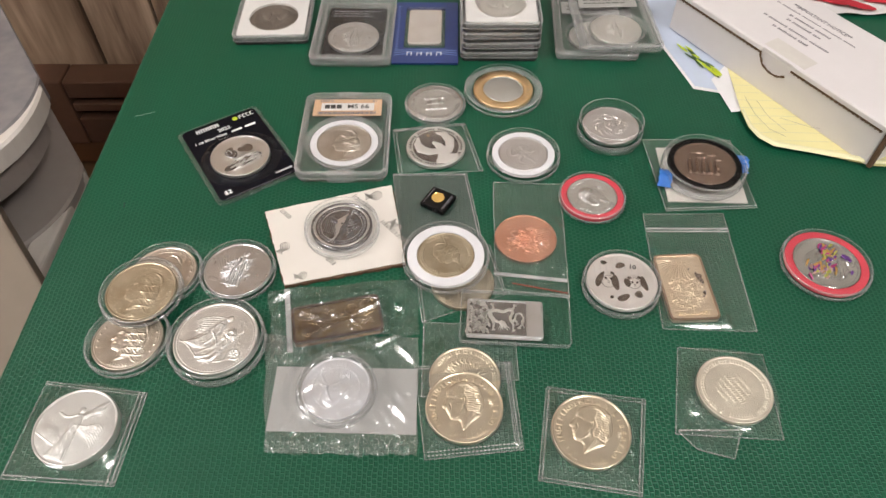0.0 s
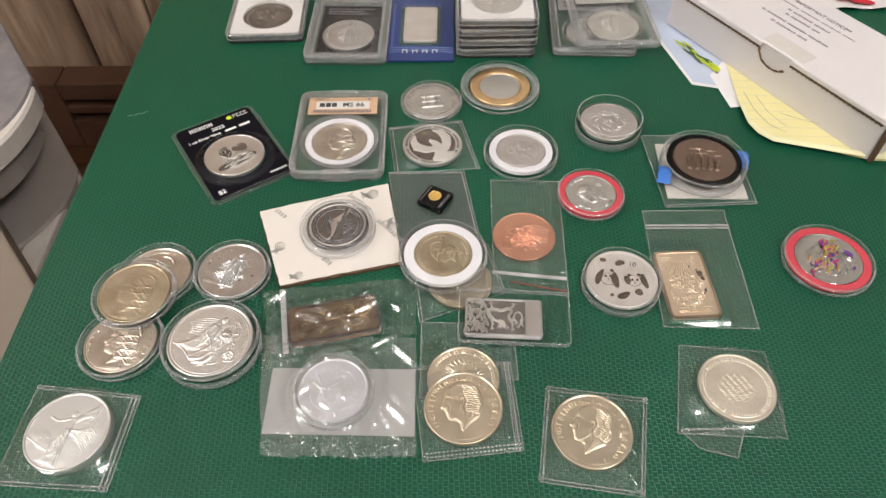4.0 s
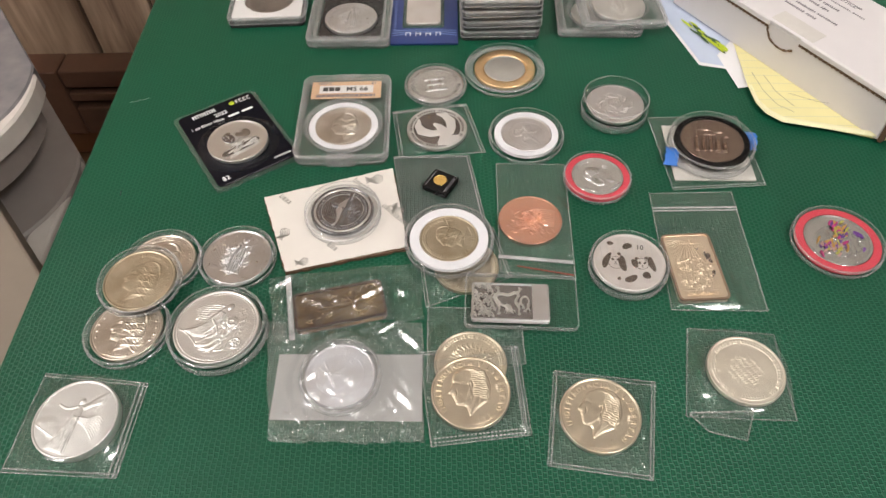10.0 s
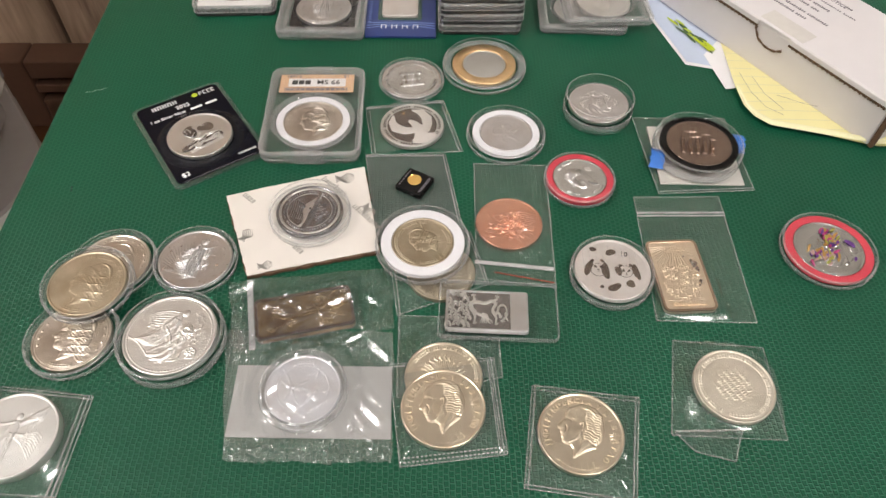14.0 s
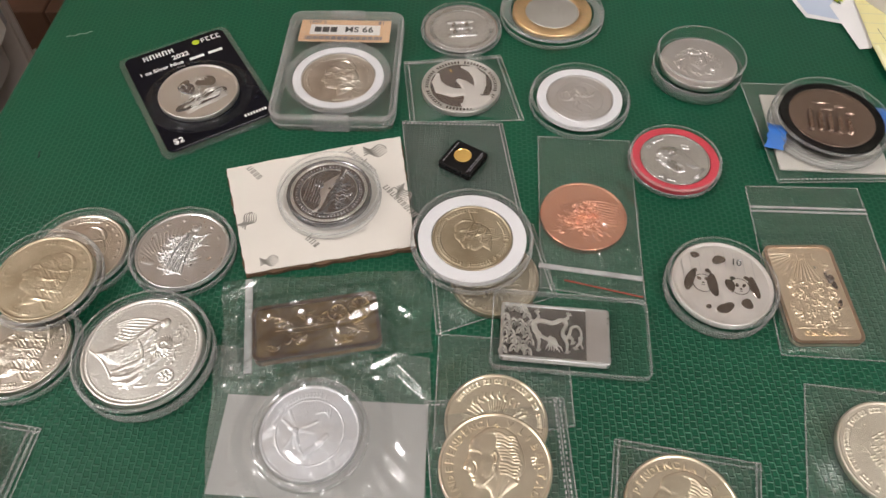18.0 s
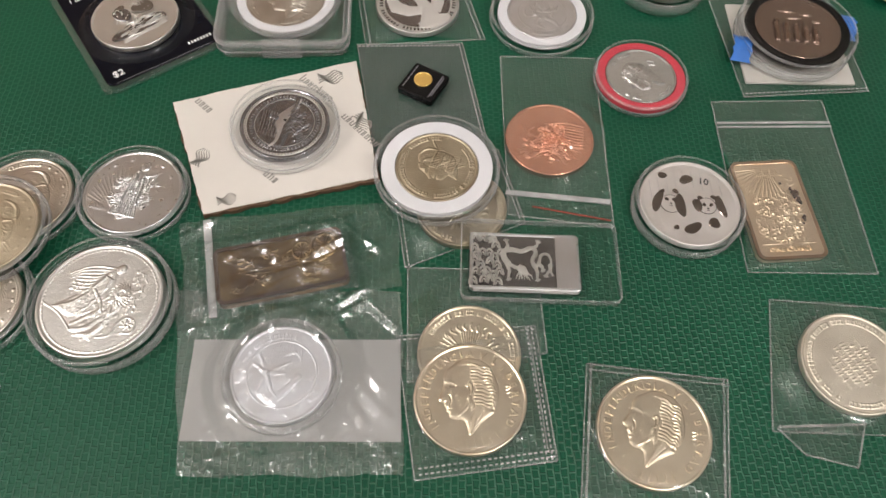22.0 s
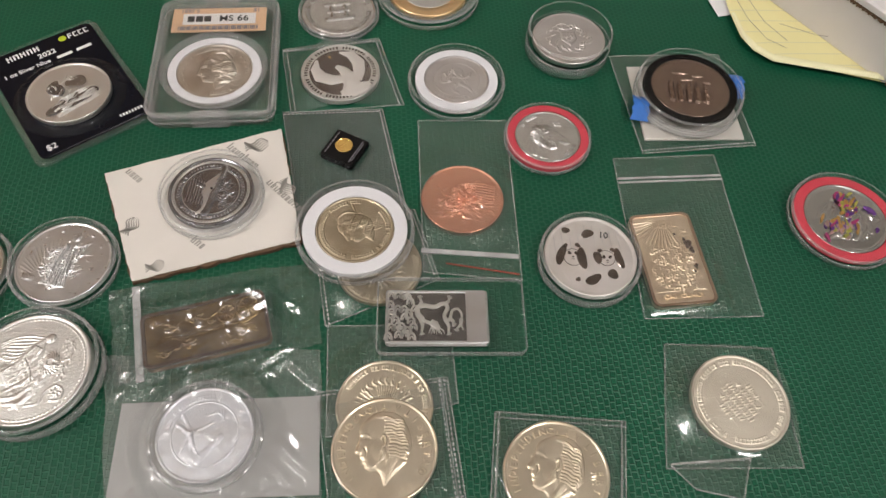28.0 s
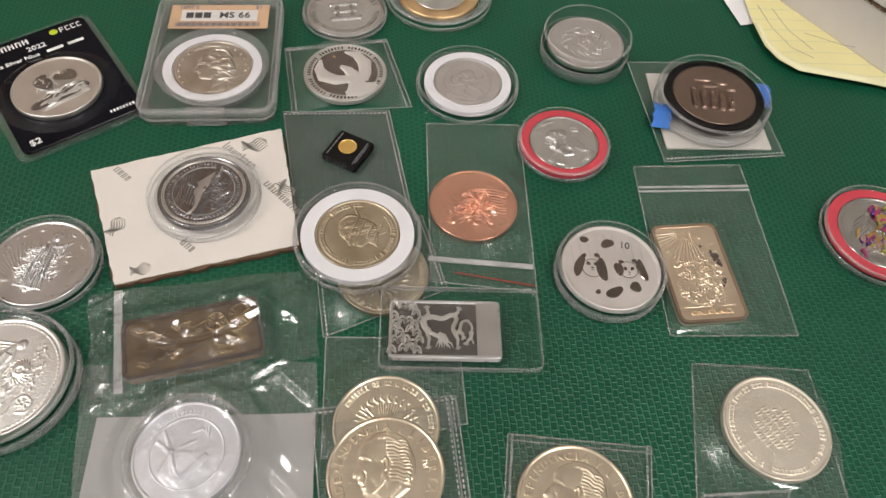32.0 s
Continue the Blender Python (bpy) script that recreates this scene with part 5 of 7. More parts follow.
capsule_coin("dark bronze coin in a black ring, capsule taped to card", 0.1762, 0.0238, 0.0022, 0.0200, BRONZE,
             [("line", -0.5 + 0.22 * k, -0.45, -0.5 + 0.22 * k, 0.05 - 0.04 * k, 0.08, 0.9) for k in range(5)] + [("ball", -0.2, 0.5, 0.22, 0.06, 0, 0.6), ("ball", 0.25, 0.42, 0.16, 0.05, 0, 0.6), ("strokes", 0, -0.2, 0.6, 0.4, 90, 20, 50, 0.3, 0.02, 0.35), ("ball", -0.05, 0.28, 0.2, 0.05, 5, 0.6), ("ball", 0.45, 0.20, 0.12, 0.035, 0, 0.6), ("ball", -0.48, 0.15, 0.07, 0.07, 0, 1.0), ("ball", -0.26, 0.10, 0.06, 0.06, 0, 1.0), ("ball", -0.04, 0.05, 0.05, 0.05, 0, 1.0), ("ball", 0.18, -0.02, 0.05, 0.05, 0, 1.0)],
             14, 0.0272, 0.0102, 0.0238, BLACKRING, "black foam ring", turn=-8, deep=0.0013)
capsule_coin("dark proof coin with a spiral bird shape in a thick capsule", -0.0588, -0.0275, 0.0028, 0.0188, DARKSILVER,
             [("line", -0.15, -0.6, 0.1, 0.0, 0.10, 0.9), ("line", 0.1, 0.0, 0.35, 0.65, 0.08, 0.9), ("line", 0.1, 0.0, -0.3, 0.25, 0.06, 0.6), ("strokes", 0.3, -0.1, 0.28, 0.5, 30, 40, 70, 0.2, 0.02, 0.45), ("strokes", -0.3, 0.1, 0.26, 0.5, 60, 12, 30, 0.5, 0.014, 0.3), ("beads", 0.88, 80, 0.026, 0.8), ("legend", 0.70, 0.78, 0, 359, 0.5)],
             15, 0.0230, 0.0075, turn=5, deep=0.0006)
proof = [o for o in bpy.data.objects if "spiral bird shape" in o.get("label", "")][0]
pf = [o for o in proof.children if o.name.startswith("coin")][0]
PR = 0.0188
PROOFGREY = struck("proof_grey_relief", (0.46, 0.46, 0.48), 0.30)
PROOFPALE = struck("proof_pale_relief", (0.60, 0.59, 0.60), 0.40)
part("legend", ring_bars(PR * 0.76, 60, 0.0010, 0.0006, 0.0024, 0.0003), PROOFGREY, pf, "pale ring of small bars")
part("rope_border", lathe([(PR * 0.84, 0.0024), (PR * 0.86, 0.0028), (PR * 0.90, 0.0028), (PR * 0.92, 0.0024)], 90), FROST, pf, "bright rope border")
part("inner_border", lathe([(PR * 0.66, 0.0024), (PR * 0.665, 0.0027), (PR * 0.675, 0.0027), (PR * 0.68, 0.0024)], 90), FROST, pf, "thin bright ring")
part("sweep", ribbon([(PR * a, PR * c, PR * w) for a, c, w in ((-0.36, -0.62, 0.03), (-0.20, -0.50, 0.05), (-0.12, -0.30, 0.07), (-0.10, -0.05, 0.12), (0.0, 0.15, 0.18), (0.14, 0.28, 0.15), (0.28, 0.46, 0.09), (0.40, 0.64, 0.03))], 0.0024, 0.0029), PROOFPALE, pf, "frosted sweeping shape", None, True)
part("eye", lathe([(PR * 0.035, 0.0030), (PR * 0.015, 0.00305), (0.0001, 0.00305)], 16), BLACK, pf, "dark round dot", pose(PR * 0.02, PR * 0.06, 0))
for k in range(7):
    part("sweep_line", ribbon([(PR * (-0.60 + 0.06 * k + 0.05 * j), PR * (-0.20 + 0.16 * j - 0.03 * k + 0.02 * j * j), PR * 0.012) for j in range(4)], 0.0024, 0.0026), PROOFGREY, pf)
for k in range(8):
    part("wave_line", ribbon([(PR * (0.16 + 0.08 * j), PR * (-0.42 + 0.10 * k - 0.02 * j + 0.04 * math.sin(2.2 * j + k)), PR * 0.016) for j in range(2 + min(k, 4, 8 - k))], 0.0024, 0.0026), PROOFGREY, pf)
root, ct = capsule_coin("blue-tinged silver coin in a capsule inside a clear bag", -0.0522, -0.1372, 0.0008, 0.0180, BLUESILVER, insect_and_bough(), 16, 0.0209, 0.0066, turn=-15, deep=0.0006)

# two-metal piece in a wide clear capsule
bi = thing("encapsulated_coin", 0.0488, 0.1106, 0, 0, "two-metal coin, gilt ring round a silver middle, in a capsule", "coin", "coins in round capsules")
capsule(bi, 0.0290, 0.0062)
part("capsule_shoulder", lathe([(0.0232, 0.0044), (0.0234, 0.0049), (0.0272, 0.0049), (0.0278, 0.0044)]), EDGE, bi, "frosted clear shoulder", None, True)
part("outer_ring", lathe([(0.0150, 0.002), (0.0150, 0.0046), (0.0158, 0.0050), (0.0214, 0.0050), (0.0222, 0.0046), (0.0222, 0.002)], 96), GILT, bi, "gilt brass ring", None, True)
part("coin", coin_mesh(0.0149, 0.0026, [("fine", 0, 0, 0.9, 0.9, 0, 0.15, 9)], 17, reeded=False), FROST, bi, "matt silver middle", pose(0, 0, 0.002), True)

# plain coin beyond the sleeve
bare = thing("encapsulated_coin", -0.0018, 0.0962, 0, 8, "silver coin with a square building design in a thin capsule", "coin", "coins in round capsules")
capsule(bare, 0.0222, 0.0046)
part("coin", coin_mesh(0.0205, 0.0026, [("line", -0.3, 0.28, 0.3, 0.28, 0.07, 0.9), ("line", -0.26, 0.0, 0.26, 0.0, 0.06, 0.8), ("line", -0.32, -0.28, 0.32, -0.28, 0.08, 0.9), ("line", -0.18, -0.28, -0.18, 0.28, 0.05, 0.7),
                                        ("line", 0.18, -0.28, 0.18, 0.28, 0.05, 0.7), ("legend", 0.76, 0.88, 10, 350, 0.5)], 18), MIRROR, bare, "", pose(0, 0, 0.0008), True)

# ---- sleeved coins ----
def sleeved_coin(label, corners, x, y, radius, metal, shapes, seed, film, z=0.0008, thick=0.0028, turn=0.0, stitched=(), text=None, tilt=(0, 0), group="coins in soft sleeves", wrinkle=0.0003, extra=(), ripple=None, n=84, deep=0.00095):
    root = sleeve("coin_sleeve", label, "coin", corners, [(("box", x, y, radius * 0.80, radius * 0.78, turn, z + thick + 0.0004, 0.011) if text else ("round", x, y, radius, 0, 0, z + thick + 0.0004, 0.012)), *extra], seed, film, stitched, wrinkle=wrinkle, cx=x, cy=y, group=group, ripple=ripple, n=n)
    c = part("coin", coin_mesh(radius, thick, shapes, seed, grain=0.3 if text else 1.0, deep=deep), metal, root, "", pose(0, 0, z, tilt[0], tilt[1], turn), True)
    if text:
        for me, lab in text:
            part("inscription", me, metal, c, lab, pose(0, 0, thick - 0.00020))
    return root


def peso_text(r):
    return [(arc_text("INDEPENDENCIA", r * 0.80, r * 0.175, 210, 80), "raised lettering"), (arc_text("Y", r * 0.80, r * 0.175, 63, 63), "raised lettering"), (arc_text("LIBERTAD", r * 0.80, r * 0.175, 46, -42), "raised lettering"),
            (merged([(bars([(0, 0, r * 0.09, r * 0.15)], 0.0004), pose(r * 0.80 * math.cos(radians(a)), r * 0.80 * math.sin(radians(a)), 0, 0, 0, a + 90)) for a in range(238, 303, 10)]), "raised bars")]


sleeved_coin("large warm silver coin with a bare profile in a clear sleeve", [(-0.012, -0.122), (0.040, -0.119), (0.043, -0.169), (-0.006, -0.174)], 0.0140, -0.1472, 0.0200, WARMSILVER, bust(), 21, FILM, 0.0016, stitched=(0, 1, 2), text=peso_text(0.0200), turn=8, extra=(("ridge", -0.0065, -0.1482, 0.010, 0, 112, 0.0046, 0.006), ("ridge", 0.0345, -0.1472, 0.008, 0, 75, 0.0042, 0.006)))
sleeved_coin("large warm silver coin with a bare profile in a square sleeve", [(0.0576, -0.1345), (0.1083, -0.1420), (0.0975, -0.1925), (0.0490, -0.1845)], 0.0772, -0.1604, 0.0200, WARMSILVER, bust(), 22, FILM, text=peso_text(0.0200), turn=-12, extra=(("ridge", 0.0567, -0.1614, 0.010, 0, 112, 0.0046, 0.006), ("ridge", 0.0977, -0.1604, 0.008, 0, 75, 0.0042, 0.006)))
sleeved_coin("silver round covered with lines of writing in a folded sleeve", [(0.1320, -0.1105), (0.1770, -0.1155), (0.1735, -0.1645), (0.1200, -0.1610)], 0.1545, -0.1382, 0.0195, PALESILVER,
             [("legend", 0.78, 0.88, 5, 355, 0.45)] + [("line", -0.40 + 0.062 * j, 0.36 - 0.15 * k - 0.035, -0.40 + 0.062 * j + 0.012 * (j % 3), 0.36 - 0.15 * k + 0.035, 0.017, 0.34) for k in range(6) for j in range(14) if (j * 3 + k * 5) % 7 and abs(j - 6.5) < 7.5 - abs(k - 2.5) * 1.6] + [("line", -0.34, 0.36 - 0.15 * k, 0.34, 0.34 - 0.15 * k, 0.012, 0.12) for k in range(6)], 23, FILM, 0.0022, turn=-62, tilt=(0, 0))
sleeved_coin("bright silver round with a winged shape in a square sleeve", [(-0.2070, -0.1300), (-0.1520, -0.1370), (-0.1550, -0.1865), (-0.2110, -0.1825)], -0.1808, -0.1580, 0.0207, FROST,
             winged_shape(), 24, FILM, 0.0008, thick=0.0052, turn=-18)
sleeved_coin("silver coin with a white frosted bird shape in a clear sleeve", [(-0.0320, 0.0700), (0.0195, 0.0770), (0.0305, 0.0280), (-0.0260, 0.0250)], -0.0012, 0.0490, 0.0203, FROST, [("legend", 0.82, 0.92, 0, 359, 0.2)], 25, FILM, 0.0012, stitched=(0,))
sleeved_coin("silver coin in a clear sleeve under a larger sleeved coin", [(-0.0075, -0.0935), (0.0430, -0.0960), (0.0435, -0.1300), (-0.0080, -0.1400)], 0.0146, -0.1300, 0.0190, WARMSILVER, wings() + LEGEND, 26, MILKY, 0.0004, thick=0.0024, turn=170)
sleeved_coin("worn silver coin in a stitched sleeve beneath a capsule", [(-0.0150, -0.0400), (0.0320, -0.0370), (0.0405, -0.0740), (-0.0085, -0.0935)], 0.0148, -0.0672, 0.0185, OLD, wings() + BEADS + LEGEND, 27, FILM, 0.0004, thick=0.0026, stitched=(1, 3), turn=40)

front = [o for o in bpy.data.objects if "bare profile in a clear sleeve" in o.get("label", "")][0]
fl = local([(-0.012, -0.122), (0.040, -0.119), (0.043, -0.169), (-0.006, -0.174)], 0.0140, -0.1472)
for k in (1, 2):
    part("seam", dashes(fl[k], fl[(k + 1) % 4], -0.0036, 0.0007), SEAM, front, "row of welded dashes")
part("welded_edge", strip((fl[1][0] - 0.0028, fl[1][1]), (fl[2][0] - 0.0028, fl[2][1] + 0.0026), 0.0006, 0.0006, 0.0004), HEM, front)
square = [o for o in bpy.data.objects if "bare profile in a square sleeve" in o.get("label", "")][0]
sq = local([(0.0576, -0.1345), (0.1083, -0.1420), (0.0975, -0.1925), (0.0490, -0.1845)], 0.0772, -0.1604)
part("welded_edge", strip((sq[0][0] + 0.0016, sq[0][1]), (sq[3][0] + 0.0016, sq[3][1]), 0.0008, 0.0005, 0.0005), HEM, square)
part("welded_edge", strip((sq[0][0], sq[0][1] - 0.0022), (sq[1][0], sq[1][1] - 0.0022), 0.0005, 0.0005, 0.0004), HEM, square)
part("welded_edge", strip((sq[1][0] - 0.0016, sq[1][1]), (sq[2][0] - 0.0016, sq[2][1]), 0.0007, 0.0005, 0.0005), HEM, square)
part("welded_edge", strip((sq[3][0], sq[3][1] + 0.0016), (sq[2][0], sq[2][1] + 0.0016), 0.0006, 0.0005, 0.0005), HEM, square)

fold = [o for o in bpy.data.objects if "folded sleeve" in o.get("label", "")][0]
fc = local([(0.1215, -0.1600), (0.1530, -0.1600), (0.1460, -0.1745), (0.1290, -0.1695)], 0.1545, -0.1382)
part("folded_flap", sheet(fc, [], 0.0012, 71, 0.0007, 24), FILM, fold, "loose folded flap", None, True)
for a, c in ((0, 3), (3, 2), (2, 1)):
    part("welded_edge", strip(fc[a], fc[c], 0.0006, 0.0011, 0.0003), HEM, fold)
part("crease", strip(fc[0], fc[1], 0.0009, 0.0022, 0.0004), HEM, fold, "bright crease")

TS = [(-0.2070, -0.1300), (-0.1520, -0.1370), (-0.1550, -0.1865), (-0.2110, -0.1825)]
inner_edges("bright silver round with a winged shape in a square sleeve", TS, -0.1808, -0.1580, (0, 1, 2), 0.0017)
inner_edges("bright silver round with a winged shape in a square sleeve", TS, -0.1808, -0.1580, (1,), 0.0040)
inner_edges("silver coin with a white frosted bird shape in a clear sleeve", [(-0.0320, 0.0700), (0.0195, 0.0770), (0.0305, 0.0280), (-0.0260, 0.0250)], -0.0012, 0.0490, (0, 1, 3), 0.0022)

# copper round in a zip bag
cb = [(0.0370, 0.0170), (0.0810, 0.0150), (0.0765, -0.0770), (0.0340, -0.0700)]
bag = sleeved_coin("copper round with a winged design in a small zip bag", cb, 0.0544, -0.0335, 0.0192, COPPER, eagle_and_laurel(), 28, FILM, 0.0005, turn=-10, deep=0.0010, group="", ripple=creases(31, 34, (-0.018, 0.022, -0.038, 0.048), 0.9, 0.0013, (0.003, 0.009)), n=150)
lc = local(cb, 0.0544, -0.0335)
part("zip", strip((lc[3][0] - 0.0005, lc[3][1] + 0.0105), (lc[2][0], lc[2][1] + 0.0118), 0.0022, 0.0008, 0.0007), ZIP, bag, "white press seal")
part("red_line", strip((lc[3][0] + 0.010, lc[3][1] + 0.0035), (lc[2][0] - 0.0008, lc[2][1] + 0.0030), 0.0006, 0.0008, 0.0002), BAGRED, bag, "thin dull red line")

# gold-toned bar in a zip bag
gb = [(0.1310, -0.0120), (0.1820, -0.0120), (0.1785, -0.1005), (0.1265, -0.0985)]
gbag = sleeve("bagged_bar", "pale gold-toned silver bar in a clear zip bag", "bar", gb, [("box", 0.1446, -0.0708, 0.0143, 0.0235, 2, 0.0040, 0.010)], 31, FILM, cx=0.1446, cy=-0.0708, wrinkle=0.00015, ripple=creases(33, 12, (-0.016, 0.036, -0.026, 0.056), 0.9, 0.0012, (0.004, 0.012)), n=130)
lc = local(gb, 0.1446, -0.0708)
part("zip", strip((lc[0][0] - 0.0006, lc[0][1] - 0.0125), (lc[1][0] - 0.0004, lc[1][1] - 0.0130), 0.0010, 0.0006, 0.0006), ZIP, gbag, "white press seal")
part("zip", strip((lc[0][0] - 0.0006, lc[0][1] - 0.0148), (lc[1][0] - 0.0004, lc[1][1] - 0.0152), 0.0008, 0.0006, 0.0006), ZIP, gbag, "white press seal")


def bar_mesh(w, d, r, thick, shapes, seed, border=0.9, n=90):
    """A minted bar: raised border and a raised design."""
    m = max(8, int(n * d / w))
    xs, ys = np.linspace(-w / 2, w / 2, n), np.linspace(-d / 2, d / 2, m)
    x, y = np.meshgrid(xs, ys, indexing="ij")
    qx, qy = np.abs(x) - (w / 2 - r), np.abs(y) - (d / 2 - r)
    dist = np.minimum(np.maximum(qx, qy), 0) + np.hypot(qx.clip(0), qy.clip(0)) - r
    # squeeze the corners onto the rounded outline
    over = dist > 0
    length = np.hypot(qx.clip(0), qy.clip(0)) + 1e-9
    x = np.where(over, np.sign(x) * (w / 2 - r + qx.clip(0) / length * r), x)
    y = np.where(over, np.sign(y) * (d / 2 - r + qy.clip(0) / length * r), y)
    inner = (dist < -0.0011)
    z = np.where(inner, thick - 0.0004 + 0.00052 * relief(x / (d / 2), y / (d / 2), shapes, seed), thick)
    edge = dist > -0.0002
    z = np.where(edge, thick - 0.0003, z)
    verts = np.stack([x, y, z], -1).reshape(-1, 3).tolist()
    faces = [(i * m + j, (i + 1) * m + j, (i + 1) * m + j + 1, i * m + j + 1) for i in range(n - 1) for j in range(m - 1)]
    rim = [(i * m) for i in range(n)] + [(n - 1) * m + j for j in range(1, m)] + [i * m + m - 1 for i in range(n - 2, -1, -1)] + [j for j in range(m - 2, 0, -1)]
    k = len(verts)
    for q in rim:
        verts.append((verts[q][0], verts[q][1], 0))
    c = len(rim)
    faces += [(rim[(i + 1) % c], rim[i], k + i, k + (i + 1) % c) for i in range(c)]
    me = bpy.data.meshes.new("bar")
    me.from_pydata(verts, [], faces)
    me.update()
    return me


def feathered_pair():
    """A spread fan above two scaled, entwined shapes."""
    out, rg = [], random.Random(41)
    for k in range(15):
        t = radians(182 + 7.5 * k)
        out.append(("line", 0.04 + 0.12 * math.cos(t), 0.84 + 0.10 * math.sin(t), 0.04 + 0.62 * math.cos(t), 0.84 + 0.62 * math.sin(t), 0.012, 0.4))
    for cx, cy, r in ((-0.22, 0.06, 0.17), (-0.20, -0.34, 0.26), (0.22, 0.10, 0.20), (0.18, -0.22, 0.22), (0.05, -0.52, 0.24)):
        out.append(("ball", cx, cy, r, r * 1.2, 0, 0.35))
        for _ in range(26):
            t, q = rg.uniform(0, 6.28), r * math.sqrt(rg.random())
            px, py, a = cx + q * math.cos(t), cy + 1.2 * q * math.sin(t), rg.uniform(0, 6.28)
            out.append(("path", [(px + 0.035 * math.cos(a + b), py + 0.035 * math.sin(a + b)) for b in (0, 1.0, 2.0, 3.0)], 0.016, 0.010, rg.uniform(0.2, 0.5)))
    for k in range(10):
        out.append(("path", [(0.46, 0.60 - 0.1 * k), (0.40 + rg.uniform(-0.05, 0.04), 0.56 - 0.1 * k), (0.34, 0.60 - 0.1 * k)], 0.016, 0.010, 0.35))
    return out + [("line", -0.45, -0.70, 0.45, -0.70, 0.012, 0.3)]


GILTBROWN = struck("brown_gilt_edge", (0.50, 0.33, 0.22), 0.34, 0.2)
part("bar", bar_mesh(0.0285, 0.0470, 0.0035, 0.0030, feathered_pair(), 32, n=170), PALEGOLD, gbag, "", pose(0, 0, 0.0004, 0, 0, 2), True)
part("border", frame_plate(0.0287, 0.0472, 0.0036, 0.0262, 0.0447, 0.0026, 0.0024, 0.00345), GILTBROWN, gbag, "brown-toned raised border", pose(0, 0, 0, 0, 0, 2))
part("inscription", letters("ONE OUNCE", 0.0030, 0.0002), PALEGOLD, gbag, "raised lettering", pose(0.0006, -0.0192, 0.0033, 0, 0, 2))
part("inscription", bars([(-0.0045 + 0.0030 * k, 0.0175, 0.0018, 0.0030) for k in range(4)], 0.0002), PALEGOLD, gbag, "raised bars", pose(0.0012, 0, 0.0032, 0, 0, 2))
rng = random.Random(14)
for sx, sy, rr in ((0.0088, 0.0065, 0.0016), (0.0100, 0.0035, 0.0011), (0.0078, 0.0090, 0.0007), (0.0098, -0.0050, 0.0009), (0.0086, -0.0075, 0.0005), (0.0040, 0.0120, 0.0005)):
    a0 = rng.uniform(0, 6)
    part("tone_spot", mesh("spot", [(sx + rr * math.cos(a) * (1 + 0.35 * math.sin(3 * a + a0)), sy + 1.5 * rr * math.sin(a) * (1 + 0.3 * math.sin(2 * a + a0)), 0.00342) for a in np.linspace(0, 6.1, 18)], [tuple(range(18))]), BRONZE, gbag, "dark tarnish spot")

# dragon bar in a hard holder
dh = thing("bar_holder", 0.0435, -0.0945, 0.0042, -3.6, "silver bar with a raised serpent in a clear hard holder", "bar", "", "", (0, 0))
part("holder", slab(0.0612, 0.0345, 0.003, -0.0012, 0.0026, 0.0006), CLEAR, dh, "clear hard plastic", None, True)
part("holder_rim", frame_plate(0.0612, 0.0345, 0.003, 0.0602, 0.0335, 0.0026, 0.0004, 0.0030), LIP, dh, "bright clear rim")
dbar = part("bar", bar_mesh(0.0425, 0.0245, 0.0016, 0.0028, [], 33), SILVER, dh, "", pose(-0.0058, -0.0005, -0.0006), True)
part("mirror_field", slab(0.0330, 0.0222, 0.0006, 0.0020, 0.00243, 0.0001), DARKMIRROR, dbar, "dark mirror field", pose(-0.0038, 0, 0))
SERP = []
CTRL = [(-1.6, -3.4), (-5.0, -2.0), (-7.6, 0.6), (-8.0, 4.0), (-5.0, 5.0), (-1.0, 4.4), (2.6, 6.0), (4.4, 4.2), (3.0, 0.6), (3.8, -2.2), (5.4, -0.6), (6.4, 2.8), (8.8, 3.4), (10.2, 0.8), (9.8, -3.2), (11.0, -6.6)]
for k in range(len(CTRL) - 1):
    p0, p1, p2, p3 = CTRL[max(k - 1, 0)], CTRL[k], CTRL[k + 1], CTRL[min(k + 2, len(CTRL) - 1)]
    for j in range(5):
        q = j / 5
        c = [0.5 * (2 * p1[i] + (p2[i] - p0[i]) * q + (2 * p0[i] - 5 * p1[i] + 4 * p2[i] - p3[i]) * q * q + (3 * p1[i] - p0[i] - 3 * p2[i] + p3[i]) * q**3) for i in (0, 1)]
        w = (k + q) / (len(CTRL) - 1)
        SERP.append((0.001 * c[0], 0.001 * c[1], 0.0014 * (1 - w * 0.75) * (0.6 + 0.4 * (w > 0.08))))


def arcs():
    """Rows of overlapping scallops."""
    out, rgs = [], random.Random(3)
    for r in range(6):
        for c in range(5):
            x0, y0 = -0.0196 + 0.0022 * c + 0.0011 * (r % 2) + rgs.uniform(-0.0006, 0.0006), -0.0100 + 0.0038 * r + rgs.uniform(-0.0012, 0.0012)
            if rgs.random() < c * 0.12:
                continue
            out.append((ribbon([(x0 + 0.0014 * math.cos(a), y0 + 0.0026 * math.sin(a), 0.0005) for a in np.linspace(-0.3, 3.4, 12)], 0.0024, 0.0029), Matrix()))
            out.append((ribbon([(x0 + 0.0006 * math.cos(a), y0 + 0.0012 * math.sin(a), 0.00028) for a in np.linspace(-0.3, 3.4, 8)], 0.0024, 0.0028), Matrix()))
    return merged(out)


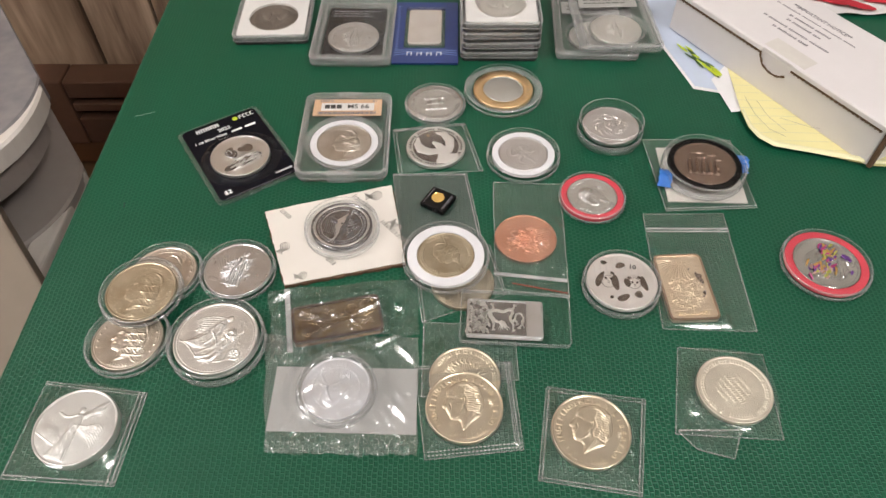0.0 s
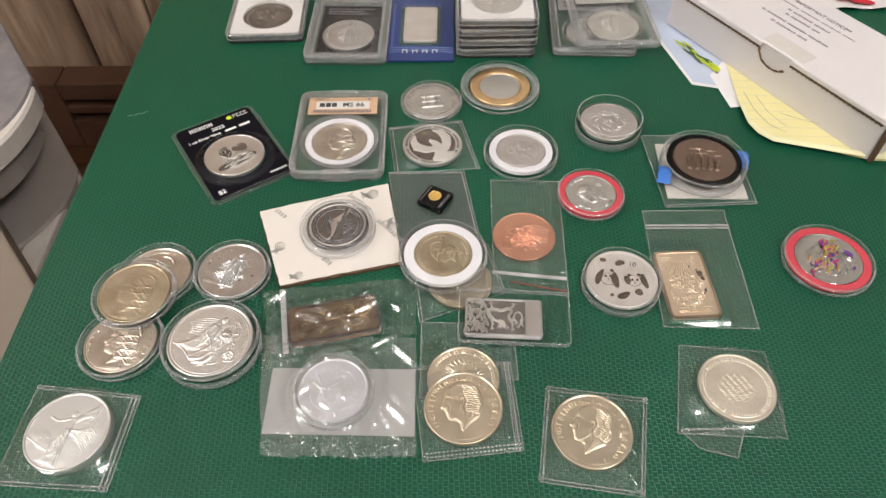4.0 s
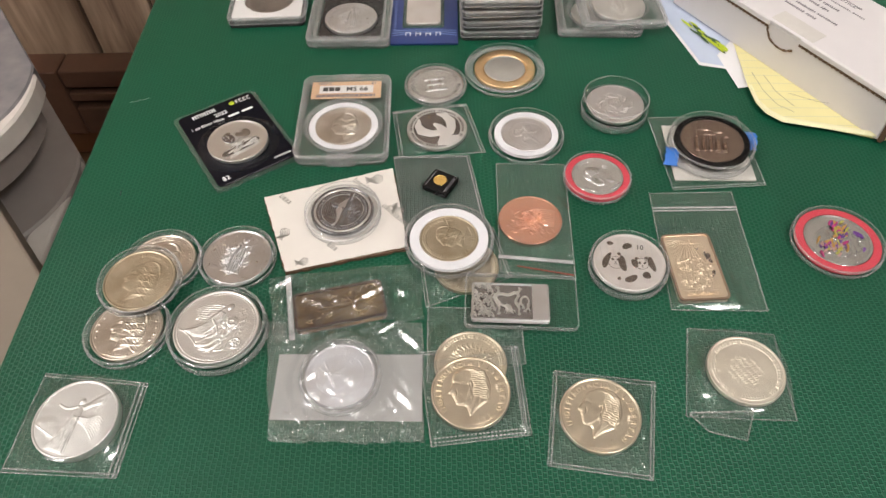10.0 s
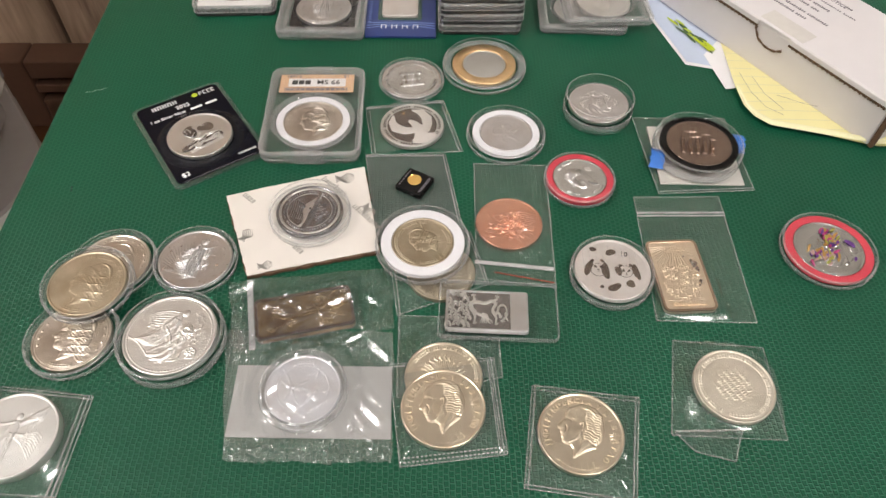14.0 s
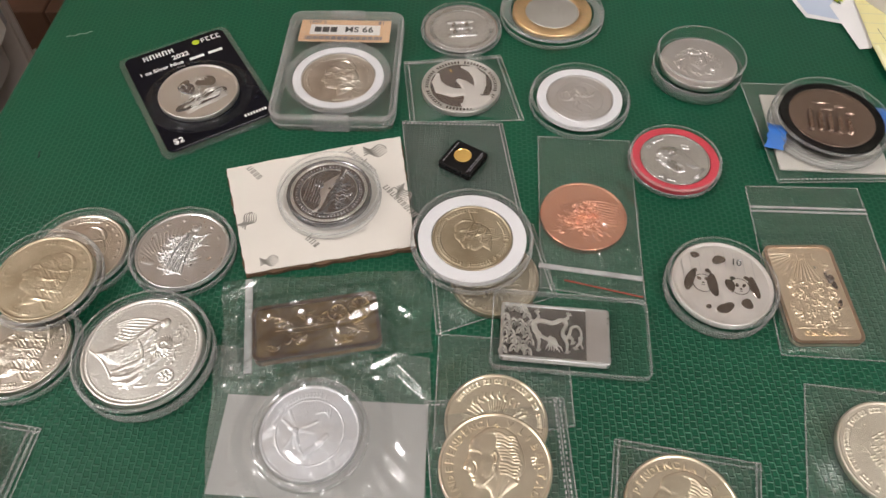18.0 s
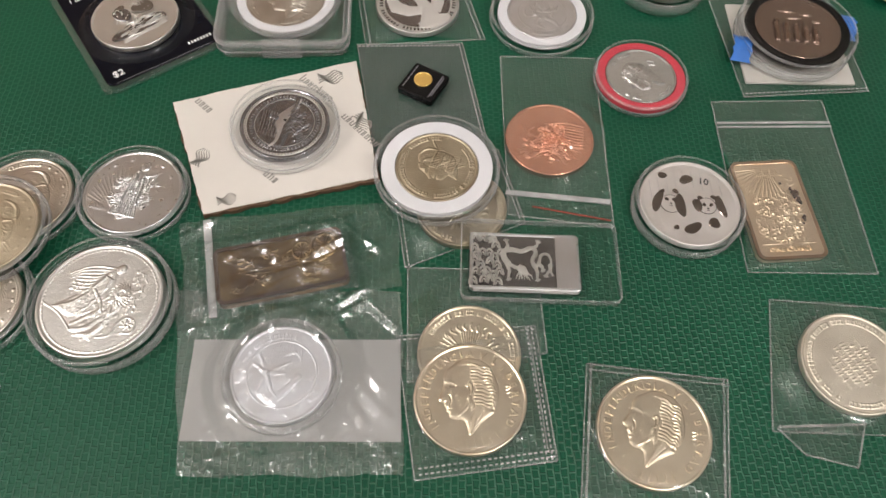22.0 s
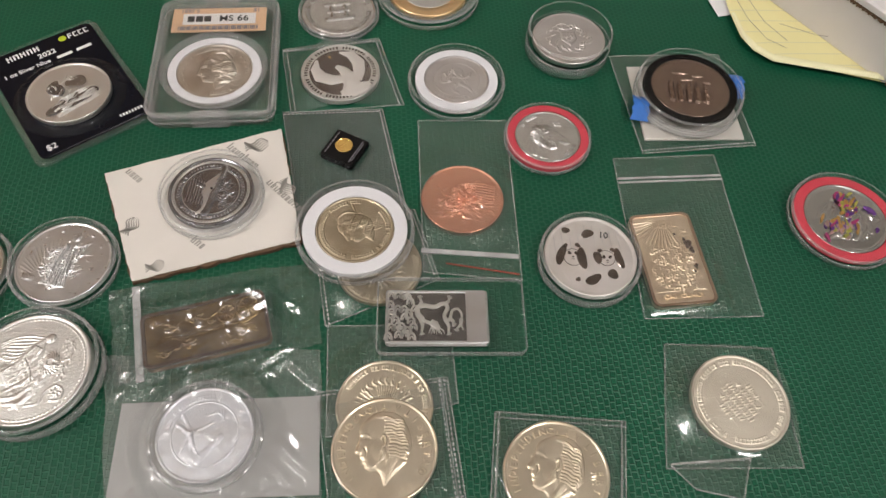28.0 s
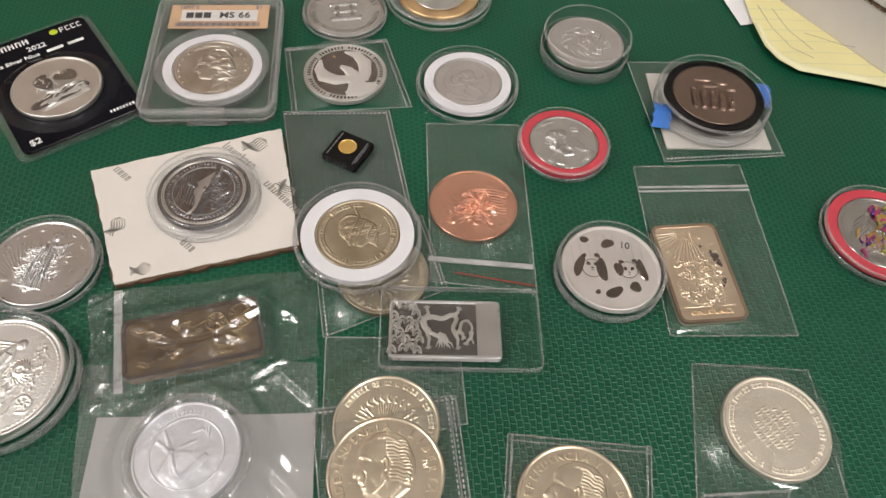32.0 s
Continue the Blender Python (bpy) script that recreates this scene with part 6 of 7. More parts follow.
part("scale_panel", arcs(), FROST, dbar, "frosted scalloped panel")
part("serpent", ribbon(SERP, 0.0024, 0.0030), FROST, dbar, "frosted raised serpent")
part("serpent_head", ribbon([(-0.0026, -0.0022, 0.0012), (-0.0010, -0.0036, 0.0019), (0.0004, -0.0052, 0.0011), (0.0012, -0.0060, 0.0003)], 0.0024, 0.0031), FROST, dbar, "frosted raised head")
for k in range(7):
    part("mane", ribbon([(-0.0016, -0.0034, 0.0004), (-0.0030 + 0.0009 * k, -0.0062 - 0.0006 * (k % 3), 0.0003), (-0.0036 + 0.0011 * k, -0.0078 - 0.0004 * (k % 2), 0.0001)], 0.0024, 0.0028), FROST, dbar)
for (ax, ay), (cx2, cy2) in (((-7.4, 4.4), (-7.0, 8.6)), ((3.0, 5.6), (5.2, 8.4)), ((-7.2, -0.2), (-6.4, -7.4)), ((3.2, -0.6), (4.6, -7.4)), ((9.9, -1.0), (8.0, -5.6)), ((5.2, -0.8), (6.6, -3.4))):
    ax, ay, cx2, cy2 = 0.001 * ax, 0.001 * ay, 0.001 * cx2, 0.001 * cy2
    leg = part("limb", ribbon([(ax, ay, 0.0010), (ax * 0.45 + cx2 * 0.55 + 0.0008, ay * 0.45 + cy2 * 0.55, 0.0007), (cx2, cy2, 0.0005)], 0.0024, 0.0029), FROST, dbar)
    for q in (-50, -10, 30, 70):
        d = math.atan2(cy2 - ay, cx2 - ax) + radians(q)
        part("claw", ribbon([(cx2, cy2, 0.0004), (cx2 + 0.0013 * math.cos(d), cy2 + 0.0013 * math.sin(d), 0.00022)], 0.0024, 0.0028), FROST, leg)
part("plaque", slab(0.0085, 0.0225, 0.0004, 0.0023, 0.0029, 0.0002), GREYSILVER, dbar, "matt end panel", pose(0.0162, 0, 0))

# brown bar in a crinkled bag
def stagecoach():
    """A coach with two spoked wheels behind a team, drawn in thin raised lines."""
    out = []
    for cx, cy, r in ((1.47, 0.44, 0.40), (0.74, 0.40, 0.30)):
        out.append(("path", [(cx + r * math.cos(t), cy + r * math.sin(t)) for t in np.linspace(0, 2 * math.pi, 22)], 0.035, 0.035, 1.0))
        out += [("line", cx, cy, cx + r * math.cos(t), cy + r * math.sin(t), 0.022, 0.8) for t in np.linspace(0, 5.9, 12)]
    out += [("path", [(0.60, 0.02), (0.90, -0.04), (1.35, -0.02)], 0.03, 0.03, 1.0), ("path", [(0.62, -0.05), (0.70, -0.42), (1.10, -0.52), (1.42, -0.30)], 0.04, 0.03, 1.0)]
    out += [("line", 1.00, -0.20, 1.42 + 0.05 * k, 0.10 - 0.12 * k, 0.022, 0.9) for k in range(6)]
    out += [("path", [(-1.30, 0.02), (-0.40, 0.02), (0.62, 0.06)], 0.026, 0.026, 1.0), ("path", [(-1.10, -0.08), (-0.30, -0.14), (0.55, -0.06)], 0.022, 0.022, 0.8)]
    rg = random.Random(31)
    for cx, cy in ((-1.25, 0.42), (-0.35, 0.50), (0.10, 0.30), (-1.55, -0.55), (-0.75, -0.38), (0.85, -0.60)):
        for _ in range(8):
            px, py = cx + rg.gauss(0, 0.13), cy + rg.gauss(0, 0.11)
            out.append(("path", [(px, py), (px + rg.uniform(0.05, 0.16), py + rg.uniform(-0.08, 0.08)), (px + rg.uniform(0.1, 0.28), py + rg.uniform(-0.12, 0.12))], 0.035, 0.016, rg.uniform(0.5, 1.0)))
    return out


bb = [(-0.0985, -0.0715), (-0.0120, -0.0625), (-0.0100, -0.1010), (-0.0900, -0.1145)]
bbag = sleeve("bagged_bar", "brown-toned silver bar in a crinkled clear bag", "bar", bb, [("box", -0.0560, -0.0935, 0.0250, 0.0125, 11, 0.0054, 0.008)], 34, MILKY, cx=-0.0560, cy=-0.0935, wrinkle=0.0005, lift=0.0006, edge=False, ripple=creases(9, 26, (-0.036, 0.036, -0.006, 0.020), 0.9, 0.0022, (0.008, 0.026)), n=190)
part("bar", bar_mesh(0.0495, 0.0240, 0.0028, 0.0042, stagecoach(), 35, n=220), BROWNBAR, bbag, "", pose(0, 0, 0.0002, 0, 0, 11.5), True)
DARKRIM = solid("dark_brown_toned_rim", (0.13, 0.085, 0.06), 0.28, 1.0, 0.3, 200)
part("border", frame_plate(0.0498, 0.0243, 0.0031, 0.0470, 0.0215, 0.0022, 0.0030, 0.00455), DARKRIM, bbag, "dark toned raised border", pose(0, 0, 0.0002, 0, 0, 11.5))
lc = local(bb, -0.0560, -0.0935)
part("zip", strip((lc[0][0] + 0.011, lc[0][1] + 0.0005), (lc[3][0] + 0.010, lc[3][1] + 0.0010), 0.0030, 0.0010, 0.0006), ZIP, bbag, "white press seal")
vb = [(-0.0960, -0.1010), (-0.0100, -0.1040), (-0.0100, -0.1725), (-0.0850, -0.1705)]


folds_a = creases(5, 30, (-0.043, 0.042, -0.036, -0.024), 0.9, 0.0030, (0.010, 0.026))
folds_b = creases(6, 24, (-0.040, 0.040, 0.018, 0.034), 0.8, 0.0028, (0.014, 0.034))
folds_c = creases(7, 22, (-0.026, 0.036, -0.026, 0.012), 0.8, 0.0022, (0.010, 0.024))


def crinkle(u, v, x, y):
    return folds_a(u, v, x, y) + folds_b(u, v, x, y) + folds_c(u, v, x, y) + 0.0009 * np.sin(46 * u + 3 * np.sin(9 * v)) * ((v - 0.84) * 9).clip(0, 1)


vbag = sleeve("clear_bag", "crinkled clear bag with grey backing paper round a coin", "bag", vb, [("round", -0.0522, -0.1372, 0.0209, 0, 0, 0.0072, 0.010)], 36, BAGFILM, cx=-0.0522, cy=-0.1372, wrinkle=0.00012, lift=0.0004, edge=False, ripple=crinkle, n=230)
lc = local([(-0.0860, -0.1215), (-0.0105, -0.1235), (-0.0105, -0.1610), (-0.0865, -0.1585)], -0.0522, -0.1372)
part("backing_paper", mesh("paper", [(*p, z) for z in (0.0, 0.0003) for p in lc], [(4, 7, 6, 5), (0, 1, 5, 4), (1, 2, 6, 5), (2, 3, 7, 6), (3, 0, 4, 7)]), GREYPAPER, vbag, "plain grey paper")

# tiny gold piece on a black square, in a stitched sleeve
cs = sleeve("coin_sleeve", "clear stitched sleeve round a tiny gold piece", "sleeve", [(-0.0300, 0.0255), (0.0195, 0.0255), (0.0290, -0.0420), (-0.0200, -0.0450)], [], 37, DARKFILM, (0, 1), cx=0.0006, cy=-0.0020)
gc = thing("gold_piece", 0.0006, -0.0022, 0.0012, -31, "tiny round gold piece on a black square mount", "gold piece")
part("mount", slab(0.0172, 0.0172, 0.0008, 0, 0.0040, 0.0005), BLACK, gc, "black plastic square")
part("coin", coin_mesh(0.0042, 0.0008, [("fine", 0, 0, 0.7, 0.7, 0, 0.5, 9)], 38, rings=24, seg=64, reeded=False, deep=0.0002), GOLD, gc, "bright gold disc", pose(-0.0006, 0.0006, 0.0038), True)
rng = random.Random(5)
part("print", bars(words(rng, -0.007, 0.007, 0.0068, 0.0005) + words(rng, -0.007, 0.007, -0.0062, 0.0005) + words(rng, -0.006, 0.006, -0.0071, 0.0004)), GREYINK, gc, "pale bars of print", pose(0, 0, 0.0040, 0, 0, 90))

# printed paperboard under the proof coin
sc = thing("paperboard_card", -0.0625, -0.0295, 0, 0, "cream paperboard square with grey print and torn corrugated edges", "card")
SC = local([(-0.1100, -0.0105), (-0.0300, 0.0130), (-0.0190, -0.0520), (-0.0893, -0.0687)], -0.0625, -0.0295)
def ragged(corners, jag, seed, n=26):
    """The outline of a torn board: straight sides with small uneven bites."""
    rg, out = random.Random(seed), []
    for (x0, y0), (x1, y1) in zip(corners, corners[1:] + corners[:1]):
        for k in range(n):
            q, e = k / n, jag * rg.uniform(-1, 1) * (k > 0)
            out.append((x0 + (x1 - x0) * q - (y1 - y0) / math.hypot(x1 - x0, y1 - y0) * e, y0 + (y1 - y0) * q + (x1 - x0) / math.hypot(x1 - x0, y1 - y0) * e))
    return out


def plate_of(pts, z0, z1):
    n = len(pts)
    return mesh("board", [(*p, z) for z in (z0, z1) for p in pts], [tuple(range(2 * n - 1, n - 1, -1))] + [(k, (k + 1) % n, n + (k + 1) % n, n + k) for k in range(n)])


part("board", plate_of(ragged([(x + 0.0002, y - 0.0008) for x, y in SC], 0.0006, 3), 0.0003, 0.0023), KRAFT, sc, "brown corrugated core")
part("facing", plate_of(ragged([(x * 0.995, y * 0.995) for x, y in SC], 0.00025, 4), 0.0024, 0.0028), CREAM, sc, "cream paper face")


def script(n, seed, high):
    """Plain upright strokes and bars of a bold printed word, one after the other."""
    rg, rows, xx = random.Random(seed), [], 0.0
    for j in range(n):
        tall, wd = rg.random() < 0.35, rg.uniform(0.30, 0.52) * high
        rows.append((xx + 0.07 * high, (0.5 if tall else 0.34) * high, 0.14 * high, high if tall else 0.68 * high))
        rows.append((xx + wd - 0.07 * high, 0.34 * high, 0.14 * high, 0.68 * high))
        rows.append((xx + wd / 2, (0.62 if j % 2 else 0.06) * high, wd, 0.09 * high))
        xx += wd + 0.20 * high
    return bars(rows)


# words that cross the board slantwise, cut off by its edges
for k, (px, py, n, ang) in enumerate(((-0.1005, -0.0105, 4, -44), (-0.0555, 0.0020, 8, -44), (-0.0360, -0.0200, 9, -48), (-0.0672, -0.0500, 3, -42))):
    part("print", script(n, k, 0.0042), PRINT, sc, "bold grey slanting bars of print", pose(px + 0.0625, py + 0.0295, 0.0028, 0, 0, ang))
# flowing locks of a scrolled emblem, four times
for px, py, rr, an in ((-0.0405, 0.0030, 0.85, 10), (-0.0935, -0.0400, 0.7, 62), (-0.0800, -0.0618, 0.6, 14), (-0.0262, -0.0235, 0.75, -62)):
    for j in range(6):
        part("print", ribbon([(rr * (-0.0075 + 0.0026 * q), rr * (0.0012 * j - 0.003 + 0.0016 * math.sin(1.5 * q + 0.5 * j)), rr * 0.00042 * (1 + 0.5 * math.sin(q))) for q in np.linspace(0, 5, 16)], 0.0, 0.0001), PRINT, sc, "grey flowing scroll line", pose(px + 0.0625, py + 0.0295, 0.0028, 0, 0, an))

# card holder under the taped capsule
ch = sleeve("card_holder", "clear pocket with a cream card square, taped under a capsule", "card holder", [(0.1430, 0.0570), (0.2035, 0.0560), (0.2045, -0.0080), (0.1460, -0.0105)], [], 39, FILM, (2,), cx=0.1745, cy=0.0240, base=0.0018)
part("card", slab(0.0510, 0.0510, 0.0005, 0.0003, 0.0014, 0.0002), CREAM, ch, "cream card square", pose(0.0012, -0.0010, 0, 0, 0, -2))
for tx, ty, a in ((0.1500, 0.0170, 75), (0.2035, 0.0300, 80)):
    tp = thing("tape", tx, ty, 0.0040, a, "torn strip of blue masking tape holding a capsule", "tape", "strips of tape")
    n = 10
    vs = [(0.0085 * (i / n * 2 - 1), s * 0.0042 + 0.0006 * math.sin(i * 2.3 + s), 0.0045 * math.sin(i / n * math.pi) * 0.9) for i in range(n + 1) for s in (-1, 1)]
    part("strip", mesh("tape", vs, [(2 * i, 2 * i + 2, 2 * i + 3, 2 * i + 1) for i in range(n)]), TAPE, tp, "", None, True)

# ---- graded slabs ----
def graded(label, x, y, z, w, d, h, turn, round_=0.0042, group="graded coin slabs", tilt=(0, 0), base_mat_=None):
    base_mat_ = base_mat_ or SHELL
    root = thing("coin_slab", x, y, z, turn, label, "coin slab", group, "", tilt)
    part("shell", slab(w, d, round_, 0.0003, h, 0.0012), SHELL, root, "clear hard plastic shell", None, True)
    part("rim", frame_plate(w + 0.0006, d + 0.0006, round_ + 0.0003, w - 0.0018, d - 0.0018, round_ - 0.0009, h - 0.0012, h + 0.0003), LIP, root, "bright upper rim")
    part("rim", frame_plate(w + 0.0006, d + 0.0006, round_ + 0.0003, w - 0.0010, d - 0.0010, round_ - 0.0005, h * 0.40, h * 0.46), LIP, root, "bright seam")
    part("base", frame_plate(w - 0.0006, d - 0.0006, round_, w - 0.0050, d - 0.0050, round_ - 0.002, 0.0004, h * 0.36), base_mat_, root, "lower shell edge")
    part("inner_rim", frame_plate(w - 0.0044, d - 0.0044, 0.003, w - 0.0056, d - 0.0056, 0.0026, h * 0.4, h - 0.0004), EDGE, root, "clear inner ridge")
    return root


# slab with a tan label
na = graded("clear coin slab with a tan label and a silver dollar", -0.0640, 0.0590, 0, 0.0615, 0.0830, 0.0090, 0, 0.0072)
part("label", slab(0.0490, 0.0180, 0.0005, 0.0060, 0.0066, 0.0001), LABEL, na, "tan paper label", pose(-0.0008, 0.0285, 0))
part("label_field", slab(0.0380, 0.0082, 0.0004, 0.0066, 0.0068, 0.00005), CARD, na, "white field", pose(-0.0008, 0.0290, 0))
part("print", letters("MS 66", 0.0062), INK, na, "black lettering", pose(0.0068, 0.0289, 0.0069))
part("print", bars([(-0.0155, 0.0289, 0.0036, 0.0042), (-0.0112, 0.0289, 0.0036, 0.0042), (-0.0069, 0.0289, 0.0036, 0.0042)]), INK, na, "black bars", pose(0, 0, 0.0069))
part("print", letters("1897 S", 0.0036), GREYINK, na, "grey lettering", pose(-0.0165, 0.0354, 0.0067))
part("print", letters("$1", 0.0036), GREYINK, na, "grey lettering", pose(0.0185, 0.0354, 0.0067))
part("barcode", bars([(-0.0215 + 0.0011 * k, 0.0221, 0.0005 + 0.0003 * (k * 7 % 3), 0.0028) for k in range(38)]), GREYINK, na, "dark barcode", pose(0, 0, 0.0067))
part("ring", lathe([(0.0190, 0.0035), (0.0190, 0.0072), (0.0232, 0.0072), (0.0232, 0.0035)]), FOAM, na, "white plastic ring", pose(0, -0.0094, 0))
part("well", lathe([(0.0236, 0.0020), (0.0236, 0.0080), (0.0262, 0.0086), (0.0268, 0.0086)]), EDGE, na, "clear round well", pose(0, -0.0094, 0), True)
part("coin", coin_mesh(0.0190, 0.0026, head_left() + STARS + BEADS, 41), WORN, na, "grey silver dollar", pose(0, -0.0094, 0.0042, 0, 0, 15), True)
part("clip", slab(0.018, 0.0045, 0.001, 0.001, 0.0094, 0.0005), EDGE, na, "clear clip", pose(0, -0.0405, 0))
part("clip", slab(0.018, 0.0035, 0.001, 0.001, 0.0094, 0.0005), EDGE, na, "clear clip", pose(0, 0.0412, 0))


def white_slab(x, y, z, turn, label, metal, seed, h=0.0082, red=False, shapes=None):
    root = graded(label, x, y, z, 0.0605, 0.0850, h, turn, base_mat_=SMOKE)
    part("insert", frame_plate(0.0545, 0.0790, 0.003, 0.0400, 0.0400, 0.0195, h - 0.0030, h - 0.0010, 0, -0.0130, 16), CARD, root, "white core with a round opening")
    part("coin", coin_mesh(0.0200, 0.0026, shapes or wings() + LEGEND, seed), metal, root, "", pose(0, -0.0130, 0.0032), True)
    for s in (-1, 1):
        part("prong", slab(0.006, 0.006, 0.0015, 0.0030, h - 0.0011, 0.0003), CARD, root, "white prong", pose(s * 0.0165, -0.0285, 0))
    rg = random.Random(seed)
    part("print", bars(words(rg, -0.020, 0.010, 0.0285, 0.0016) + words(rg, -0.020, 0.0, 0.0245, 0.0012) + [(0.016, 0.0150, 0.012, 0.0012)] + words(rg, -0.022, 0.010, 0.0150, 0.0010)), GREYINK, root, "grey bars of print", pose(0, 0, h - 0.0010))
    if red:
        part("band", slab(0.050, 0.0085, 0.0005, 0, 0.0001, 0.00004), REDRING, root, "red printed band", pose(0, 0.0165, h - 0.0010))
    return root


white_slab(-0.1355, 0.2165, 0, 1.5, "clear coin slab with a white core and a dark grey coin", TONED, 42)
for k in range(4):
    white_slab(0.0485 + 0.0007 * (k % 2), 0.1930, 0.0086 * k, -0.6 + 0.8 * (k % 3), "white-cored coin slab in a neat stack of four", FROST, 43 + k, red=(k == 3))
# black insert slab
bs = graded("clear coin slab with a black insert and a silver coin", -0.0672, 0.1860, 0, 0.0630, 0.0850, 0.0085, -1.5)
part("insert", slab(0.0480, 0.0690, 0.002, 0.0020, 0.0040, 0.0003), BLACK, bs, "black card insert")
part("inner_edge", frame_plate(0.0545, 0.0760, 0.003, 0.0500, 0.0710, 0.002, 0.0020, 0.0070), EDGE, bs)
part("label", slab(0.0460, 0.0150, 0.0005, 0.0040, 0.0043, 0.0001), NAVY, bs, "dark glossy label", pose(0, 0.0255, 0))
rng = random.Random(8)
part("print", bars(words(rng, -0.020, 0.018, 0.0290, 0.0012) + words(rng, -0.020, 0.010, 0.0255, 0.0012) + words(rng, -0.020, 0.014, 0.0220, 0.0012)), GREYINK, bs, "dim bars of print", pose(0, 0, 0.0043))
part("coin", coin_mesh(0.0205, 0.0026, figure_standing() + LEGEND, 48), SILVER, bs, "silver coin", pose(0, -0.0105, 0.0040), True)
# two clear slabs, one across the other
for k, (sx, sy, sz, tn, lab) in enumerate(((0.1270, 0.1930, 0, -3, "clear coin slab beneath another, turned a little"), (0.1420, 0.1930, 0.0066, 1.5, "clear coin slab with a bright silver coin, lying on another"))):
    root = graded(lab, sx, sy, sz, 0.0640, 0.0860, 0.0064, tn)
    part("inner_edge", frame_plate(0.0560, 0.0780, 0.004, 0.0520, 0.0740, 0.003, 0.0012, 0.0055), EDGE, root)
    part("well", lathe([(0.0222, 0.0015), (0.0222, 0.0050), (0.0240, 0.0056)]), EDGE, root, "", pose(0, -0.0145, 0), True)
    part("coin", coin_mesh(0.0203, 0.0026, figure_standing() + LEGEND, 50 + k), FROST, root, "", pose(0, -0.0145, 0.0016), True)
    part("label", slab(0.0480, 0.0180, 0.0005, 0.0030, 0.0034, 0.0001), GREYPAPER, root, "grey label", pose(0, 0.0270, 0))
    part("print", bars(words(random.Random(k), -0.020, 0.020, 0.0290, 0.0022) + words(random.Random(k + 3), -0.020, 0.015, 0.0240, 0.0014)), INK, root, "dark bars of print", pose(0, 0, 0.0034))

# ---- blister cards ----
ap = thing("coin_card", -0.1368, 0.0452, 0.0004, 32.5, "black rounded card with a silver coin under a clear blister", "coin card")
part("sheath", slab(0.0605, 0.0830, 0.0050, 0, 0.0022, 0.0004), SHELL, ap, "clear plastic edge", None, True)
part("card", slab(0.0545, 0.0770, 0.0040, 0.0016, 0.0030, 0.0003), NAVY, ap, "black printed card")
part("blister", lathe([(0.0268, 0.0030), (0.0255, 0.0036), (0.0238, 0.0040), (0.0232, 0.0062), (0.0222, 0.0070), (0.0219, 0.0070), (0.0216, 0.0070), (0.0001, 0.0070)]), CLEAR, ap, "clear blister", pose(-0.0010, -0.0075, 0), True)
part("coin", coin_mesh(0.0200, 0.0026, [("poly", [(-0.6, -0.2), (-0.55, -0.62), (0.55, -0.56), (0.62, -0.12), (0.1, 0.0)], 0.1, 0.5), ("ball", -0.22, 0.25, 0.18, 0.24, 0, 0.5), ("ball", 0.32, 0.25, 0.22, 0.20, 0, 0.5), ("strokes", 0, -0.35, 0.6, 0.25, 10, 10, 60, 0.4, 0.016, 0.4), ("strokes", 0, 0.2, 0.5, 0.34, 70, 40, 50, 0.2, 0.02, 0.4)], 52), FROST, ap, "bright silver coin", pose(-0.0010, -0.0075, 0.0034, 0, 0, 5), True)
for bx0, by0, rx0, ry0, an0, mt in ((0.0, -0.0065, 0.0125, 0.0048, 5, DARKSILVER), (-0.0045, 0.0040, 0.0034, 0.0050, 10, DARKSILVER), (0.0058, 0.0045, 0.0046, 0.0042, -10, TONED), (-0.0040, 0.0085, 0.0024, 0.0018, 0, TONED)):
    part("raised_shape", blob(bx0 - 0.0010, by0 - 0.0075, rx0, ry0, an0, 0.12, int(rx0 * 1e5), 0.0060), mt, ap, "grey raised shape")
part("print", bars([(-0.0165 + 0.0034 * k + d, 0.0333 + e, w, h) for k in range(5) for d, e, w, h in ((-0.0009, 0, 0.0008, 0.0038), (0.0009, 0, 0.0008, 0.0038), (0.0, 0.0015 * (1 if k % 2 else 0.2), 0.0022, 0.0007))]), PALETEXT, ap, "white bold bars", pose(0, 0, 0.0030))
part("print", bars([(0.0150 + 0.0028 * k + d, 0.0333 + e, w, h) for k in range(4) for d, e, w, h in ((-0.0008, 0, 0.0006, 0.0036), (0.0, 0.0015, 0.0018, 0.0006), (0.0, -0.0015 + 0.0015 * (k == 0), 0.0018, 0.0006))]), PALETEXT, ap, "white bars", pose(0, 0, 0.0030))
part("mark", lathe([(0.0001, 0.0001), (0.0020, 0.0001), (0.0020, 0.0)], 20), LIME, ap, "yellow shield mark", pose(0.0110, 0.0333, 0.0031))
part("print", letters("2022", 0.0046), PALETEXT, ap, "white lettering", pose(0.0005, 0.0270, 0.0031))
part("print", letters("1 oz Silver Niue", 0.0036), PALETEXT, ap, "white lettering", pose(-0.0115, 0.0215, 0.0031))
part("print", bars(words(random.Random(2), 0.0030, 0.0235, 0.0215, 0.0019)), PALETEXT, ap, "white bars", pose(0, 0, 0.0030))
part("print", letters("$2", 0.0050), PALETEXT, ap, "white lettering", pose(-0.0205, -0.0335, 0.0031))
part("print", bars([(0.0135 + 0.0015 * k, -0.0335, 0.0008, 0.0017) for k in range(8)]), PALETEXT, ap, "white bars", pose(0, 0, 0.0030))

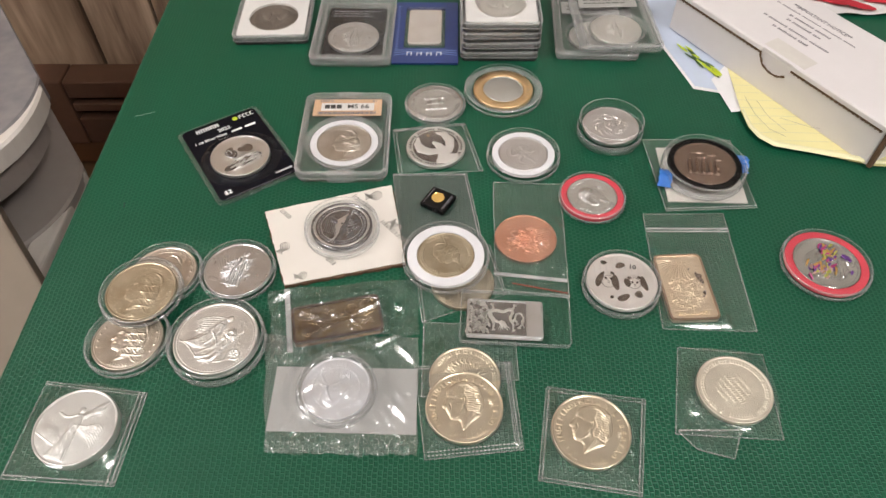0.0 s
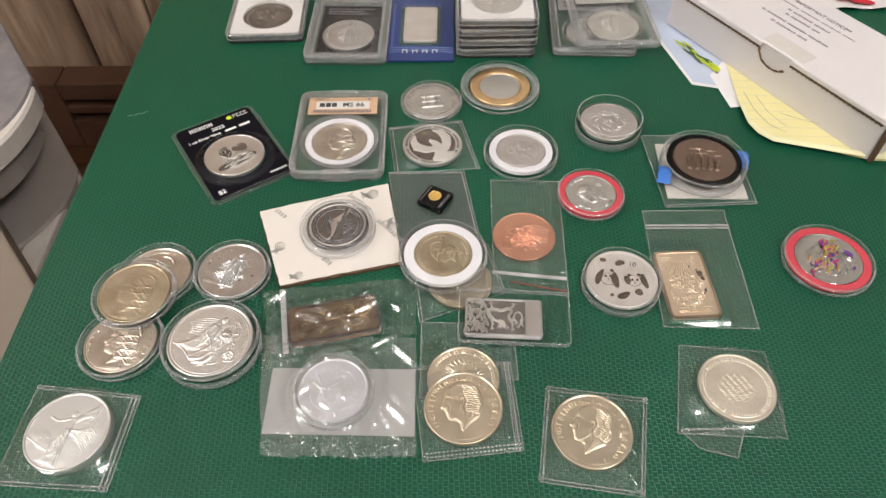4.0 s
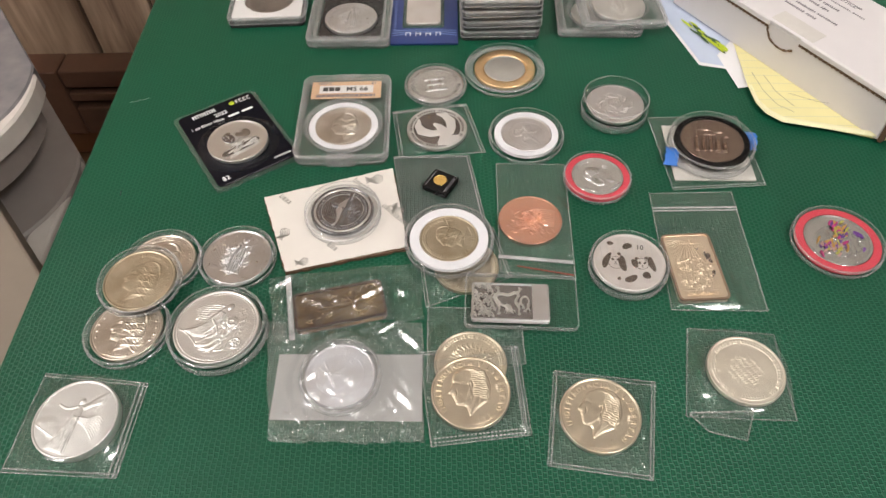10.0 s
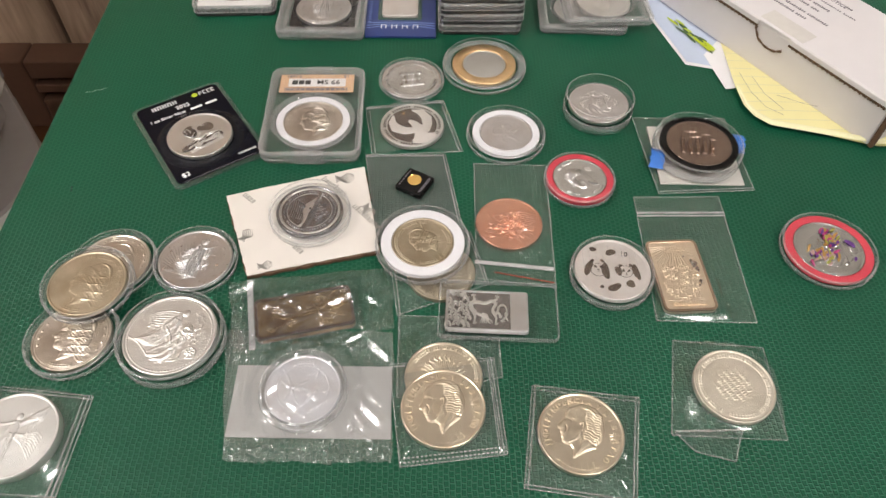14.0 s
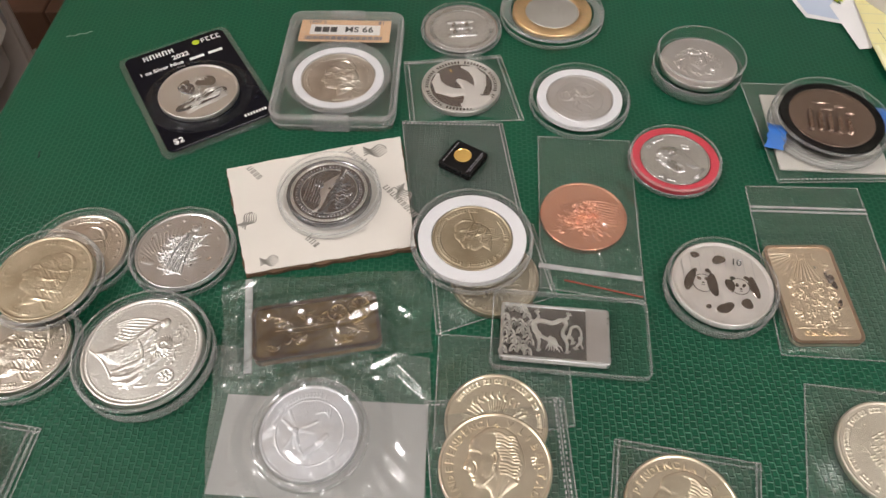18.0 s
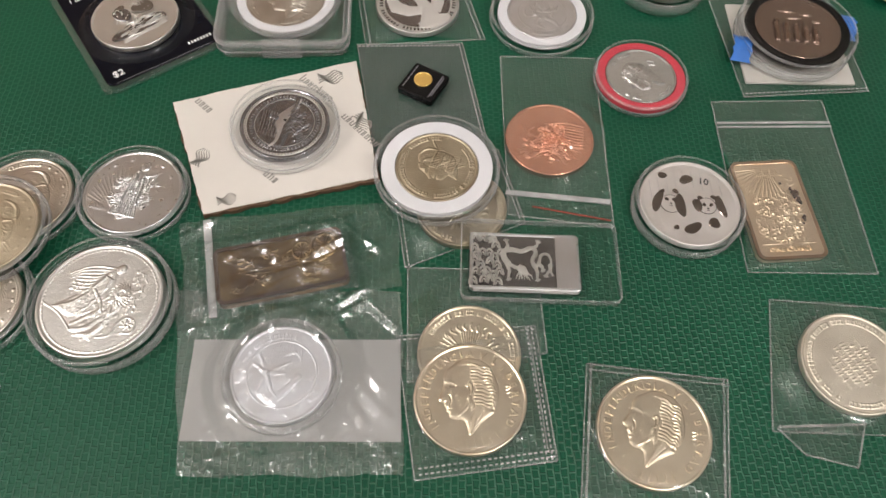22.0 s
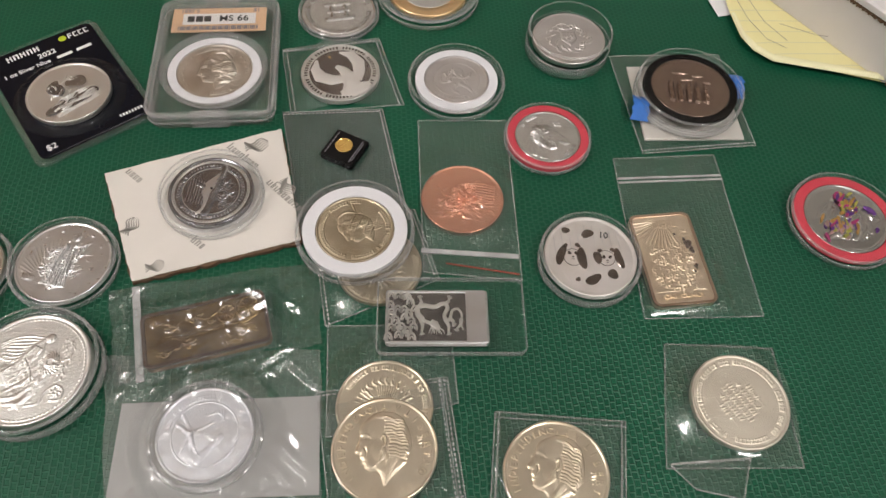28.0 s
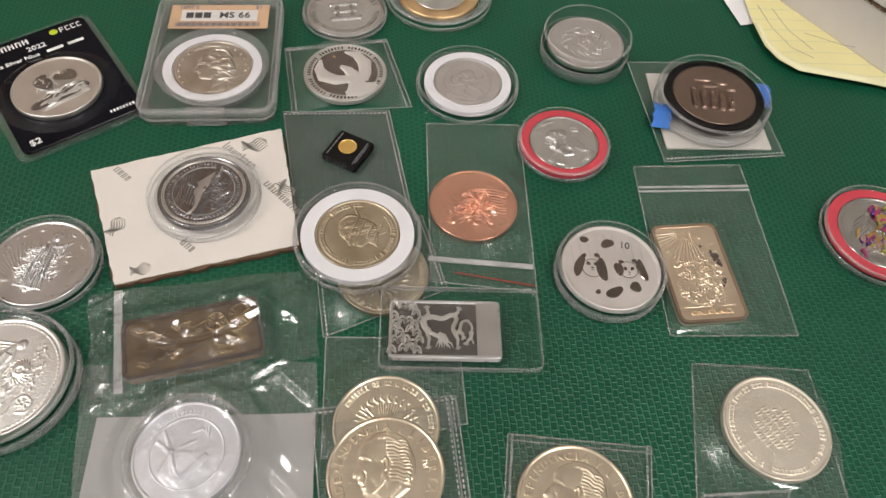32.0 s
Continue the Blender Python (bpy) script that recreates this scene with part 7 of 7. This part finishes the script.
pm = thing("bar_card", -0.0095, 0.1895, 0.0003, -1.0, "blue printed card with a small silver bar in a window", "bar card")
part("card", frame_plate(0.0520, 0.0860, 0.0008, 0.0330, 0.0560, 0.0015, 0.0, 0.0016, -0.0010, 0.0050), BLUECARD, pm, "deep blue card")
part("window", slab(0.0326, 0.0556, 0.0015, 0.0002, 0.0036, 0.0005), SHELL, pm, "clear window", pose(-0.0010, 0.0050, 0), True)
part("bar", bar_mesh(0.0270, 0.0480, 0.0030, 0.0024, [("fine", 0, 0, 0.7, 1.4, 0, 0.10, 6), ("line", -0.2, -0.5, 0.3, -0.55, 0.12, 0.4)], 53, n=50), SATIN, pm, "matt silver bar", pose(-0.0010, 0.0060, 0.0004), True)
part("print", bars([(-0.0125 + 0.0078 * k + d, -0.0310 + e, w, h) for k in range(4) for d, e, w, h in ((-0.0018, 0, 0.0006, 0.0048), (0.0016, 0.0003 * (k % 2), 0.0008, 0.0042), (0, 0.0008 + 0.0012 * (k % 3 == 0), 0.0034, 0.0005))]), PALETEXT, pm, "white bars", pose(0, 0, 0.0016))
for k in range(3):
    part("printed_line", ribbon([(-0.025 + 0.0025 * j, -0.0255 - 0.002 * k - 0.000012 * (j - 10) ** 2 * (k + 1), 0.00025) for j in range(21)], 0.0016, 0.0017), BLUELINE, pm, "thin pale line")
part("print", bars([(-0.0232, 0.036 - 0.0032 * k, 0.0022, 0.0006) for k in range(20)]), BLUELINE, pm, "pale edge marks", pose(0, 0, 0.0016))

# ---- frosted shapes laid into two of the coins ----
CHROME = solid("dark_polished_silver", (0.22, 0.18, 0.16), 0.20, 1.0, 0.2, 80)
pand = [o for o in bpy.data.objects if o.name.startswith("encapsulated_coin") and "dark polished patches" in o.get("label", "")][0]
pc = [o for o in pand.children if o.name.startswith("coin")][0]
for k, (bx, by, rx, ry, an) in enumerate(((-13.0, -0.2, 2.0, 5.0, -18), (-3.9, -1.6, 2.0, 5.8, 10), (-10.2, 12.6, 1.9, 1.5, -30), (-0.6, 11.2, 2.7, 2.2, 25), (3.0, -1.0, 1.7, 3.4, 12), (12.4, -0.9, 1.9, 4.9, 10), (8.9, -9.0, 2.5, 2.2, 20), (0.2, -12.0, 3.6, 2.3, 35),
                                          (-10.9, 4.6, 1.2, 1.0, 30), (-5.4, 5.0, 1.3, 1.0, -25), (4.2, 2.6, 1.1, 0.9, 30), (9.8, 3.2, 1.2, 1.0, -25), (-9.3, 0.9, 0.75, 1.0, 25), (-6.3, 0.9, 0.75, 1.0, -25), (5.7, -0.6, 0.7, 0.95, 25), (8.5, -0.5, 0.7, 0.95, -25),
                                          (-7.8, -1.1, 0.55, 0.38, 0), (7.1, -2.3, 0.5, 0.36, 0), (-7.8, -2.2, 0.7, 0.14, 0), (7.1, -3.3, 0.6, 0.14, 0), (-6.4, -12.2, 1.2, 1.0, 0))):
    c, s = math.cos(radians(-6)), math.sin(radians(-6))
    bx, by, rx, ry, an = 0.001 * (bx * c - by * s), 0.001 * (bx * s + by * c), 0.001 * rx, 0.001 * ry, an - 6
    part("polished_patch", blob(bx, by, rx, ry, an, 0.10, k, 0.00262), CHROME, pc, "dark polished patch")
for fx, fy, fr in ((-0.0078, -0.0004, 0.0042), (0.0066, -0.0018, 0.0038)):
    part("face_outline", lathe([(fr - 0.00016, 0.0025), (fr - 0.0001, 0.00272), (fr + 0.0001, 0.00272), (fr + 0.00016, 0.0025)], 40), CHROME, pc, "thin dark outline", pose(fx, fy, 0))
for k in range(9):
    part("stem_line", ribbon([(-0.0150 + 0.0036 * k, 0.0085 - 0.0016 * abs(k - 4), 0.00012), (-0.0148 + 0.0036 * k, 0.0165 - 0.0013 * abs(k - 4), 0.00012)], 0.0025, 0.0026), GREYSILVER, pc)
part("inscription", letters("10", 0.0044), DARKSILVER, pc, "raised figures", pose(0.0075, 0.0098, 0.0027, 0, 0, -12))
kang = [o for o in bpy.data.objects if "white frosted bird shape" in o.get("label", "")][0]
kc = [o for o in kang.children if o.name.startswith("coin")][0]
WHITEFROST = solid("white_frosted_relief", (0.88, 0.85, 0.83), 0.60, 1.0, 0.03, 60)
TOPAZ = solid("brown_mirror_field", (0.15, 0.105, 0.085), 0.12, 1.0, 0.12, 60)
part("mirror_field", lathe([(0.0001, 0.00262), (0.0158, 0.00262), (0.0158, 0.0024)], 64), TOPAZ, kc, "dark mirror field")
for nm, pts in (("wing", ((-0.60, 0.42, 0.04), (-0.63, 0.12, 0.12), (-0.50, -0.16, 0.19), (-0.20, -0.28, 0.17), (0.16, -0.24, 0.12))), ("wing", ((-0.02, 0.70, 0.03), (0.26, 0.62, 0.13), (0.46, 0.34, 0.17), (0.48, 0.02, 0.15), (0.40, -0.30, 0.14))),
                ("body", ((-0.10, 0.20, 0.06), (0.06, 0.08, 0.12), (0.22, -0.16, 0.18), (0.30, -0.42, 0.22), (0.28, -0.70, 0.24))), ("plinth", ((0.02, -0.76, 0.08), (0.30, -0.66, 0.20), (0.62, -0.50, 0.16), (0.74, -0.40, 0.06)))):
    part("frosted_" + nm, ribbon([(0.0203 * a, 0.0203 * c, 0.0203 * w) for a, c, w in pts], 0.00262, 0.00285 + 0.00002 * len(pts)), WHITEFROST, kc, "white frosted shape")
part("legend", ring_bars(0.0203 * 0.865, 64, 0.0017, 0.0009, 0.00255), TOPAZ, kc, "dark ring of small bars")
part("star", blob(-0.0055, 0.0108, 0.0009, 0.0009, 0, 0.25, 5, 0.00265, 10), GOLD, kc, "tiny gold star")

foil = [o for o in bpy.data.objects if "colour-foiled" in o.get("label", "")][0]
oc = [o for o in foil.children if o.name.startswith("coin")][0]
FOILS = [solid("foil_" + n, c, 0.28, 1.0, 0.3, 500) for n, c in (("violet", (0.30, 0.13, 0.55)), ("magenta", (0.85, 0.14, 0.42)), ("lime", (0.75, 0.75, 0.20)), ("amber", (0.95, 0.55, 0.20)), ("rose", (0.90, 0.60, 0.58)))]
rng = random.Random(77)
for k in range(84):
    if k < 44:
        px, py = -0.003 + rng.gauss(0, 0.0040), -0.0045 + rng.gauss(0, 0.0026)
        c = rng.choice((0, 0, 1, 4, 4, 3, 2))
    else:
        px, py = 0.0032 + rng.gauss(0, 0.0026), 0.0058 + rng.gauss(0, 0.0030)
        c = rng.choice((0, 1, 1, 2, 3))
    part("foil", blob(px, py, rng.uniform(0.0010, 0.0032), rng.uniform(0.0005, 0.0011), rng.uniform(10, 100), 0.2, k, 0.0027 + 0.00001 * k, 14), FOILS[c], oc, "coloured foil", pose(0, 0, 0, 0, 0, -30))
part("foil", blob(0.0130, 0.0032, 0.0030, 0.0015, -50, 0.1, 3, 0.0031), FOILS[0], oc, "coloured foil", pose(0, 0, 0, 0, 0, -30))

# ---- box, papers and cloth ----
U = Vector((0.0985, -0.163, 0)).normalized()
bx = thing("mailing_box", 0.1893, 0.1940, 0.0012, math.degrees(math.atan2(U.y, U.x)), "flat white corrugated mailing box with a printed notice on its lid", "box")
BL, BW, BH = 0.1915, 0.0783, 0.034
part("body", block(0, BL, 0.0006, BW, 0, BH - 0.0022, 0.0015, 2), BOXWHITE, bx, "white corrugated board")
part("lid", block(-0.001, BL + 0.001, -0.0006, BW, BH - 0.0018, BH, 0.0008, 2), BOXWHITE, bx, "white folded lid")
part("lid_lip", block(-0.001, BL * 0.46, -0.0012, 0.0, BH - 0.0040, BH - 0.0004, 0.0005), BOXWHITE, bx, "folded white lip")
part("lid_lip", block(BL * 0.60, BL + 0.001, -0.0012, 0.0, BH - 0.0040, BH - 0.0004, 0.0005), BOXWHITE, bx, "folded white lip")


def wavy(x0, x1, z0, high):
    """A corrugated brown cut edge along the front of the box."""
    n = int((x1 - x0) / 0.0005)
    verts = []
    for k in range(n + 1):
        x, s = x0 + (x1 - x0) * k / n, 0.00035 * math.sin(k * 0.5 / 0.95 * math.pi / 1.0)
        verts += [(x, -0.0010 - 0.0004 * math.cos(k * 0.9), z0 + s), (x, -0.0010 - 0.0004 * math.cos(k * 0.9), z0 + high + s), (x, 0.0, z0 + s), (x, 0.0, z0 + high + s)]
    faces = [f for k in range(n) for f in ((4 * k, 4 * k + 4, 4 * k + 5, 4 * k + 1), (4 * k + 2, 4 * k + 6, 4 * k + 4, 4 * k), (4 * k + 1, 4 * k + 5, 4 * k + 7, 4 * k + 3))]
    return mesh("wavy", verts, faces)


part("lid_edge", wavy(0.002, BL * 0.46, BH - 0.0058, 0.0015), KRAFT, bx, "brown corrugated cut edge")
part("lid_edge", wavy(BL * 0.60, BL - 0.002, BH - 0.0058, 0.0015), KRAFT, bx, "brown corrugated cut edge")
part("thumb_notch", ribbon([(BL * 0.53 + 0.0134 * math.cos(a) + 0.0004 * math.sin(9 * a), 0.0125 * math.sin(a) * 0.8, 0.0008 + 0.0002 * math.sin(14 * a)) for a in np.linspace(math.pi, 1.80 * math.pi, 28)], 0.0, 0.0006), KRAFT, bx, "half-round notch edge", pose(0, -0.0008, BH - 0.0050, 90, 0, 0))
part("side_flap", block(BL - 0.001, BL + 0.0022, 0.004, BW - 0.004, 0.002, BH - 0.005, 0.0008), BOXWHITE, bx, "folded side flap")
part("flap_edge", block(BL + 0.0005, BL + 0.0035, -0.001, 0.0035, 0.001, BH - 0.003, 0.0006), KRAFT, bx, "brown cut edge")
part("paper_tape", slab(0.036, 0.014, 0.0005, 0, 0.0002, 0.00005), TAPECLEAR, bx, "translucent tape strip", pose(0.104, 0.0090, BH))
part("notice", letters("**IMPORTANT NOTICE**", 0.0047), GREYINK, bx, "grey printed lettering", pose(0.0882, 0.0608, BH + 0.0001))
rng = random.Random(11)
rows = []
for yy, w, h in ((0.0535, 0.073, 0.0015), (0.0470, 0.038, 0.0023), (0.0408, 0.032, 0.0023), (0.0320, 0.061, 0.0023), (0.0258, 0.033, 0.0023)):
    rows += [(0.0895 - w / 2 + 0.0017 * j, yy, 0.0012, h * (0.75 + 0.25 * (j * 5 % 3 == 0))) for j in range(int(w / 0.0017)) if j * 7 % 11 != 3]
part("print", bars(rows), GREYINK, bx, "grey bars of print", pose(0, 0, BH + 0.0001))


def leaf_paper(name, label, outline_pts, material, z, category, seed, curl=0.002):
    """A loose sheet of paper, a little curled at its edges."""
    bm = bmesh.new()
    vs = [bm.verts.new((x, y, z)) for x, y in outline_pts]
    f = bm.faces.new(vs)
    f.normal_update()
    if f.normal.z < 0:
        f.normal_flip()
    bmesh.ops.triangulate(bm, faces=bm.faces[:])
    bmesh.ops.subdivide_edges(bm, edges=bm.edges[:], cuts=5, use_grid_fill=True)
    rg = random.Random(seed)
    a = rg.uniform(0, 6)
    for v in bm.verts:
        v.co.z += curl * (0.5 + 0.5 * math.sin(70 * v.co.x + 40 * v.co.y + a)) * 0.5
    ob = part(name, bm, material, None, "", None, True)
    return tagged(ob, label, category)


leaf_paper("leaflet", "pale blue printed leaflet under the white box", [(0.176, 0.262), (0.182, 0.168), (0.194, 0.118), (0.2115, 0.112), (0.230, 0.160), (0.238, 0.234)], PALEBLUE, 0.0004, "paper", 1, 0.0012)
leaf_paper("white_sheet", "white paper sheet beneath the pale blue leaflet", [(0.174, 0.264), (0.1795, 0.168), (0.1925, 0.1150), (0.2125, 0.1090), (0.232, 0.160), (0.240, 0.236)], PAPER, 0.0001, "paper", 1, 0.0012)
leaflet = [o for o in bpy.data.objects if o.name == "leaflet"][0]
rg = random.Random(21)
for k in range(26):
    q = rg.random()
    px, py = 0.1965 + 0.0175 * q + rg.uniform(-0.0030, 0.0030), 0.1640 - 0.036 * q + rg.uniform(-0.003, 0.003)
    ln, an = rg.uniform(0.006, 0.013), math.radians(-62 + rg.uniform(-14, 14))
    part("leaf_print", ribbon([(px + ln * (s - 0.5) * math.cos(an), py + ln * (s - 0.5) * math.sin(an), 0.0011 * math.sin(math.pi * (0.12 + 0.76 * s))) for s in np.linspace(0, 1, 6)], 0.0017 + 0.00004 * k, 0.0018 + 0.00004 * k), (LIME, LEAFINK, LIME, LIME)[k % 4] if k > 7 else LEAFINK, leaflet, "green leaf picture")
leaf_paper("slip", "torn corner of a white paper slip", [(0.208, 0.125), (0.2135, 0.087), (0.2205, 0.088), (0.230, 0.120), (0.225, 0.145)], PAPER, 0.0010, "paper", 2, 0.0010)
yp = leaf_paper("yellow_sheet", "yellow ruled paper with a curled rounded corner under the box", [(0.224, 0.142), (0.2195, 0.086), (0.2200, 0.068), (0.2240, 0.057), (0.2320, 0.0485), (0.262, 0.040), (0.294, 0.0300), (0.330, 0.0265), (0.340, 0.090), (0.280, 0.150)], YELLOW, 0.0016, "paper", 3, 0.0030)

part("curled_edge", ribbon([(0.2196 + 0.0012, 0.086, 0.0012), (0.2212, 0.069, 0.0016), (0.2250, 0.0585, 0.0022), (0.2326, 0.0502, 0.0026), (0.2620, 0.0418, 0.0026), (0.2940, 0.0320, 0.0022), (0.330, 0.0282, 0.0018)], 0.0036, 0.0048), PALEYELLOW, yp, "paler curled edge", None, True)
for k, pts in enumerate((((0.2255, 0.100), (0.2275, 0.080), (0.2330, 0.064), (0.2420, 0.056)), ((0.2330, 0.096), (0.2360, 0.078), (0.2440, 0.062)), ((0.2440, 0.076), (0.2620, 0.066), (0.2780, 0.062)))):
    part("pencil_line", ribbon([(*p, 0.00012) for p in pts], 0.0048, 0.0049), GREYINK, yp, "thin pencil line")

cloth = thing("cloth", 0.40, 0.275, 0.0005, 0, "white cloth with red leaves and grey ovals, creased on the table", "cloth")
n = 40
vs, fs = [], []
for i in range(n + 1):
    for j in range(n + 1):
        y = 0.2105 + 0.14 * j / n
        x0 = 0.1893 + (0.083 - (y - 0.194) * 0.517) / 0.856
        x = x0 + (0.60 - x0) * i / n
        vs.append((x - 0.40, y - 0.275, 0.0025 + 0.0018 * math.sin(x * 160 + 3 * math.sin(y * 90)) * math.cos(y * 130)))
fs = [(i * (n + 1) + j, (i + 1) * (n + 1) + j, (i + 1) * (n + 1) + j + 1, i * (n + 1) + j + 1) for i in range(n) for j in range(n)]
part("fabric", mesh("fabric", vs, fs), WHITECLOTH, cloth, "white fabric", None, True)
rg = random.Random(4)
for k in range(65):
    px, py = -0.150 + 0.026 * (k % 13) + rg.uniform(-0.004, 0.004), -0.054 + 0.024 * (k // 13) + 0.010 * (k % 2)
    if (px + 0.2107) * 0.856 + (py + 0.081) * 0.517 < 0.099:
        continue
    part("printed_shape", blob(px, py, rg.uniform(0.011, 0.017), rg.uniform(0.005, 0.008), rg.uniform(-40, 20), 0.12, k, 0.0046), GREYCLOTH if k % 5 == 2 else REDCLOTH, cloth, "red leaf or grey oval")

# ---- at the left of the table: plastic drawer cart and a box ----
cart = thing("drawer_cart", -0.452, 0.336, FLOOR, 0, "off-white plastic drawer cart with bowed fronts", "drawer cart")


def bowed(inset, z0, z1, bevel=0.003):
    """A slice of the cart: a long side, a near corner and a bowed front."""
    pts = [(-0.30, 0.42), (-0.002, 0.004)]
    for k in range(1, 22):
        a = k / 21
        pts.append((0.014 * math.sin(a * math.pi * 0.9) - 0.36 * a**2.6, -0.30 * a))
    pts.append((-0.52, 0.02))
    c = (-0.25, 0.03)
    verts, m = [], len(pts)
    for s, z in ((inset + bevel, z0), (inset, z0 + bevel), (inset, z1 - bevel), (inset + bevel, z1)):
        for x, y in pts:
            d = math.hypot(x - c[0], y - c[1])
            verts.append((c[0] + (x - c[0]) * (1 - s / d), c[1] + (y - c[1]) * (1 - s / d), z))
    faces = [(k * m + (i + 1) % m, k * m + i, (k + 1) * m + i, (k + 1) * m + (i + 1) % m) for k in range(3) for i in range(m)]
    return mesh("bowed", verts, faces + [tuple(reversed(range(3 * m, 4 * m))), tuple(range(m))])


part("top_tray", bowed(0.026, 0.543, 0.5755, 0.002), CARTCLEAR, cart, "cloudy plastic top", pose(0.0185, 0.0133, 0))
part("top_rim", bowed(0.0, 0.545, 0.573), CARTWHITE, cart, "off-white bowed rim")
for k in range(3):
    part("drawer", bowed(0.022, 0.045 + 0.145 * k, 0.17 + 0.13 * k), CARTGREY, cart, "grey translucent bowed drawer")
    part("drawer_rim", bowed(0.002, 0.172 + 0.13 * k, 0.190 + 0.13 * k), CARTGREY, cart, "plastic rim")
# solid grey band that fills the shaded gap below the rim
part("drawer", bowed(0.020, 0.500, 0.540), CARTGREY, cart, "grey inset band in the shaded gap under the top")
part("shelf_rim", block(-0.028, 0.0, -0.30, 0.0, 0.420, 0.447, 0.006, 3), CARTWHITE, cart, "off-white straight shelf rim")
part("base", bowed(0.004, 0.0, 0.042), CARTWHITE, cart)
tb = thing("storage_box", -0.416, 0.132, FLOOR, -50, "tan board box with a greyish lid beside the table", "box")
part("body", block(-0.16, 0.16, -0.150, -0.004, 0, 0.46, 0.003), TAN, tb, "tan board")
part("lid", block(-0.163, 0.163, -0.150, 0.0, 0.46, 0.54, 0.003), TANTOP, tb, "grey-beige lid")

# small marks on the table cover
for sx, sy, ln, an in ((-0.2135, 0.0885, 0.014, 21),):
    sm = part("scratch", ribbon([(ln * (k / 9 - 0.5), 0.0006 * math.sin(k * 1.7), 0.00016 * (1 + 0.6 * math.sin(k * 2.1))) for k in range(10)], 0, 0.0002), GREYPAPER, None, "", pose(sx, sy, 0.0001, 0, 0, an))
    tagged(sm, "pale scratch in the green vinyl", "scratch", "", "structure")
sm = part("speck", ribbon([(0.0004 * math.sin(k), 0.0007 * k, 0.0003) for k in range(7)], 0, 0.0004), INK, None, "", pose(-0.2028, -0.0040, 0.0001))
tagged(sm, "tiny black speck on the green vinyl", "speck", "", "structure")
